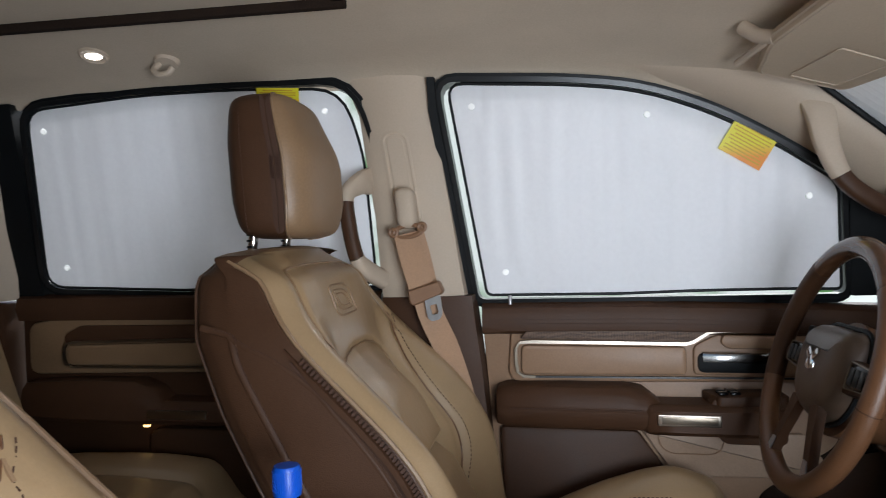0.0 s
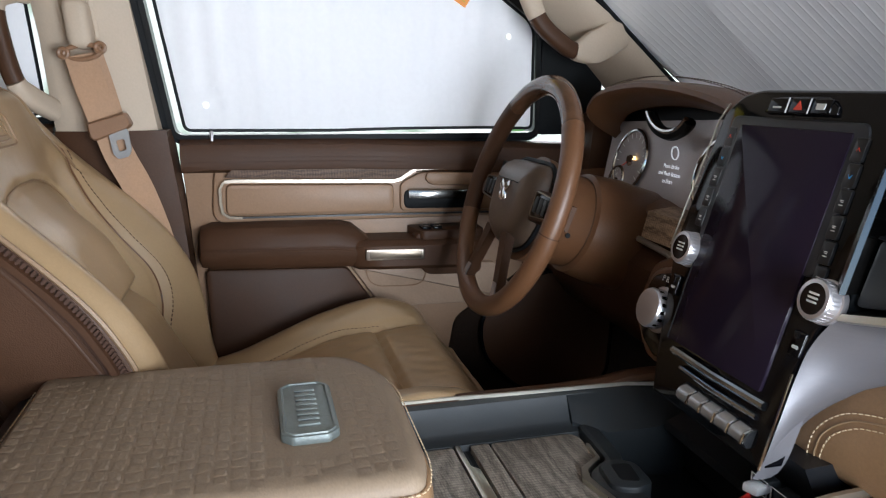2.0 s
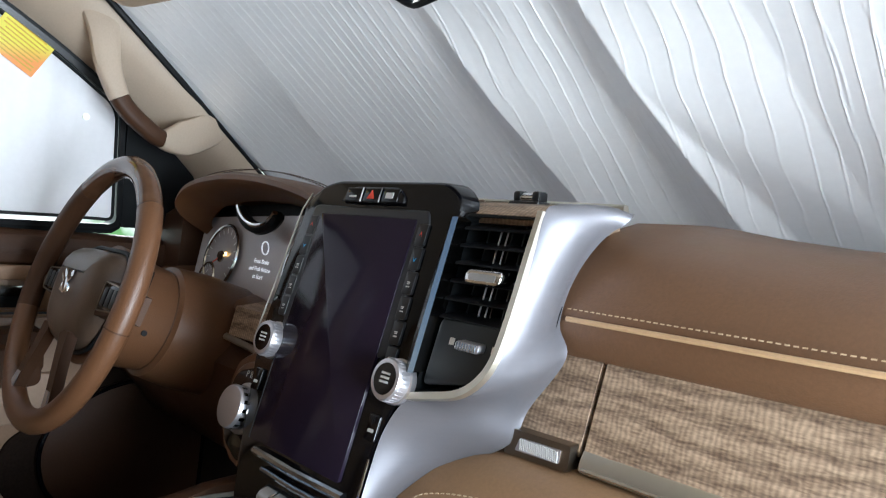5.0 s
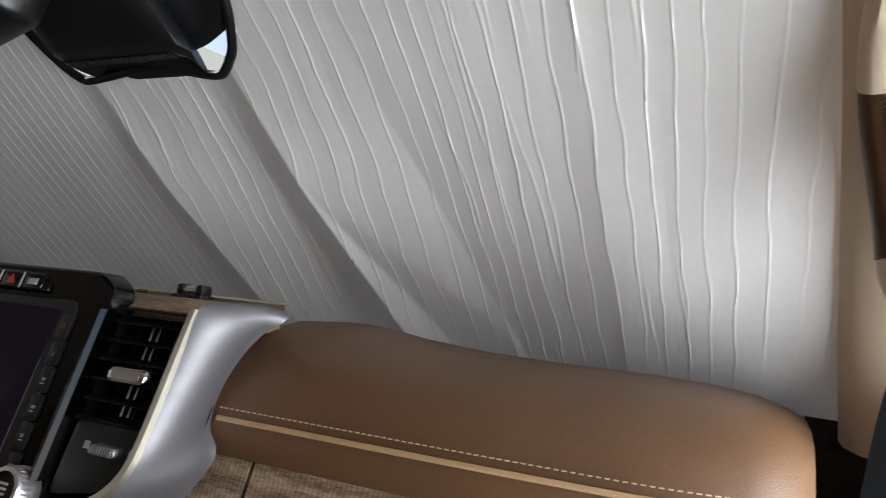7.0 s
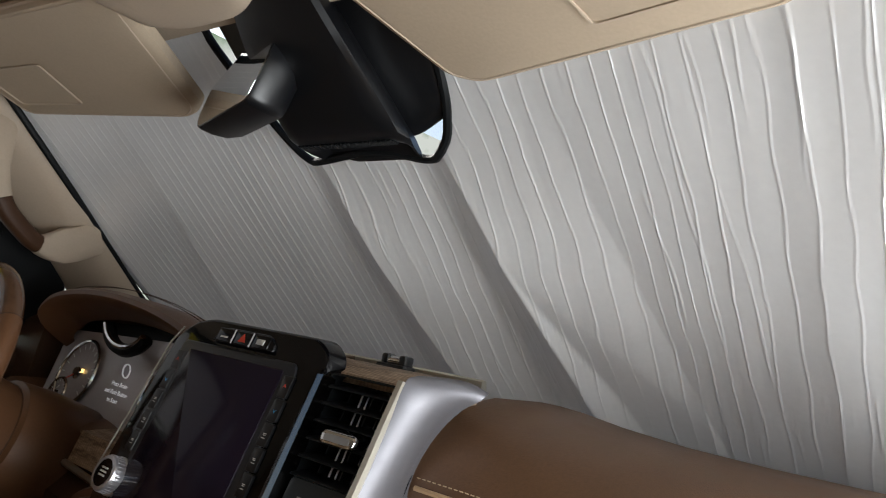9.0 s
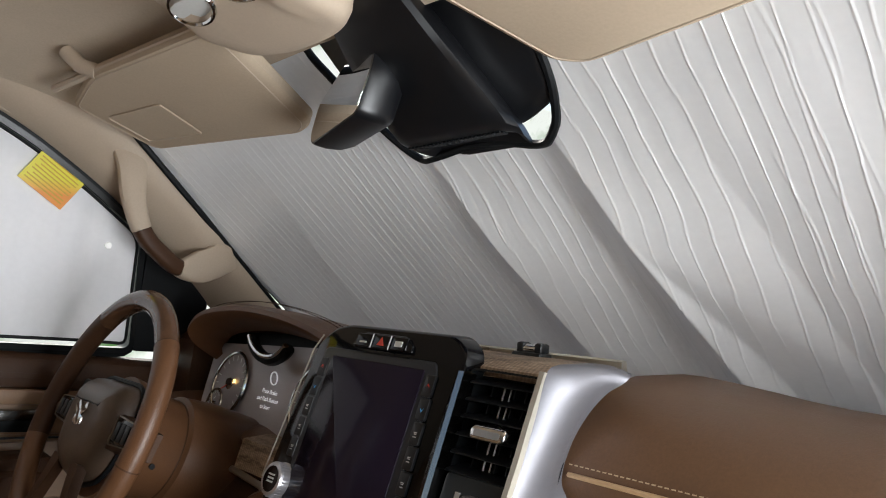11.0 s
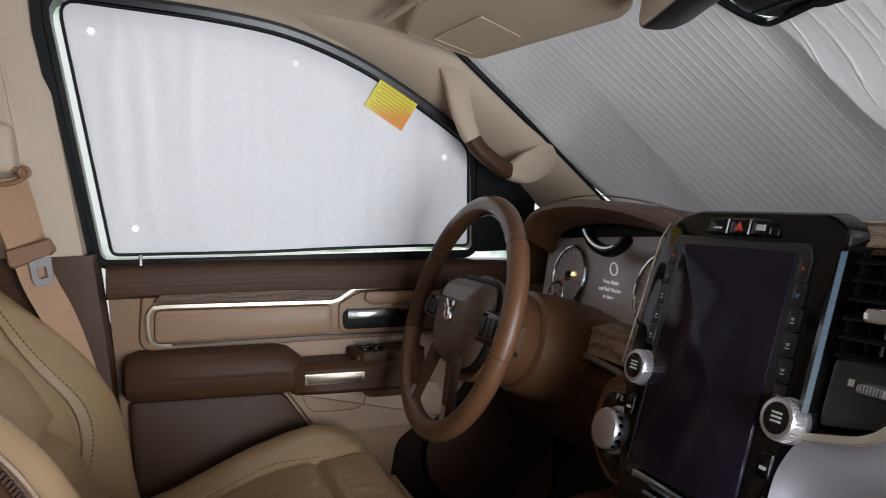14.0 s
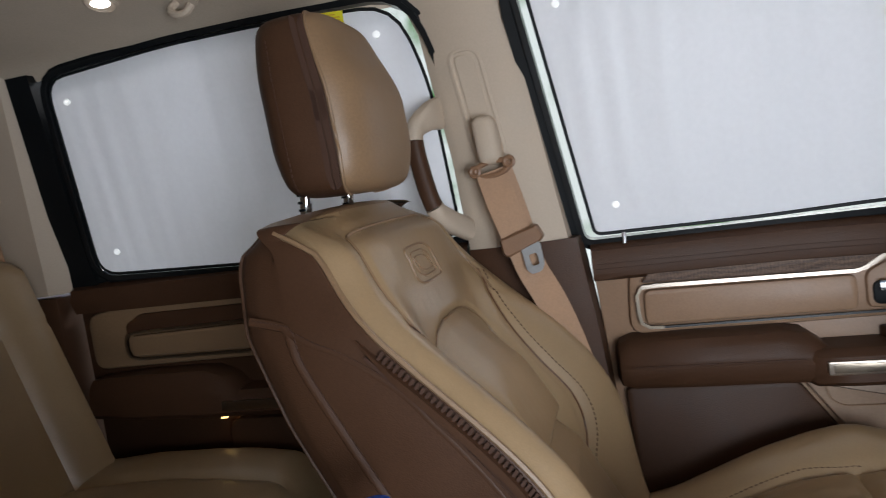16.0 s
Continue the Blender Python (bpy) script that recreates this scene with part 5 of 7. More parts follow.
    mid = [((a[0] + b[0]) / 2, (a[1] + b[1]) / 2, 0) for a, b in zip(*rows_)]
    part("seam", tube([pad_front(p.x, p.y) + Vector((0, 0.0006, 0)) for p in spline(mid, 8)], 0.0010, 5, up=(0, 1, 0)), TAN_DARK, t)
    # glove box and knee panel
    part("knee_panel", skin([[(x, y, z) for x, z in rounded([(0.12, 0.560), (0.236, 0.573), (0.327, 0.44), (0.365, 0.25), (0.12, 0.25)], 0.01)] for y in (0.95, 0.848)]), DASH_TAN, t, "camel vinyl side of the tunnel")
    part("glove_box", skin([[(x, y + (0.545 - z) * 0.25, z) for x, z in rounded([(0.240, 0.570), (0.735, 0.570), (0.735, 0.30), (0.382, 0.30), (0.335, 0.44)], 0.012)] for y in (0.95, 0.842)]), TAN_DARK, t, "camel vinyl glove box lid")
    part("glove_edge", tube([(0.2385, 0.838, 0.570), (0.2600, 0.845, 0.537), (0.3330, 0.868, 0.44), (0.380, 0.90, 0.30)], 0.0022, 6), DASH_TAN, t)
    rec = rounded([(0.286, 0.546), (0.388, 0.548), (0.398, 0.514), (0.300, 0.511)], 0.012, 5)
    part("latch_frame", skin([[(x, 0.842 + (0.545 - z) * 0.25 + dy, z) for x, z in p] for p, dy in ((rec, 0.01), (rec, -0.004), (offset(rec, -0.005), -0.006), (offset(rec, -0.009), 0.003))]), DASH_TAN, t, "moulded latch recess")
    part("latch", skin([[(x, 0.842 + (0.545 - z) * 0.25 + dy, z) for x, z in rounded([(0.302, 0.542), (0.382, 0.543), (0.388, 0.519), (0.308, 0.517)], 0.006)] for dy in (0.006, -0.002)]), DASH_TAN, t)
    part("latch_button", lathe([(0.0001, 0.006), (0.0075, 0.005), (0.009, 0.002), (0.009, 0)], 18, Matrix.Translation((0.346, 0.8445, 0.530)) @ Matrix.Rotation(radians(90), 4, "X")), CHROME, t, "chrome latch button")
    # silver centre frame, both arms
    low = ((0.238, 0.896), (0.2345, 0.86), (0.2325, 0.81), (0.2285, 0.770), (0.205, 0.738), (0.168, 0.728), (0.139, 0.720), (0.122, 0.69), (0.1185, 0.655), (0.1185, 0.61), (0.1175, 0.575), (0.112, 0.556))
    inner = spline([(0.237, 0.930, 0.902), (0.237, 0.895, 0.9065), (0.2375, 0.860, 0.9055), (0.238, 0.842, 0.9035)] + [pan(x, z, 0.003) for x, z in low], 6)
    outer = spline([(0.243, 0.932, 0.901), (0.264, 0.922, 0.9015), (0.274, 0.910, 0.8995), (0.271, 0.903, 0.892), (0.258, 0.895, 0.880), (0.244, 0.887, 0.858), (0.233, 0.880, 0.829), (0.226, 0.879, 0.796), (0.236, 0.879, 0.767), (0.207, 0.868, 0.716), (0.196, 0.858, 0.682), (0.150, 0.843, 0.652), (0.118, 0.826, 0.630), (0.088, 0.812, 0.602), (0.070, 0.803, 0.572), (0.076, 0.796, 0.545)], 6)
    rows, last = [], len(inner) - 1
    for k, (p, q) in enumerate(zip(inner, outer)):
        turn = smooth_step(0.12, 0.30, k / last)
        puff = Vector((0.25, -0.10, 0.95)).lerp(Vector((0.9, -0.4, -0.1)), turn) * (0.003 + 0.008 * turn) * min(1, (q - p).length / 0.02)
        row = [p + Vector((-0.002, 0.03 * turn, -0.012 * (1 - turn))), p + Vector((-0.001, 0.004 * turn, -0.002))]
        for f in (0.0, 0.08, 0.25, 0.45, 0.65, 0.85, 0.96):
            row.append(p.lerp(q, f) + puff * math.sin(math.pi * min(1, f * 1.05)) ** 0.8)
        rows.append(row + [q, q + Vector((-0.03, 0.02, -0.006))])
    part("silver_frame", skin(rows), SILVER, t, "brushed silver centre frame")
    part("frame_line", sweep([Vector(pan(p.x, p.y, 0.003)) for p in spline([(a, b, 0) for a, b in ((0.2345, 0.897), (0.2325, 0.86), (0.2305, 0.81), (0.2265, 0.772), (0.2155, 0.751), (0.196, 0.737), (0.165, 0.729), (0.1395, 0.7235))], 8)], [(-0.0045, -0.003), (0.0035, -0.003), (0.0030, 0.0020), (-0.0035, 0.0028)], (0, -1, 0.3)), NICKEL, t, "warm nickel vent surround")
    part("frame_line", pan_line([(0.1185, 0.568), (0.1175, 0.60), (0.116, 0.662)], 0.0012, 5, d=0.006), CHROME, t)
    # driver's side of the centre stack
    armL = rounded([(-0.118, 0.90), (-0.135, 0.895), (-0.150, 0.72), (-0.215, 0.690), (-0.225, 0.62), (-0.165, 0.575), (-0.08, 0.572)], 0.012)
    part("left_surround", skin([[pan(x, z, d) for x, z in p] for p, d in ((armL, -0.10), (armL, -0.038), (offset(armL, -0.004), -0.031))]), SADDLE, t, "brown moulded surround")
    part("left_line", pan_line([(-0.122, 0.905), (-0.133, 0.885), (-0.146, 0.73)], 0.0011, 6, d=0.0), NICKEL, t)
    # wood and metal strip in front of the driver
    part("driver_wood", skin([[(x, y, z) for y, z in ((0.90, 0.745), (0.855, 0.740), (0.845, 0.700), (0.90, 0.690))] for x in (-0.33, -0.14)]), WOOD, t, "grey-brown wood")
    part("driver_trim", tube([(-0.33, 0.842, 0.697), (-0.23, 0.834, 0.694), (-0.145, 0.80, 0.69)], 0.005, 8), NICKEL, t)
    part("driver_knee_pad", skin([[(x, y, z) for y, z in ((0.95, 0.70), (0.86, 0.695), (0.83, 0.66), (0.84, 0.58), (0.90, 0.50), (1.0, 0.45), (1.1, 0.45), (1.1, 0.70))] for x in (-0.74, -0.16)]), BROWN, t, "dark brown lower dash")
    part("driver_fascia", skin([[(x, y, z) for y, z in ((0.96, 0.90), (0.91, 0.86), (0.90, 0.70), (1.0, 0.68), (1.05, 0.88))] for x in (-0.74, -0.645)]), BROWN, t, "dark brown end of the dash")
    return t


dash = dashboard()


def instrument_hood():
    t = thing("instrument_cluster", (-0.40, 0.95, 0.75), "instrument cluster under a stitched brown leather hood", "instrument cluster")
    arch = spline([(-0.612, 0.790, 0), (-0.606, 0.845, 0), (-0.585, 0.893, 0), (-0.535, 0.921, 0), (-0.42, 0.934, 0), (-0.30, 0.930, 0), (-0.20, 0.915, 0), (-0.145, 0.895, 0), (-0.128, 0.87, 0)], 6)
    rows = []
    for k, (y, rise, shrink) in enumerate(((1.10, -0.035, 0.99), (1.0, -0.014, 1.0), (0.92, -0.003, 1.0), (0.875, 0.0, 1.0), (0.866, -0.004, 0.995), (0.864, -0.011, 0.985), (0.868, -0.017, 0.975), (0.89, -0.026, 0.97), (0.930, -0.040, 0.955))):
        rows.append([(-0.40 + (p.x + 0.40) * shrink, y + 0.11 * smooth(0.895, 0.81, p.y) * (p.x < -0.5) * (y < 1.0) + 0.03 * max(0, p.x + 0.22), p.y + rise) for p in arch])
    part("hood", skin(rows, closed=False), SADDLE, t, "brown leather hood")
    lip = [Vector((x, y - 0.0015, z + 0.004)) for x, y, z in rows[3]]
    part("stitching", stitches([p + Vector((0, 0.016, 0.002)) for p in lip[4:-3]], 0.005, 0.003, 0.0006), BROWN_THREAD, t)
    part("stitching", stitches([p + Vector((0, 0.026, 0.002)) for p in lip[4:-3]], 0.005, 0.003, 0.0006), BROWN_THREAD, t)
    # binnacle side and lower lip
    low = spline([(-0.625, 0.775, 0), (-0.595, 0.745, 0), (-0.52, 0.735, 0), (-0.46, 0.748, 0), (-0.38, 0.752, 0), (-0.30, 0.738, 0), (-0.24, 0.725, 0), (-0.185, 0.745, 0), (-0.155, 0.80, 0), (-0.132, 0.868, 0)], 6)
    rows = [[(p.x, 0.862 + dy, p.y + dz) for p in low] for dy, dz in ((0.10, -0.002), (0.03, -0.004), (0.008, -0.006), (0.0, -0.012), (0.004, -0.022), (0.02, -0.036), (0.06, -0.060))]
    part("lower_lip", skin(rows, closed=False), SADDLE, t, "brown moulded lower lip")
    face = rounded([(-0.615, 0.86), (-0.15, 0.885), (-0.165, 0.735), (-0.60, 0.73)], 0.03)
    part("back_plate", skin([[(x, 0.932 + (z - 0.8) * 0.25 + d, z) for x, z in offset(face, 0.02)] for d in (0.02, 0.004)]), BLACK, t)
    part("display", skin([[(x, 0.926 + (z - 0.8) * 0.25 + d, z) for x, z in face] for d in (0.008, 0.0)]), CLUSTER, t, "glossy instrument display, paled by painted glare")
    for cx, cz, r in ((-0.515, 0.797, 0.053), (-0.255, 0.797, 0.058), (-0.545, 0.760, 0.024)):
        yy = lambda z: 0.9235 + (z - 0.8) * 0.25
        g = part("gauge", lathe([(0.0001, 0.0), (r, 0.0), (r, 0.002)], 40, Matrix.Translation((cx, yy(cz), cz)) @ Matrix.Rotation(radians(90 - 14), 4, "X")), GAUGE, t, "round gauge, paled by painted glare")
        part("gauge_ring", tube([(cx + r * math.cos(a), yy(cz + r * math.sin(a)) - 0.003, cz + r * math.sin(a)) for a in np.linspace(0, 2 * math.pi, 41)[:-1]], 0.0028, 6, True, (0, 1, 0)), CHROME, g, "chrome gauge ring")
        ticks = bmesh.new()
        for i in range(15):
            a = radians(220 - i * 260 / 14)
            bmesh.ops.create_cube(ticks, size=1, matrix=Matrix.Translation((cx + 0.82 * r * math.cos(a), yy(cz + 0.82 * r * math.sin(a)) - 0.003, cz + 0.82 * r * math.sin(a))) @ Matrix.Rotation(-a, 4, "Y") @ Matrix.Diagonal((r * 0.16, 0.0006, 0.0014, 1)))
        part("dial_marks", ticks, PALE, g)
        a = radians(205)
        part("needle", tube([(cx, yy(cz) - 0.0045, cz), (cx + 0.7 * r * math.cos(a), yy(cz) - 0.0045, cz + 0.7 * r * math.sin(a))], 0.0012, 5), RED, g)
        part("needle_hub", lathe([(0.0001, 0.004), (r * 0.18, 0.003), (r * 0.2, 0)], 16, Matrix.Translation((cx, yy(cz) - 0.002, cz)) @ Matrix.Rotation(radians(90), 4, "X")), CHROME, g)
    arc = [(-0.368 + 0.062 * math.cos(a), 0.899, 0.900 + 0.044 * math.sin(a)) for a in np.linspace(radians(200), radians(330), 20)]
    part("trim_arc", tube(arc, 0.0045, 8), CHROME, t, "bright chrome arc")
    part("arc_shell", tube([(x, y + 0.006, z - 0.004) for x, y, z in arc], 0.010, 8), BLACK, t)
    m = Matrix.Translation((-0.374, 0.919, 0.800)) @ Matrix.Rotation(radians(76), 4, "X")
    for i, line in enumerate(("Press Brake", "and Push Button", "to Start")):
        lettering(line, 0.0095, m @ Matrix.Translation((0, -0.012 * i, 0.003)), SCREEN_WHITE, t, "message")
    part("message_icon", tube([(-0.374 + 0.010 * math.cos(a), 0.921, 0.822 + 0.010 * math.sin(a)) for a in np.linspace(0, 2 * math.pi, 21)[:-1]], 0.0011, 5, True, (0, 1, 0)), SCREEN_WHITE, t)
    part("warning_light", box(-0.500, -0.494, 0.9185, 0.9195, 0.800, 0.806), AMBER, t, "small amber warning light")
    return t


instrument_hood()


def centre_screen():
    t = thing("infotainment_screen", (0, 0.84, 0.57), "tall gloss black touchscreen unit with silver knobs", "touchscreen")
    body = rounded([(-0.072, 0.921), (0.113, 0.921), (0.138, 0.904), (0.137, 0.745), (0.116, 0.668), (0.116, 0.566), (-0.080, 0.566), (-0.096, 0.605), (-0.133, 0.735), (-0.122, 0.895), (-0.098, 0.915)], [0.012, 0.014, 0.012, 0.02, 0.02, 0.004, 0.004, 0.01, 0.02, 0.01, 0.01])
    part("body", pan_plate(body, -0.022, 0.004, 0.004), GLOSS, t, "gloss black fascia")
    top = rounded([(-0.100, 0.892), (0.098, 0.892), (0.104, 0.880), (0.098, 0.748), (-0.088, 0.748), (-0.100, 0.82)], 0.008)
    part("inner_frame", pan_plate(top, 0.0, 0.0065, 0.002), FRAME_GREY, t, "satin dark grey frame")
    part("display", pan_plate(rounded(rect(-0.080, 0.086, 0.632, 0.883), 0.003), 0.0, 0.0078, 0.001), SCREEN_GLASS, t, "switched-off glossy touchscreen")
    part("edge_line", pan_line([(-0.0805, 0.76), (-0.0805, 0.632)], 0.0006, 4, d=0.0075), CHARCOAL, t)
    hz = part("button_bar", pan_plate(rounded([(-0.050, 0.897), (0.058, 0.897), (0.056, 0.906), (0.040, 0.9145), (-0.030, 0.9145), (-0.044, 0.908)], 0.003), 0.0, 0.008, 0.002), GLOSS, t, "row of hard keys")
    for x0, x1 in ((-0.042, -0.014), (-0.010, 0.018), (0.022, 0.048)):
        part("key", pan_plate(rounded(rect(x0, x1, 0.8985, 0.9130), 0.002), 0.006, 0.0092, 0.001), GLOSS, hz)
    for x in (-0.012, 0.020):
        part("key_divider", pan_plate(rect(x - 0.0012, x + 0.0012, 0.898, 0.9135), 0.006, 0.0102), CHROME, hz)
    part("hazard_triangle", pan_plate([(-0.002, 0.9015), (0.010, 0.9015), (0.004, 0.9105)], 0.009, 0.0102), RED, hz, "red hazard triangle")
    part("key_mark", pan_plate(rect(-0.034, -0.022, 0.9025, 0.9045), 0.009, 0.0102), PALE, hz)
    part("key_mark", pan_plate(rect(0.029, 0.041, 0.9025, 0.9085), 0.009, 0.0102), PALE, hz)
    for s, xs in ((-1, (-0.0925, -0.0935, -0.0945, -0.0955, -0.0965)), (1, (0.098, 0.0995, 0.101, 0.1025, 0.104, 0.1055))):
        for i, x in enumerate(xs):
            z = 0.868 - 0.0235 * i
            k = part("side_key", pan_plate(rounded(rect(x - 0.0072, x + 0.0072, z - 0.0110, z + 0.0110), 0.002), 0.0, 0.0074, 0.001), BLACK_SATIN, t, "dark climate key")
            mk = (RED, BLUE)[i] if i < 2 else PALE
            if i < 2:
                up = 1 if i == 0 else -1
                part("key_mark", pan_plate([(x - 0.0025, z - 0.0012 * up), (x, z + 0.0012 * up), (x + 0.0025, z - 0.0012 * up), (x, z + 0.0028 * up)], 0.007, 0.0078), mk, k)
            else:
                for w, dz in ((0.0022, 0.0012), (0.0016, -0.0002), (0.0024, -0.0030)):
                    part("key_mark", pan_plate(rect(x - w, x + w, z + dz - 0.0004, z + dz + 0.0004), 0.007, 0.0078), PALE, k)
    # chrome blade beside the vent
    part("chrome_blade", skin([[pan(x, z, d) for x, d in ((0.1325 - w * 0.5, 0.002), (0.136 - w, 0.010), (0.140, 0.013), (0.1435, 0.009), (0.1435, -0.01))] for z, w in ((0.888, 0.000), (0.86, 0.001), (0.82, 0.003), (0.78, 0.0035), (0.752, 0.003), (0.745, 0.001))]), DARK_CHROME, t, "polished chrome blade")
    for x, z in ((-0.096, 0.733), (0.122, 0.731)):
        m = Matrix.Translation(pan(x, z, 0.0)) @ Matrix.Rotation(radians(90 - 16.7), 4, "X")
        k = part("knob", lathe([(0.0215, 0), (0.0215, 0.006), (0.0200, 0.007), (0.0195, 0.018), (0.0185, 0.020), (0.015, 0.0205), (0.015, 0.019)], 36, m), SATIN, t, "knurled silver knob")
        part("knob_face", lathe([(0.0001, 0.0202), (0.0148, 0.0202), (0.0148, 0.018)], 28, m), GLOSS, k, "black knob face")
        part("knob_mark", joined(*[moved(box(-0.006, 0.006, -0.001, 0.001, 0.020, 0.0207), m @ Matrix.Translation((0, 0.005 - 0.004 * i, 0))) for i in range(3)]), PALE, k)
        bm = bmesh.new()
        for i in range(30):
            a = 2 * math.pi * i / 30
            bmesh.ops.create_cube(bm, size=1, matrix=m @ Matrix.Rotation(a, 4, "Z") @ Matrix.Translation((0.0197, 0, 0.0125)) @ Matrix.Diagonal((0.0010, 0.0014, 0.010, 1)))
        tagged(part("knurling", bm, SATIN, k), kind="stuff")
    for x, z in ((-0.104, 0.69), (0.108, 0.688)):
        s = part("small_key", pan_plate(rounded(rect(x - 0.008, x + 0.008, z - 0.012, z + 0.012), 0.002), 0.0, 0.0065, 0.0015), GLOSS, t, "small black key")
        part("key_mark", pan_plate(rect(x - 0.004, x + 0.004, z - 0.004, z - 0.001), 0.006, 0.0068), PALE, s)
    # rails below the display
    for z, x0, x1, r in ((0.6225, -0.064, 0.098, 0.0045), (0.6095, -0.040, 0.093, 0.0032)):
        part("bright_rail", tube([pan(x0, z, 0.006), pan((x0 + x1) / 2, z - 0.0005, 0.008), pan(x1, z, 0.006)], r, 8), RAIL, t, "glossy metal rail")
    row = part("toggle_bar", skin([[pan(x, 0.590 + a, d) for a, d in ((-0.010, 0.0), (-0.010, 0.009), (-0.004, 0.014), (0.005, 0.012), (0.009, 0.004), (0.009, 0.0))] for x in (-0.024, 0.098)]), BLACK_SATIN, t, "black base of the toggle row")
    for i in range(5):
        x = -0.021 + 0.0238 * i
        part("toggle", skin([[pan(xx, 0.590 + a, d) for a, d in ((-0.008, 0.008), (-0.005, 0.0150), (0.001, 0.0165), (0.005, 0.0145), (0.008, 0.006), (0.0, 0.003))] for xx in (x, x + 0.0188)]), TOGGLE, row, "grey toggle switch")
        part("toggle_rib", skin([[pan(xx, 0.590 + a, d) for a, d in ((-0.009, 0.008), (-0.005, 0.0168), (0.005, 0.0158), (0.009, 0.006), (0.0, 0.003))] for xx in (x + 0.0203, x + 0.0224)]), CHROME, row)
    return t


centre_screen()


def air_vent():
    t = thing("air_vent", pan(0.185, 0.75), "black air vent with chrome tab in a silver frame", "air vent")
    wall = rounded([(0.143, 0.890), (0.231, 0.890), (0.230, 0.84), (0.2265, 0.768), (0.203, 0.739), (0.141, 0.727)], 0.006)
    part("housing", skin([[pan(x, z, d) for x, z in p] for p, d in ((offset(wall, 0.002), -0.002), (wall, -0.002), (offset(wall, -0.003), -0.05))], caps=False), BLACK, t, "black vent housing")
    part("vent_back", pan_plate(wall, -0.07, -0.05), BLACK, t)
    for i in range(6):
        z = 0.878 - 0.0165 * i
        part("slat", skin([[pan(x, z + a, d) for a, d in ((0, -0.002), (0.0018, -0.004), (0.004, -0.030), (0.002, -0.030), (-0.0012, -0.004))] for x in (0.1445, 0.2285)]), BLACK_SATIN, t, "black horizontal slat")
    for i in range(5):
        x = 0.158 + 0.0145 * i
        part("vane", skin([[pan(xx, z, d) for z, d in ((0.886, -0.022), (0.886, -0.045), (0.795, -0.045), (0.795, -0.022))] for xx in (x, x + 0.0018)]), CHARCOAL, t)
    for dx in (-0.004, 0.004):
        part("vane_rib", tube([pan(0.184 + dx, 0.880, -0.016), pan(0.184 + dx, 0.800, -0.016)], 0.0009, 6), SATIN, t, "thin silver control rod")
    tab = part("vent_tab", pan_plate(rounded(rect(0.1735, 0.2165, 0.8300, 0.8430), 0.006, 6), -0.006, 0.011, 0.003), CHROME, t, "chrome vent tab")
    part("tab_inlay", pan_plate(rounded(rect(0.1790, 0.2110, 0.8335, 0.8395), 0.003, 4), 0.008, 0.0114), TOGGLE, tab, "grey inlay")
    low = rounded([(0.1455, 0.796), (0.222, 0.798), (0.225, 0.775), (0.205, 0.744), (0.144, 0.733)], 0.008)
    p = part("lower_panel", pan_plate(low, -0.05, -0.004, 0.004), CHARCOAL, t, "charcoal panel with a slider")
    slider = part("slider", pan_plate(rounded(rect(0.1795, 0.2085, 0.7720, 0.7800), 0.003, 4), -0.006, 0.005, 0.002), SATIN, p, "silver slider")
    for k in range(8):
        part("slider_rib", pan_plate(rect(0.1820 + 0.0031 * k, 0.1833 + 0.0031 * k, 0.7730, 0.7790), 0.003, 0.0056), RAIL, slider)
    for x in (0.168, 0.219):
        part("slider_mark", pan_plate(rect(x - 0.003, x + 0.003, 0.7735, 0.7795), -0.005, -0.0034), PALE, p)
    return t


air_vent()


def shifter():
    t = thing("rotary_shifter", pan(-0.145, 0.645), "silver rotary gear selector in a black pod", "gear selector")
    pod = rounded([(-0.182, 0.682), (-0.118, 0.700), (-0.100, 0.672), (-0.094, 0.612), (-0.118, 0.588), (-0.165, 0.606), (-0.186, 0.640)], 0.014)
    part("rim", pan_plate(offset(pod, 0.008), -0.06, -0.016, 0.005), SADDLE, t, "brown leather rim")
    part("pod", pan_plate(pod, -0.04, -0.013, 0.003), GLOSS, t, "gloss black pod")
    m = Matrix.Translation(pan(-0.137, 0.646, -0.016)) @ Matrix.Rotation(radians(90 - 16.7), 4, "X")
    d = part("dial", lathe([(0.030, 0), (0.030, 0.006), (0.026, 0.008), (0.0255, 0.022), (0.024, 0.025), (0.018, 0.026), (0.0001, 0.025)], 40, m), SATIN, t, "silver dial")
    bm = bmesh.new()
    for i in range(16):
        a = 2 * math.pi * i / 16
        bmesh.ops.create_cube(bm, size=1, matrix=m @ Matrix.Rotation(a, 4, "Z") @ Matrix.Translation((0.0250, 0, 0.015)) @ Matrix.Diagonal((0.0014, 0.0045, 0.012, 1)))
    part("dial_ribs", bm, CHROME, d)
    lettering("P R N D", 0.011, Matrix.Translation(pan(-0.137, 0.684, -0.0122)) @ PAN_FACE, PALE, t)
    return t


shifter()


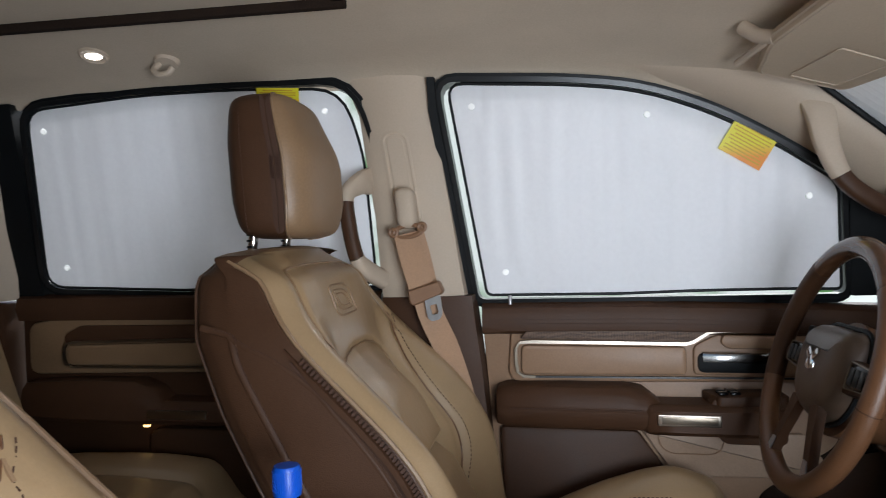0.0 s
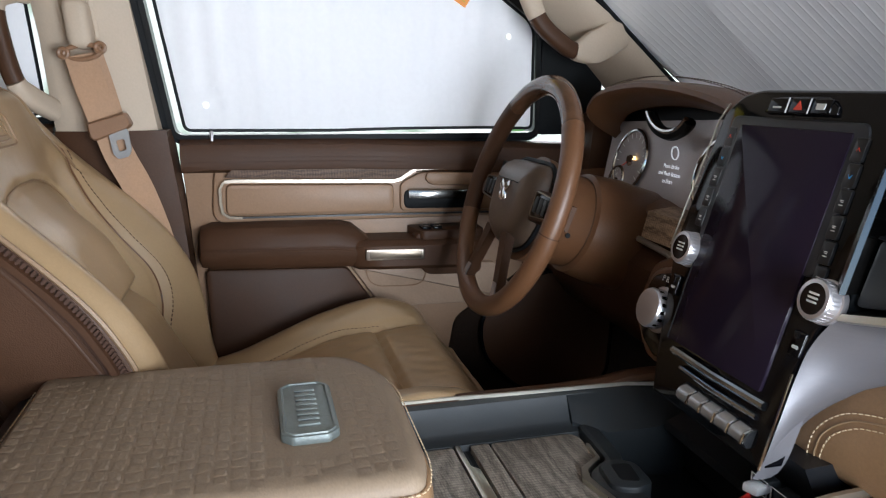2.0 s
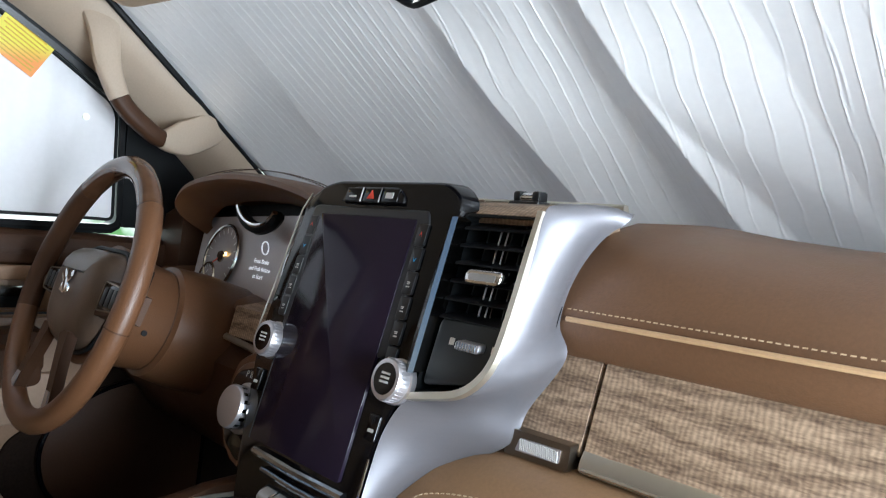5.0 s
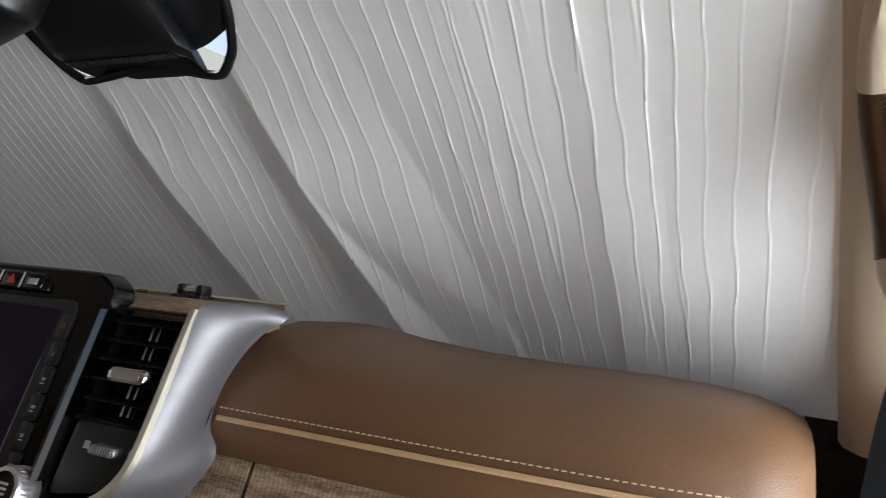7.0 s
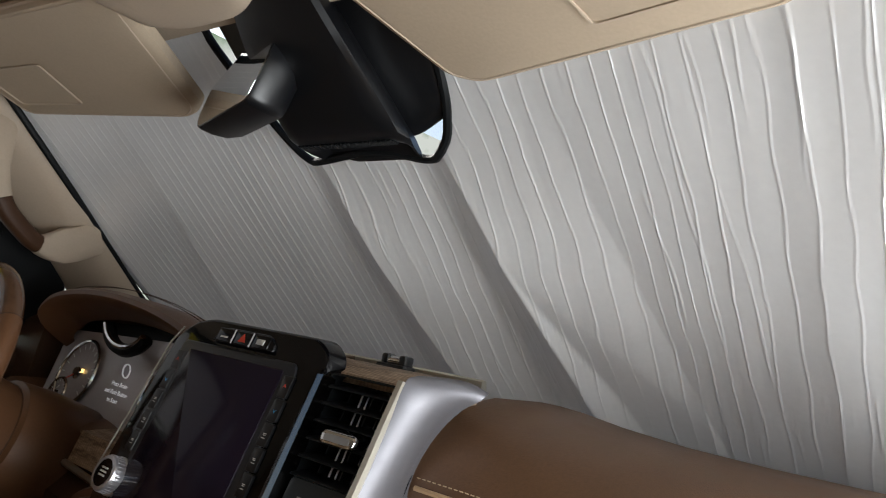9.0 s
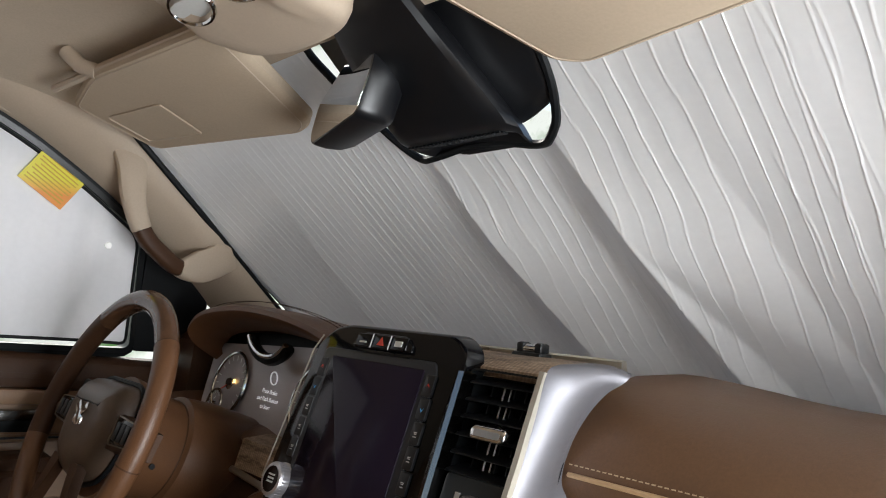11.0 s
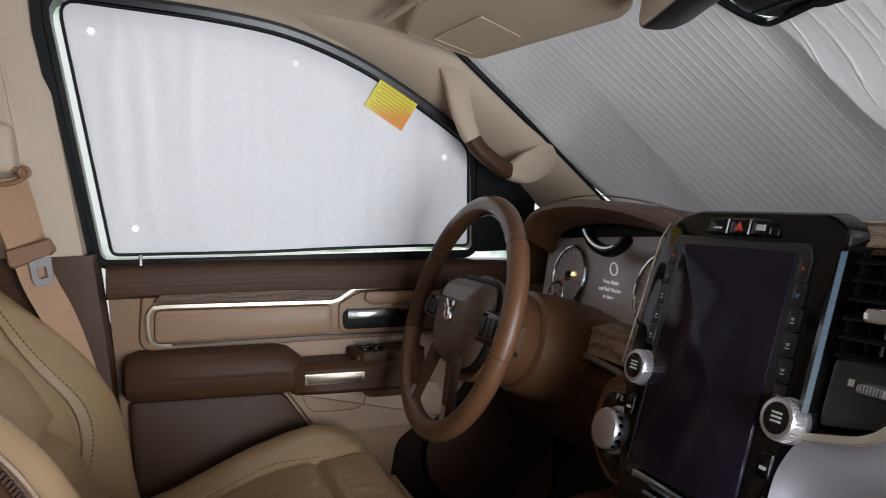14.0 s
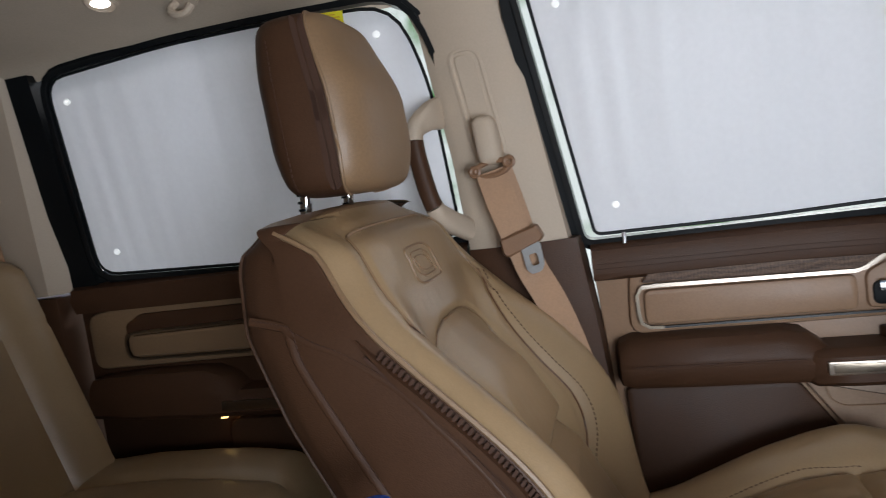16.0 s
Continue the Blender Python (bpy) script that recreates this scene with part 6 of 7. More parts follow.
# ---- steering wheel ----
def steering_wheel():
    c = Vector((-0.42, 0.668, 0.757))
    t = thing("steering_wheel", c, "brown leather steering wheel with wood-toned grip", "steering wheel")
    M = Matrix.Translation(c) @ Matrix.Rotation(radians(-18.5), 4, "X")
    R = 0.1785

    def rim(a0, a1, rr, k=40):
        prof = [(0.0165 * rr * math.cos(q), 0.0150 * rr * math.sin(q)) for q in np.linspace(0, 2 * math.pi, 15)[:-1]]
        line = [(R * math.cos(a), 0, R * math.sin(a)) for a in np.linspace(radians(a0), radians(a1), k)]
        return moved(sweep(line, prof, (0, 1, 0)), M)

    part("rim_lower", rim(196, 350, 1.0), SADDLE, t, "saddle brown leather rim")
    part("rim_grip", rim(128, 196, 1.03), BROWN, t, "dark perforated leather grip")
    part("rim_grip", rim(-10, 42, 1.03), SADDLE, t, "saddle leather grip")
    part("rim_top", rim(42, 128, 1.0), RIM_WOOD, t, "glossy dark wood rim section")
    for a in (42, 128, 196, -10):
        part("rim_seam", rim(a - 0.3, a + 0.3, 1.035, 3), BROWN, t)
    # hub
    HUB_Y = 0.030
    hub = rounded([(-0.074, 0.060), (0.074, 0.060), (0.086, 0.0), (0.062, -0.064), (0.0, -0.084), (-0.062, -0.064), (-0.086, 0.0)], 0.03, 6)
    rings = [[(x, y + HUB_Y, z) for x, z in offset(hub, d)] for y, d in ((0.03, -0.004), (-0.010, 0.0), (-0.026, -0.004), (-0.036, -0.012), (-0.043, -0.024), (-0.046, -0.040))]
    part("airbag_cover", moved(skin(rings), M), HUB, t, "grey-brown leather airbag cover")
    part("hub_ring", moved(tube([(x, HUB_Y - 0.006, z) for x, z in offset(hub, 0.003)], 0.0035, 6, True, (0, 1, 0)), M), BLACK, t)
    emblem = part("emblem", moved(joined(moved(box(-0.010, 0.010, -0.0035, 0.0, -0.006, 0.007, 0.003), Matrix.Translation((-0.011, -0.046, 0.012)) @ Matrix.Rotation(radians(35), 4, 'Y')), moved(box(-0.010, 0.010, -0.0035, 0.0, -0.006, 0.007, 0.003), Matrix.Translation((0.011, -0.046, 0.012)) @ Matrix.Rotation(radians(-35), 4, 'Y')), box(-0.008, 0.008, -0.0495, -0.044, -0.012, 0.010, 0.003), box(-0.015, -0.009, -0.0485, -0.044, -0.010, 0.002, 0.002), box(0.009, 0.015, -0.0485, -0.044, -0.010, 0.002, 0.002)), M @ Matrix.Translation((0, HUB_Y, 0.0))), CHROME, t, "plain chrome emblem")
    for s in (-1, 1):
        sp = moved(skin([[(s * x, y, z) for y, z in ((0.012, 0.026 - k), (-0.008, 0.024 - k), (-0.014, 0.0), (-0.010, -0.026 + k), (0.010, -0.030 + k))] for x, k in ((0.06, 0.0), (0.10, 0.004), (0.14, 0.008), (0.172, 0.010))]), M @ Matrix.Translation((0, 0.016, 0)))
        spoke = part("spoke", sp, BROWN, t, "brown spoke")
        part("key_pad", moved(box(min(s * 0.088, s * 0.142), max(s * 0.088, s * 0.142), -0.0165, -0.008, -0.016, 0.018, 0.004), M @ Matrix.Translation((0, 0.016, 0))), GLOSS, spoke, "gloss black control pad")
        part("key_pad_ring", moved(tube([(s * x, -0.0155, z) for x, z in rounded([(0.086, -0.018), (0.144, -0.014), (0.144, 0.017), (0.086, 0.020)], 0.006)], 0.0011, 5, True, (0, 1, 0)), M @ Matrix.Translation((0, 0.016, 0))), PEWTER, spoke)
        for i in range(3):
            part("key", moved(box(min(s * (0.094 + 0.016 * i), s * (0.106 + 0.016 * i)), max(s * (0.094 + 0.016 * i), s * (0.106 + 0.016 * i)), -0.0180, -0.015, -0.011, 0.013, 0.002), M @ Matrix.Translation((0, 0.016, 0))), CHARCOAL, spoke)
        leg = moved(skin([[(s * x, y, z) for x, y in ((xc - w, 0.006), (xc - w, -0.008), (xc + w, -0.008), (xc + w, 0.006))] for z, xc, w in ((-0.055, 0.036, 0.014), (-0.09, 0.048, 0.011), (-0.13, 0.066, 0.010), (-0.166, 0.080, 0.013))]), M)
        lower = part("lower_spoke", leg, BROWN, t, "brown lower spoke")
        part("spoke_inlay", moved(skin([[(s * x, -0.0095, z) for x in (xc - w, xc + w)] + [(s * x, -0.007, z) for x in (xc + w, xc - w)] for z, xc, w in ((-0.13, 0.066, 0.006), (-0.150, 0.074, 0.008), (-0.164, 0.080, 0.008))]), M), SATIN, lower, "satin metal inlay")
        part("paddle", moved(box(min(s * 0.10, s * 0.15), max(s * 0.10, s * 0.15), 0.020, 0.030, -0.01, 0.05, 0.004), M), BLACK, t)
    # column
    col = part("column_shroud", moved(lathe([(0.085, -0.004), (0.084, 0.010), (0.078, 0.03), (0.074, 0.075), (0.082, 0.080), (0.088, 0.13), (0.088, 0.22), (0.08, 0.26)], 40), M @ Matrix.Translation((0, 0.035, -0.012)) @ Matrix.Rotation(radians(-90), 4, "X")), SADDLE, t, "brown moulded column shroud")
    part("column_gap", moved(lathe([(0.0752, 0.074), (0.0752, 0.080)], 40), M @ Matrix.Translation((0, 0.035, -0.012)) @ Matrix.Rotation(radians(-90), 4, "X")), BROWN, col)
    part("stalk", moved(tube([(-0.07, 0.07, 0.01), (-0.16, 0.06, 0.03)], 0.008, 10), M), BLACK, t, "black column stalk")
    part("column_screw", moved(lathe([(0.0001, 0.002), (0.004, 0.002), (0.004, 0)], 10, Matrix.Translation((0.0765, 0.075, -0.03)) @ Matrix.Rotation(radians(90), 4, "Y")), M), BLACK, t)
    return t


steering_wheel()


# ---- centre console ----
def console():
    t = thing("centre_console", (0, 0.5, 0.12), "centre console with wood sliding covers and leather sides", "console")
    # right flank, leather over a moulded base
    def flank(s, x_top, x_low):
        rows = []
        for y, lift, k in ((0.05, 0, 0), (0.35, 0, 0), (0.60, 0.0, 0), (0.66, 0.0, 0.002), (0.72, 0.004, 0.006), (0.76, 0.012, 0.008), (0.80, 0.014, 0.010), (0.84, 0.012, 0.010), (0.90, -0.012, 0.010)):
            foot = [(s * x_low, y, 0.470), (s * (x_low - 0.004), y, 0.14), (s * 0.12, y, 0.14)] if s < 0 else [(s * x_low, y, 0.486), (s * 0.17, y, 0.480)]
            rows.append([(s * (x_top - k), y, 0.30 if s < 0 else 0.480), (s * (x_top - k), y, 0.531 + lift), (s * (x_top + 0.012 - k), y, 0.534 + lift), (s * (x_top + 0.024), y, 0.529 + lift * 0.8), (s * (x_low - 0.006), y, 0.512 + lift * 0.5), (s * x_low, y, 0.496 + lift * 0.2)] + foot)
        return skin(rows)

    part("side_right", flank(1, 0.160, 0.205), DASH_TAN, t, "camel leather console flank")
    part("side_left", flank(-1, 0.185, 0.20), BROWN, t, "brown console flank")
    seam = [(0.2055, 0.30, 0.488), (0.2055, 0.60, 0.488), (0.2055, 0.72, 0.488), (0.2055, 0.90, 0.488)]
    part("flank_seam", tube(seam, 0.0012, 5), TAN_DARK, t)
    for off in (0.0, 0.011):
        l = [(0.1845 + off, 0.08, 0.5305 - off * 0.75), (0.1845 + off, 0.55, 0.5305 - off * 0.75), (0.184 + off, 0.66, 0.5305 - off * 0.75), (0.182 + off, 0.72, 0.5345 - off * 0.7), (0.181 + off, 0.76, 0.5415 - off * 0.65), (0.181 + off, 0.80, 0.5430 - off * 0.65)]
        part("stitching", stitches(spline(l, 8), 0.0038, 0.0026, 0.00055), THREAD, t, "cream double stitching")
    trim = lambda s, x: spline([(s * x, 0.05, 0.533), (s * x, 0.45, 0.533), (s * x, 0.60, 0.533), (s * (x - 0.002), 0.66, 0.533), (s * (x - 0.006), 0.72, 0.537), (s * (x - 0.008), 0.755, 0.545), (s * (x - 0.010), 0.79, 0.548), (s * (x - 0.012), 0.83, 0.548)], 8)
    part("metal_strip", sweep(trim(1, 0.161), [(-0.0018, -0.004), (0.0030, -0.004), (0.0030, 0.0055), (-0.0018, 0.0060)]), NICKEL, t, "champagne metal edge strip")
    part("metal_strip", sweep([(-0.187, 0.05, 0.533), (-0.187, 0.5, 0.533), (-0.178, 0.75, 0.533), (-0.165, 0.80, 0.533)], [(-0.0014, -0.003), (0.0014, -0.003), (0.0014, 0.0020), (-0.0014, 0.0020)]), NICKEL, t, "satin silver edge strip")
    # side sheet with an open pocket
    pk = rounded([(0.60, 0.405), (0.640, 0.470), (0.678, 0.479), (0.79, 0.476), (0.812, 0.468), (0.838, 0.432), (0.826, 0.422), (0.75, 0.414), (0.68, 0.395)], 0.012, 4)
    sheet_ = bmesh.new()
    sheet_.faces.new([sheet_.verts.new((0.205, y, z)) for y, z in ((0.05, 0.14), (0.92, 0.14), (0.92, 0.4875), (0.05, 0.4875))])
    for (y0, z0), (y1, z1) in zip(pk, pk[1:] + pk[:1]):
        bmesh.ops.bisect_plane(sheet_, geom=sheet_.verts[:] + sheet_.edges[:] + sheet_.faces[:], plane_co=(0.205, y0, z0), plane_no=(0, z1 - z0, y0 - y1))

    def in_pocket(y, z):
        side_ = [(z - z0) * (y1 - y0) - (y - y0) * (z1 - z0) for (y0, z0), (y1, z1) in zip(pk, pk[1:] + pk[:1])]
        return all(v <= 1e-7 for v in side_) or all(v >= -1e-7 for v in side_)

    bmesh.ops.delete(sheet_, geom=[f for f in sheet_.faces if in_pocket(f.calc_center_median().y, f.calc_center_median().z)], context="FACES")
    part("side_panel", sheet_, DASH_TAN, t, "camel vinyl console side")
    part("side_pocket", skin([[(x, y, z) for y, z in p] for p, x in ((offset(pk, 0.003), 0.2052), (pk, 0.2060), (offset(pk, -0.003), 0.200), (offset(pk, -0.005), 0.135), (shrunk(pk, 0.5), 0.132), (shrunk(pk, 0.02), 0.132))], caps=False), DASH_TAN, t, "moulded open side pocket")
    # inner walls and bed
    part("bed", box(-0.185, 0.16, 0.05, 0.67, 0.40, 0.484), CHARCOAL, t, "charcoal tray bed")
    inner = skin([[(-0.183, y, 0.530), (-0.172, y, 0.528), (-0.158, y, 0.499), (-0.150, y, 0.494), (-0.138, y, 0.492), (-0.136, y, 0.48), (-0.183, y, 0.48)] for y in (0.05, 0.60, 0.655, 0.69)])
    part("inner_wall", inner, CHARCOAL, t, "charcoal inner wall")
    fan = skin([[(-0.183, y, 0.530), (-0.170, y, 0.527), (x, y, z), (x - 0.004, y, 0.43), (-0.183, y, 0.43)] for y, x, z in ((0.66, -0.150, 0.500), (0.70, -0.125, 0.492), (0.76, -0.110, 0.500), (0.80, -0.105, 0.515))])
    part("bin_side", fan, CHARCOAL, t, "charcoal sloping side of the bin")
    part("inner_wall", skin([[(0.158, y, 0.532), (0.150, y, 0.530), (0.112, y, 0.494), (0.100, y, 0.492), (0.098, y, 0.48), (0.158, y, 0.48)] for y in (0.05, 0.62, 0.66)]), CHARCOAL, t)
    part("inner_wall", skin([[(0.157, y, z), (0.150, y, z - 0.002), (0.128, y, 0.50), (0.120, y, 0.43), (0.157, y, 0.43)] for y, z in ((0.66, 0.532), (0.72, 0.536), (0.80, 0.546))]), CHARCOAL, t)
    # wooden covers
    part("wood_cover", prism(rounded([(-0.134, 0.20), (0.096, 0.20), (0.096, 0.495), (-0.134, 0.495)], 0.004), "z", 0.478, 0.4925, 0.0015), WOOD_TRAY, t, "weathered walnut sliding cover")
    part("cover_lip", prism(rounded([(-0.134, 0.4965), (0.096, 0.4965), (0.096, 0.5035), (0.02, 0.5035), (0.012, 0.512), (-0.075, 0.512), (-0.083, 0.5035), (-0.134, 0.5035)], 0.003), "z", 0.480, 0.4945, 0.001), NICKEL, t, "champagne metal lip")
    part("cover_gap", box(-0.134, 0.096, 0.5115, 0.5160, 0.478, 0.4845), BLACK, t)
    part("wood_cover", prism(rounded([(-0.134, 0.517), (0.096, 0.517), (0.096, 0.5405), (-0.134, 0.5405)], 0.002), "z", 0.478, 0.4925, 0.001), WOOD_TRAY, t, "weathered walnut strip")
    nose = rounded([(-0.134, 0.543), (0.096, 0.543), (0.096, 0.650), (0.052, 0.650), (0.034, 0.628), (-0.020, 0.616), (-0.040, 0.624), (-0.060, 0.652), (-0.118, 0.658), (-0.134, 0.650)], 0.006)
    part("wood_cover", prism(nose, "z", 0.478, 0.4925, 0.001), WOOD_TRAY, t, "weathered walnut cover with a notched edge")
    edge = [(0.096, 0.6515), (0.052, 0.6515), (0.034, 0.630), (-0.020, 0.6175), (-0.041, 0.6255), (-0.061, 0.6535), (-0.095, 0.6565)]
    part("cover_lip", sweep([(x, y, 0.4945) for x, y in edge], lambda q: [(-0.003, -0.006), (0.001 + 0.006 * math.exp(-((q - 0.5) / 0.22) ** 2), -0.006), (0.001 + 0.006 * math.exp(-((q - 0.5) / 0.22) ** 2), 0.003), (-0.003, 0.004)]), NICKEL, t, "champagne metal lip")
    # frame in front of the covers, with the finger catch
    fr = rounded([(0.104, 0.653), (0.056, 0.656), (0.036, 0.636), (-0.020, 0.624), (-0.036, 0.632), (-0.056, 0.660), (-0.140, 0.664), (-0.150, 0.672), (-0.130, 0.688), (-0.060, 0.684), (-0.020, 0.664), (0.03, 0.668), (0.055, 0.684), (0.106, 0.680)], 0.006)
    part("tray_frame", prism(fr, "z", 0.465, 0.498, 0.004), CHARCOAL, t, "charcoal tray frame")
    catch = part("catch", prism(rounded([(-0.038, 0.640), (0.012, 0.634), (0.024, 0.658), (0.016, 0.682), (-0.030, 0.684), (-0.044, 0.664)], 0.010), "z", 0.470, 0.505, 0.004), CHARCOAL, t, "charcoal finger catch")
    # raised black patch paints the shade of a hollow that isn't cut
    part("catch_hollow_shade", prism(rounded([(-0.030, 0.652), (0.004, 0.648), (0.012, 0.668), (-0.026, 0.674)], 0.006), "z", 0.495, 0.5056, 0.0), BLACK, catch)
    part("bin_floor", box(-0.125, 0.13, 0.66, 0.83, 0.40, 0.43), BLACK, t, "dark bottom of the bin")
    # sockets under the screen
    panel = part("socket_panel", skin([[(x, y, z) for y, z in ((0.86, 0.570), (0.775, 0.566), (0.795, 0.525), (0.80, 0.440), (0.86, 0.44))] for x in (-0.115, 0.125)]), BLACK_SATIN, t, "black socket panel")
    part("shelf", skin([[(x, y, z) for y, z in ((0.800, 0.522), (0.768, 0.510), (0.766, 0.500), (0.800, 0.500))] for x in (-0.105, 0.120)]), BLACK_SATIN, t)
    for x in (-0.055, -0.02, 0.01):
        part("socket_mark", box(x - 0.005, x + 0.005, 0.782, 0.7855, 0.545, 0.549), PALE, panel)
    for x in (0.075, 0.105):
        s = part("usb_socket", box(x - 0.010, x + 0.010, 0.767, 0.785, 0.5145, 0.530, 0.002), CHARCOAL, panel, "charging socket")
        part("socket_outline", tube([(x - 0.012, 0.7665, 0.531), (x + 0.012, 0.7665, 0.531), (x + 0.012, 0.7665, 0.514), (x - 0.012, 0.7665, 0.514)], 0.0008, 4, True, (0, 1, 0)), PALE, s)
    return t


console()


def armrest_lid():
    t = thing("armrest", (-0.015, 0.2, 0.53), "leather armrest lid with crocodile-grained top and metal badge", "armrest")
    plan = rounded([(-0.170, 0.04), (0.142, 0.04), (0.142, 0.400), (0.10, 0.412), (-0.09, 0.414), (-0.165, 0.375)], [0.02, 0.02, 0.018, 0.04, 0.05, 0.06], 6)
    prof = [(0.497, -0.008), (0.504, -0.003), (0.530, 0.0), (0.560, 0.003), (0.585, 0.003), (0.600, 0.001), (0.6045, -0.002)]
    part("base", skin([[(x, y, z) for x, y in offset(plan, d)] for z, d in prof]), DASH_TAN, t, "tan leather sides")
    prof = [(0.602, -0.003), (0.608, -0.003), (0.614, -0.007), (0.6175, -0.012)]
    flat_ = offset(plan, -0.012)
    part("top", skin([[(x, y, z) for x, y in offset(plan, d)] for z, d in prof] + [[(x, y, z) for x, y in shrunk(flat_, k)] for z, k in ((0.6195, 0.95), (0.6195, 0.85), (0.6195, 0.6), (0.6195, 0.2))]), CROC, t, "grey-brown crocodile-grained leather top")
    rnd = random.Random(5)
    scales, y = bmesh.new(), 0.052
    while y < 0.395:
        hgt = 0.0125 + 0.003 * rnd.random()
        x = -0.150 - 0.01 * rnd.random()
        while x < 0.128:
            w = 0.013 + 0.006 * rnd.random()
            q = [(x + 0.0007, y + 0.0007), (x + w - 0.0007, y + 0.0007 + 0.001 * rnd.random()), (x + w - 0.0007, y + hgt - 0.0007), (x + 0.0007, y + hgt - 0.0007 - 0.001 * rnd.random())]
            mx, my = x + w / 2, y + hgt / 2
            if -0.152 < x and x + w < 0.130 and my < 0.385 - max(0, (-mx - 0.075) * 0.62) and not (-0.072 < x + w and x < 0.078 and 0.285 < y + hgt and y < 0.343):
                low_, mid_, top_ = [[scales.verts.new((a, b, z)) for a, b in offset(q, d)] for z, d in ((0.6193, 0.0), (0.61960, -0.0006), (0.61968, -0.0030))]
                for r0, r1 in ((low_, mid_), (mid_, top_)):
                    for k in range(4):
                        scales.faces.new((r0[k], r0[(k + 1) % 4], r1[(k + 1) % 4], r1[k]))
                scales.faces.new(top_)
            x += w
        y += hgt
    bmesh.ops.recalc_face_normals(scales, faces=scales.faces[:])
    tagged(part("scale_relief", scales, CROC, t, "embossed rectangular scales"), kind="stuff")
    line = [(x, y, 0.6052) for x, y in offset(plan, 0.0012)]
    part("stitching", stitches(line + line[:1], 0.0038, 0.0026, 0.00055), THREAD, t, "cream stitching")
    part("hinge_block", box(-0.16, 0.13, 0.02, 0.06, 0.48, 0.60, 0.01), BLACK_SATIN, t)
    plate = rounded([(-0.058, 0.298), (-0.048, 0.288), (0.052, 0.288), (0.062, 0.298), (0.062, 0.330), (0.052, 0.340), (-0.048, 0.340), (-0.058, 0.330)], 0.003)
    b = part("badge", prism(plate, "z", 0.618, 0.6275, 0.002), BADGE, t, "cast grey metal badge")
    part("badge_rim", sweep([(x, y, 0.6276) for x, y in offset(plate, -0.004)], [(-0.0015, -0.001), (0.0015, -0.001), (0.001, 0.0014), (-0.001, 0.0014)], (0, 0, 1), True), BADGE, b)
    inner = rounded([(-0.044, 0.304), (0.050, 0.304), (0.050, 0.324), (-0.044, 0.324)], 0.004)
    for i in range(8):
        part("badge_bar", box(-0.041 + 0.0108 * i, -0.041 + 0.0108 * i + 0.0072, 0.304, 0.324, 0.627, 0.6292, 0.0008), BADGE, b)
    part("badge_recess", tube([(x, y, 0.617) for x, y in offset(plate, 0.004)], 0.003, 6, True), CROC, t)
    return t


armrest_lid()


def charging_cable():
    t = thing("charging_cable", (0.09, 0.74, 0.51), "red charging cable with a white plug in the socket", "cable")
    part("plug", moved(box(-0.009, 0.009, -0.024, 0.006, -0.005, 0.005, 0.003), Matrix.Translation((0.077, 0.770, 0.522)) @ Matrix.Rotation(radians(18), 4, "Z") @ Matrix.Rotation(radians(-8), 4, "X")), WHITE, t, "white plug")
    part("cord", tube(spline([(0.0845, 0.748, 0.519), (0.090, 0.728, 0.514), (0.098, 0.695, 0.497), (0.098, 0.672, 0.466), (0.082, 0.672, 0.435)], 10), 0.0028, 8), CABLE, t, "red rubber cord")
    return t


charging_cable()


def bottle():
    t = thing("water_bottle", (-0.06, -0.012, 0.50), "clear plastic water bottle with a blue cap", "bottle")
    m = Matrix.Translation((-0.055, -0.012, 0.498))
    part("body", lathe([(0.030, 0), (0.031, 0.01), (0.031, 0.10), (0.030, 0.12), (0.031, 0.135), (0.026, 0.158), (0.016, 0.176), (0.0135, 0.182), (0.0135, 0.19)], 28, m), BOTTLE, t, "clear plastic body").visible_shadow = False
    cap = part("cap", lathe([(0.0150, 0.186), (0.0155, 0.190), (0.0150, 0.2155), (0.0135, 0.2185), (0.0001, 0.219)], 28, m), CAPBLUE, t, "bright blue screw cap")
    bm = bmesh.new()
    for i in range(36):
        bmesh.ops.create_cube(bm, size=1, matrix=m @ Matrix.Rotation(2 * math.pi * i / 36, 4, "Z") @ Matrix.Translation((0.0153, 0, 0.203)) @ Matrix.Diagonal((0.001, 0.0012, 0.022, 1)))
    part("ribs", bm, CAPBLUE, cap)
    part("holder", box(-0.12, 0.02, -0.07, 0.04, 0.14, 0.506, 0.01), BLACK_SATIN, t, "dark rear cup holder")
    return t


bottle()

# ---- windscreen and its sunshade ----
CUT = rounded([(-0.084, 1.165), (-0.068, 1.146), (-0.046, 1.137), (-0.020, 1.139), (0.03, 1.145), (0.09, 1.145), (0.135, 1.138), (0.160, 1.136), (0.184, 1.150), (0.203, 1.176), (0.211, 1.202), (0.206, 1.228), (0.190, 1.255), (0.17, 1.275), (-0.10, 1.275), (-0.120, 1.250), (-0.108, 1.215)], 0.012, 3)


def windscreen():
    w = thing("windscreen", (0, 1.25, 0.9), "raked windscreen glass", "windscreen", kind="structure")
    part("pane", skin([[(x, glass_y(x, z) + 0.035, z) for z in np.linspace(0.82, 1.31, 8)] for x in np.linspace(-0.68, 0.80, 24)], closed=False), PANE, w, "clear windscreen glass").visible_shadow = False
    part("seal", joined(*[tube([(s * 0.652 + (0.11 if s > 0 else 0), glass_y(s * 0.652, z) + 0.012, z) for z in np.linspace(0.84, 1.28, 12)], 0.007, 6) for s in (-1, 1)]), BLACK, w, "black glass seal")
    return w


windscreen()


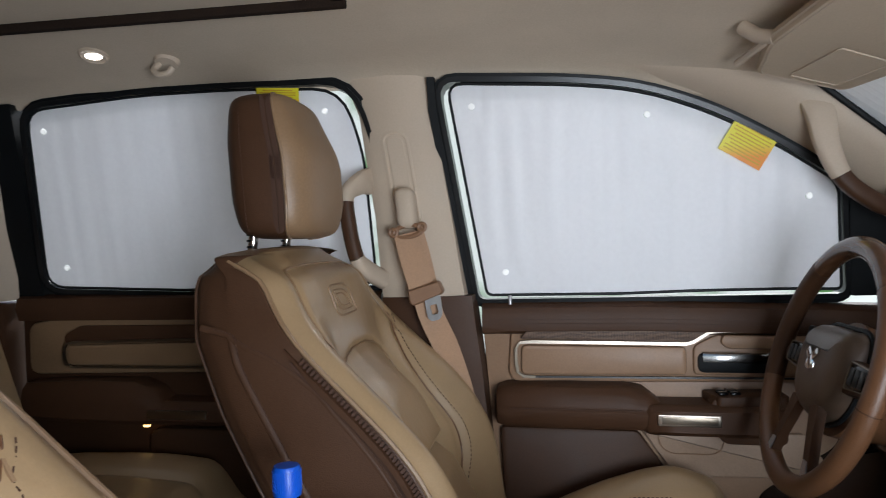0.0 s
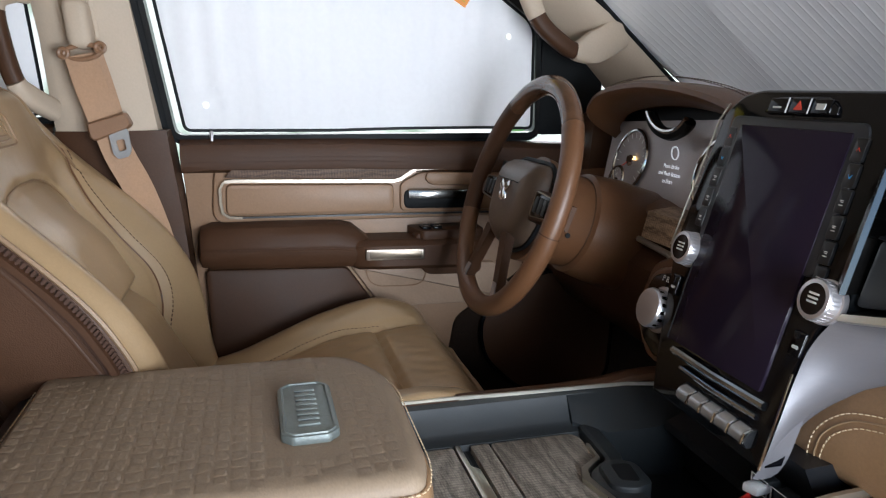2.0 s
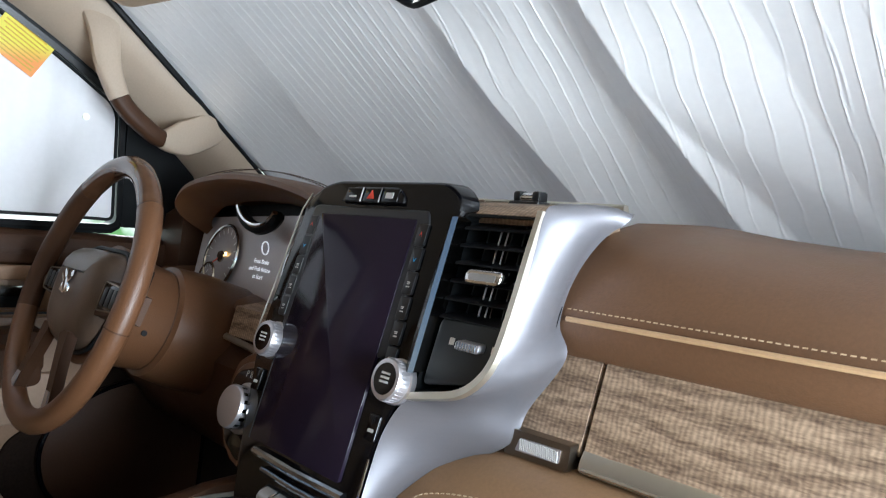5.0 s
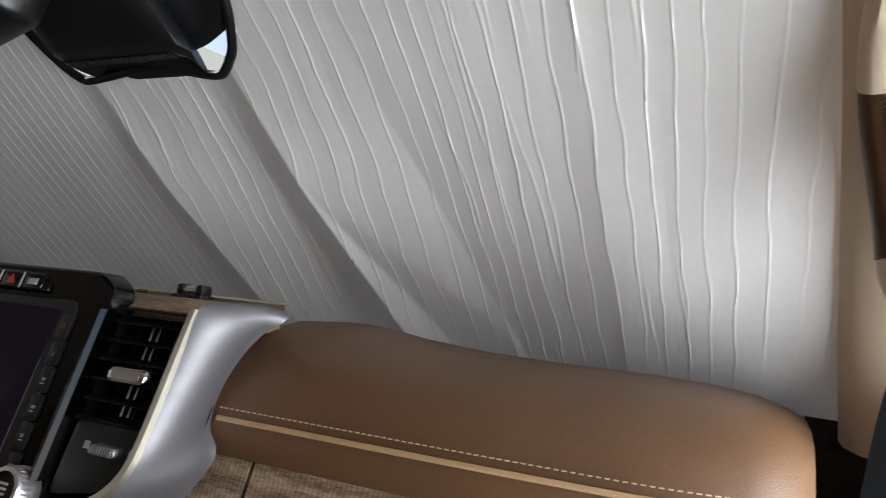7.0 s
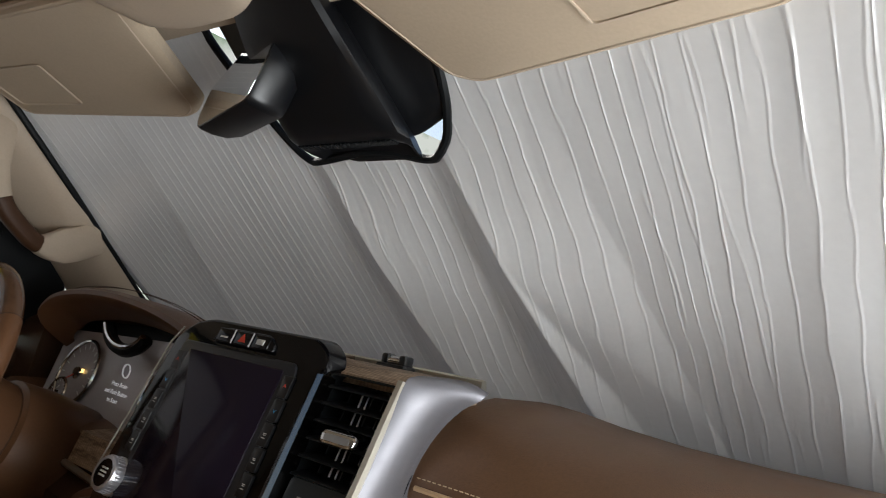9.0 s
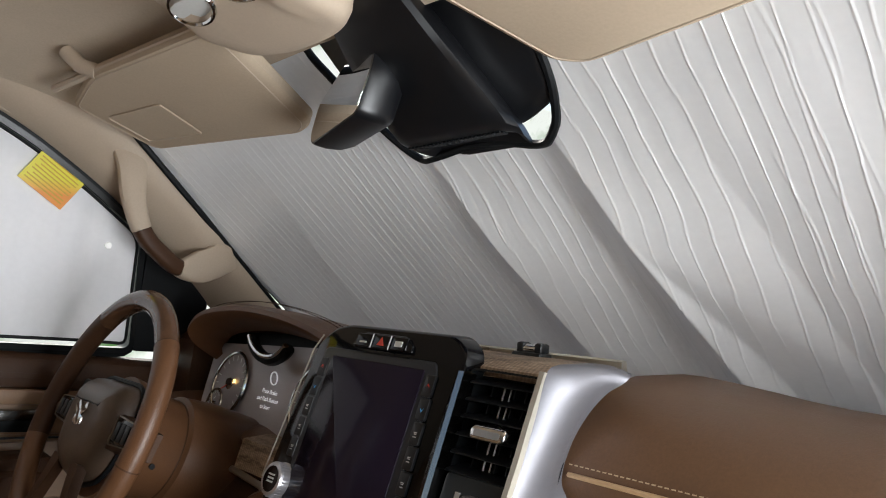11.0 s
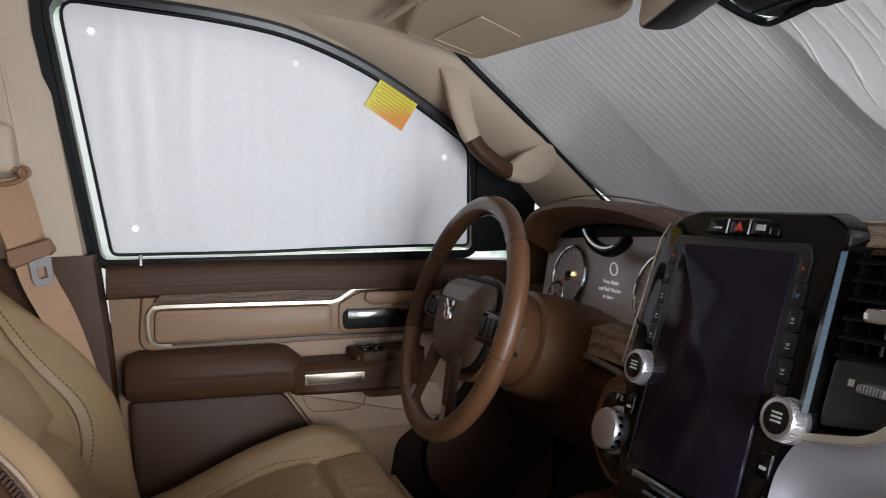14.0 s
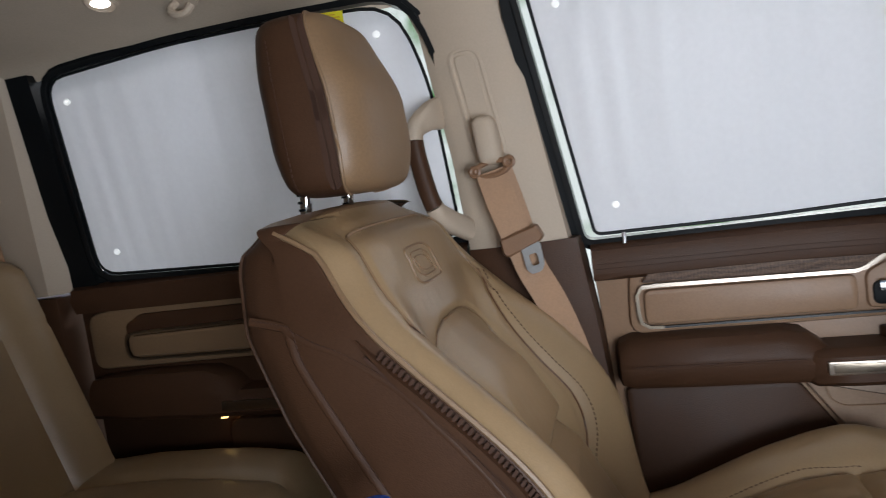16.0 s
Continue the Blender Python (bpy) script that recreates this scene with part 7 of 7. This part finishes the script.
def foil_shade():
    t = thing("windscreen_sunshade", (0, 1.24, 0.9), "creased silver folding sunshade behind the windscreen", "sunshade")
    folds = [(-0.405, -0.440, 0.012, 0.08), (-0.035, 0.035, 0.050, 0.072), (0.168, 0.252, 0.052, 0.078), (0.535, 0.535, 0.008, 0.05)]

    def crest(v, w):
        """A sharp ridge once in each unit of v."""
        return max(0.0, 1 - abs((v % 1.0) - 0.5) / w)

    def wrinkle(x, z):
        f = (z - 0.89) / 0.24
        d = 0.0
        calm = 1 - 0.75 * smooth(1.02, 1.15, z)
        for top, bot, amp, w in folds:
            fx = bot + (top - bot) * f
            xx = x - fx + 0.0015 * noise.noise((z * 9, top * 7, 1))
            w = w * (1.35 - 0.7 * f)
            d -= amp * calm * (max(0, 1 + xx / w) ** 1.9 if xx < 0 else max(0, 1 - xx / 0.15))
        # a lobe of the sheet that leans away beside the middle fold
        fx = 0.252 - 0.084 * f
        arc = 0.393 - 0.193 * smooth(0.0, 0.76, f) ** 0.8
        d += 0.22 * smooth(0.72, 0.45, f) * max(0.0, min(arc - x, (x - fx) * 2.0))
        left = 1 - smooth(-0.06, 0.03, x + 0.07 * (f - 0.5))
        right = 1 - left
        wob = 0.009 * noise.noise((x * 6, z * 6, 0.3)) + 0.0045 * noise.noise((x * 20, z * 22, 5.1)) + 0.0016 * noise.noise((x * 60, z * 55, 8.4))
        h = 0.0012 + 0.0009 * noise.noise((x * 25, z * 6, 2))
        p = (x + wob) / 0.0235 + 0.9 * noise.noise((x * 9, 0.5, 7))
        d -= h * right * crest(p, 0.052)
        wob2 = 0.016 * noise.noise((x * 9, z * 9, 40.3)) + 0.0035 * noise.noise((x * 30, z * 34, 3.7))
        q = (x + 0.10 * (z - 1.0) + wob2) / 0.041
        d -= 0.0012 * right * crest(q, 0.045) * smooth(0.02, 0.22, noise.noise((x * 10, z * 8, 77)))
        e = (x * 0.35 + z * 0.93 + 0.03 * noise.noise((x * 9, z * 9, 3))) / 0.085
        d -= 0.0008 * right * crest(e, 0.018) * smooth(0.05, 0.30, noise.noise((x * 8, z * 8, 12)))
        d -= 0.0005 * right * (1 - abs((p % 1.0) * 2 - 1)) * (0.6 + noise.noise((x * 9, z * 5, 31)))
        d -= (0.0011 + 0.0007 * noise.noise((x * 40, z * 6, 22))) * left * crest((x + 0.30 * wob) / 0.0165, 0.15)
        d += 0.0010 * noise.noise((x * 45, z * 11, 9)) * right + 0.004 * noise.noise((x * 6, z * 7, 19))
        return d

    xs = np.linspace(-0.648, 0.768, 1500)
    zs = np.linspace(0.858, 1.285, 76)
    bm = skin([[(x, 0.0, z) for z in zs] for x in xs], closed=False)
    for (x0, z0), (x1, z1) in zip(CUT, CUT[1:] + CUT[:1]):
        near = [f for f in bm.faces if min(x0, x1) - 0.012 < f.calc_center_median().x < max(x0, x1) + 0.012 and min(z0, z1) - 0.02 < f.calc_center_median().z < max(z0, z1) + 0.02]
        ge = set(near)
        for f in near:
            ge.update(f.edges)
            ge.update(f.verts)
        bmesh.ops.bisect_plane(bm, geom=list(ge), plane_co=(x0, 0, z0), plane_no=(z0 - z1, 0, x1 - x0))

    def inside(x, z):
        hit = False
        for (x0, z0), (x1, z1) in zip(CUT, CUT[1:] + CUT[:1]):
            if (z0 > z) != (z1 > z) and x < (x1 - x0) * (z - z0) / (z1 - z0) + x0:
                hit = not hit
        return hit

    gone = [f for f in bm.faces if inside(f.calc_center_median().x, f.calc_center_median().z)]
    bmesh.ops.delete(bm, geom=gone, context="FACES")
    for v in bm.verts:
        v.co.y = glass_y(v.co.x, v.co.z) + wrinkle(v.co.x, v.co.z)
    part("foil_panel", bm, FOIL, t, "creased silver reflective panel")
    part("cutout_binding", tube([(x, glass_y(x, z) + wrinkle(x, z) - 0.001, z) for x, z in CUT], 0.0052, 8, True, (0, 1, 0)), BLACK, t, "black bound edge round the sensor opening")
    part("edge_binding", tube([(x, glass_y(x, z) - 0.010, z) for x, z in [(float(np.interp(z, (0.90, 0.931, 1.086, 1.186, 1.25), (-0.668, -0.660, -0.617, -0.595, -0.583))), z) for z in np.linspace(0.90, 1.25, 16)]], 0.0058, 8), BLACK, t, "black edge binding")
    return t


foil_shade()


def mirror():
    t = thing("rear_view_mirror", (0, 0.80, 1.2), "black rear-view mirror turned towards the driver", "mirror")
    M = Matrix.Translation((-0.028, 0.772, 1.178)) @ Matrix.Rotation(radians(-15), 4, "Z") @ Matrix.Rotation(radians(-9), 4, "X")
    out = rounded([(-0.080, 0.006), (0.050, 0.074), (0.074, 0.070), (0.086, 0.010), (0.076, -0.040), (-0.066, -0.050), (-0.082, -0.036)], 0.010, 4)
    part("housing", moved(skin([[(x, y, z) for x, z in shrunk(out, d)] for y, d in ((-0.012, 0.985), (-0.008, 1.0), (0.006, 0.99), (0.022, 0.93), (0.034, 0.80), (0.040, 0.5))]), M), BLACK_SATIN, t, "satin black mirror housing")
    part("glass", moved(skin([[(x, y, z) for x, z in shrunk(out, 0.955)] for y in (-0.011, -0.0128)]), M), MIRROR, t, "mirror glass")
    part("arm", tube([(-0.012, 0.79, 1.17), (0.0, 0.83, 1.175), (0.01, 0.86, 1.19)], 0.014, 12), BLACK_SATIN, t)
    return t


mirror()


def sensor_housing():
    t = thing("sensor_cover", (0.06, 0.86, 1.14), "black plastic sensor cover behind the windscreen", "sensor cover")
    rows = []
    for z, off, xl, xr in ((1.152, 0.014, 0.000, 0.120), (1.142, 0.045, -0.018, 0.138), (1.138, 0.068, -0.024, 0.148), (1.142, 0.080, -0.026, 0.153), (1.152, 0.084, -0.026, 0.154), (1.18, 0.084, -0.022, 0.147), (1.21, 0.083, -0.012, 0.138), (1.24, 0.078, 0.0, 0.128), (1.285, 0.066, 0.01, 0.118)):
        w = xr - xl
        row = []
        for k, v in ((0.02, 0.10), (0.0, 0.55), (0.015, 0.84), (0.06, 0.96), (0.16, 1.0), (0.5, 1.02), (0.84, 1.0), (0.95, 0.95), (0.99, 0.84), (1.0, 0.60), (0.90, 0.10)):
            x = xl + w * k
            row.append((x, glass_y(x, z) - off * v, z))
        rows.append(row)
    part("shell", skin(rows), BLACK_SATIN, t, "satin black moulded cover")
    edge = rounded([(0.178, 1.285), (0.204, 1.225), (0.206, 1.196), (0.198, 1.170), (0.150, 1.159), (0.095, 1.152), (0.03, 1.147), (-0.040, 1.147), (-0.066, 1.165), (-0.082, 1.215), (-0.078, 1.285)], 0.012)
    part("wing", skin([[(x, glass_y(x, z) - d, z) for x, z in p] for p, d in ((edge, 0.002), (edge, 0.012), (offset(edge, -0.004), 0.017))]), BLACK_SATIN, t, "satin black base plate on the glass")
    mesh = bmesh.new()
    for i in range(22):
        for j in range(7):
            u, k = (i + 0.5 * (j % 2)) / 22, (j + 0.5) / 7
            p = Vector(rows[1][3]).lerp(Vector(rows[1][7]), u).lerp(Vector(rows[2][3]).lerp(Vector(rows[2][7]), u), k * 1.4 - 0.2)
            bmesh.ops.create_cube(mesh, size=1, matrix=Matrix.Translation(p + Vector((0, 0.001, -0.0004))) @ Matrix.Diagonal((0.0042, 0.0030, 0.0022, 1)))
    tagged(part("grille", mesh, BLACK, t, "small perforated grille"), kind="stuff")
    return t


sensor_housing()


# ---- overhead ----
def visor(s, label):
    t = thing("sun_visor", (s * 0.4, 0.62, 1.24), label, "sun visor", "sun visors")
    a, b, c, d = Vector((-0.53, 0.585, 1.225)), Vector((-0.56, 0.763, 1.184)), Vector((-0.185, 0.838, 1.184)), Vector((-0.085, 0.630, 1.238))
    if s > 0:
        c, d = Vector((-0.238, 0.832, 1.184)), Vector((-0.165, 0.645, 1.238))
    n = (b - a).cross(d - a).normalized()
    n = n if n.z < 0 else -n
    quad = [(0, 0), (1, 0), (1, 1), (0, 1)]
    place = lambda u, v: (a * (1 - u) + b * u) * (1 - v) + (d * (1 - u) + c * u) * v
    out = rounded([(0.0, 0.30), (0.20, 0.0), (0.94, 0.0), (1.0, 0.05), (1.0, 0.92), (0.90, 1.0), (0.06, 1.0), (0.0, 0.95)], 0.07, 5)
    flip = lambda p: (p[0] * -s, p[1], p[2])
    rows = [[flip(place(*q) + n * h) for q in offset(out, k)] for h, k in ((-0.010, -0.02), (-0.008, 0.0), (0.004, 0.0), (0.009, -0.015), (0.011, -0.05))]
    body = part("panel", skin(rows), VISOR, t, "beige cloth-covered visor panel")
    lab = rounded([(0.42, 0.10), (0.82, 0.10), (0.82, 0.44), (0.42, 0.44)], 0.02)
    part("mirror_flap", skin([[flip(place(*q) + n * h) for q in p] for p, h in ((lab, 0.009), (lab, 0.0125), (offset(lab, -0.015), 0.0128))]), VISOR, t, "pale flap in the visor")
    part("flap_outline", tube([flip(place(*q) + n * 0.0128) for q in offset(lab, 0.004)], 0.0014, 5, True), BEIGE, t)
    part("seam", tube([flip(place(*q) + n * 0.0105) for q in offset(out, -0.035)], 0.0009, 4, True), BEIGE, t)
    part("pivot", tube([flip(place(0.0, 0.28) + Vector((-0.035, -0.020, 0.030))), flip(place(0.0, 0.28) + Vector((-0.012, -0.006, 0.010))), flip(place(0.04, 0.33))], 0.011, 10), BEIGE, t, "beige visor pivot")
    part("rod", tube([flip(place(0.02, 0.02)), flip(place(0.02, 0.98))], 0.006, 8), BEIGE, t)
    return t


visor(-1, "beige sun visor folded against the roof above the wheel")
visor(1, "beige sun visor folded against the roof above the passenger")


def overhead():
    t = thing("overhead_console", (0, 0.6, 1.27), "beige overhead console with reading lamps", "overhead console")
    plan = rounded([(-0.085, 0.38), (0.085, 0.38), (0.102, 0.60), (0.095, 0.685), (0.04, 0.706), (-0.04, 0.706), (-0.095, 0.685), (-0.102, 0.60)], 0.025, 5)
    zt = lambda y: 1.305 - 0.087 * min(1.0, max(0.0, (y - 0.38) / 0.24)) ** 1.2
    part("body", skin([[(x, y, zt(y) + h) for x, y in offset(plan, k)] for h, k in ((0.060, 0.0), (0.006, 0.0), (-0.003, -0.003), (-0.008, -0.009), (-0.010, -0.018), (-0.010, -0.04))]), BEIGE, t, "beige moulded body")
    for s in (-1, 1):
        part("reading_lamp", lathe([(0.0001, 0), (0.02, 0), (0.022, 0.006)], 20, Matrix.Translation((s * 0.048, 0.585, zt(0.585) - 0.0125)) @ Matrix.Diagonal((1.6, 0.8, 1, 1))), PALE, t)
        part("lamp_ring", tube([(s * 0.048 + 0.036 * math.cos(a), 0.585 + 0.019 * math.sin(a), zt(0.585 + 0.019 * math.sin(a)) - 0.011) for a in np.linspace(0, 2 * math.pi, 25)[:-1]], 0.0025, 6, True), CHROME, t, "chrome lamp surround")
    return t


overhead()


def roof_lamp(x, y, z):
    t = thing("roof_lamp", (x, y, z), "small lit roof lamp in the headliner", "lamp")
    part("bezel", lathe([(0.026, 0.006), (0.026, 0.0), (0.022, -0.002), (0.018, 0.0)], 24, Matrix.Translation((x, y, z)) @ Matrix.Rotation(radians(-18), 4, "Y")), BEIGE, t)
    part("lens", lathe([(0.0001, -0.0015), (0.015, -0.001), (0.017, 0.002)], 20, Matrix.Translation((x, y, z)) @ Matrix.Rotation(radians(-18), 4, "Y") @ Matrix.Diagonal((0.7, 1.0, 1, 1))), LAMP, t, "lit warm white lens")
    return t


roof_lamp(-0.52, -0.52, 1.309)


def coat_hook():
    t = thing("coat_hook", (-0.555, -0.40, 1.30), "beige plastic coat hook on the headliner", "coat hook")
    part("base", lathe([(0.0001, -0.006), (0.020, -0.005), (0.024, 0.004)], 20, Matrix.Translation((-0.556, -0.40, 1.300)) @ Matrix.Rotation(radians(-22), 4, "Y")), BEIGE, t)
    part("hook", tube(spline([(-0.552, -0.412, 1.296), (-0.543, -0.418, 1.283), (-0.538, -0.405, 1.273), (-0.538, -0.388, 1.275), (-0.540, -0.380, 1.285)], 5), 0.006, 8), BEIGE, t)
    return t


coat_hook()
for y in (0.27, 0.395):
    x = -0.585
    solid("roof_plug", lathe([(0.0001, -0.004), (0.014, -0.003), (0.017, 0.003)], 18, Matrix.Translation((x, y, 1.299 - (0.008 if y > 0.3 else 0.0))) @ Matrix.Rotation(radians(-22), 4, "Y") @ Matrix.Diagonal((0.6, 1.3, 1, 1))), BEIGE, "beige plastic plug pressed into the headliner", "plug", "roof plugs")


def phone_clip():
    t = thing("phone_clip", (0.137, 0.93, 0.90), "small black clip mount on the dashboard top", "phone mount")
    part("base", box(0.117, 0.157, 0.918, 0.942, 0.900, 0.910, 0.003), BLACK_SATIN, t)
    for x in (0.120, 0.145):
        part("jaw", box(x, x + 0.010, 0.922, 0.938, 0.907, 0.9205, 0.003), BLACK_SATIN, t, "black clip jaw")
    part("joint", lathe([(0.006, -0.012), (0.006, 0.012)], 12, Matrix.Translation((0.138, 0.929, 0.913)) @ Matrix.Rotation(radians(90), 4, "Y")), CHROME, t)
    return t


phone_clip()

# hanging strap under the passenger's grab handle
strap = thing("hanging_strap", (0.755, 0.87, 0.93), "black strap hanging below the grab handle", "strap")
part("band", webbing(spline([(0.764, 0.868, 0.958), (0.760, 0.868, 0.92), (0.750, 0.865, 0.87), (0.742, 0.86, 0.81), (0.740, 0.86, 0.75)], 6), 0.012, (0.1, 1, 0)), BLACK, strap, "black woven band")


def pedals():
    t = thing("brake_pedal", (-0.36, 1.1, 0.3), "dark brake pedal in the footwell", "pedal")
    part("pad", box(-0.42, -0.30, 1.08, 1.10, 0.27, 0.34, 0.006), BLACK, t, "rubber pedal pad")
    part("arm", tube([(-0.36, 1.11, 0.31), (-0.36, 1.22, 0.45), (-0.36, 1.3, 0.62)], 0.012, 8), BLACK, t)
    return t


pedals()
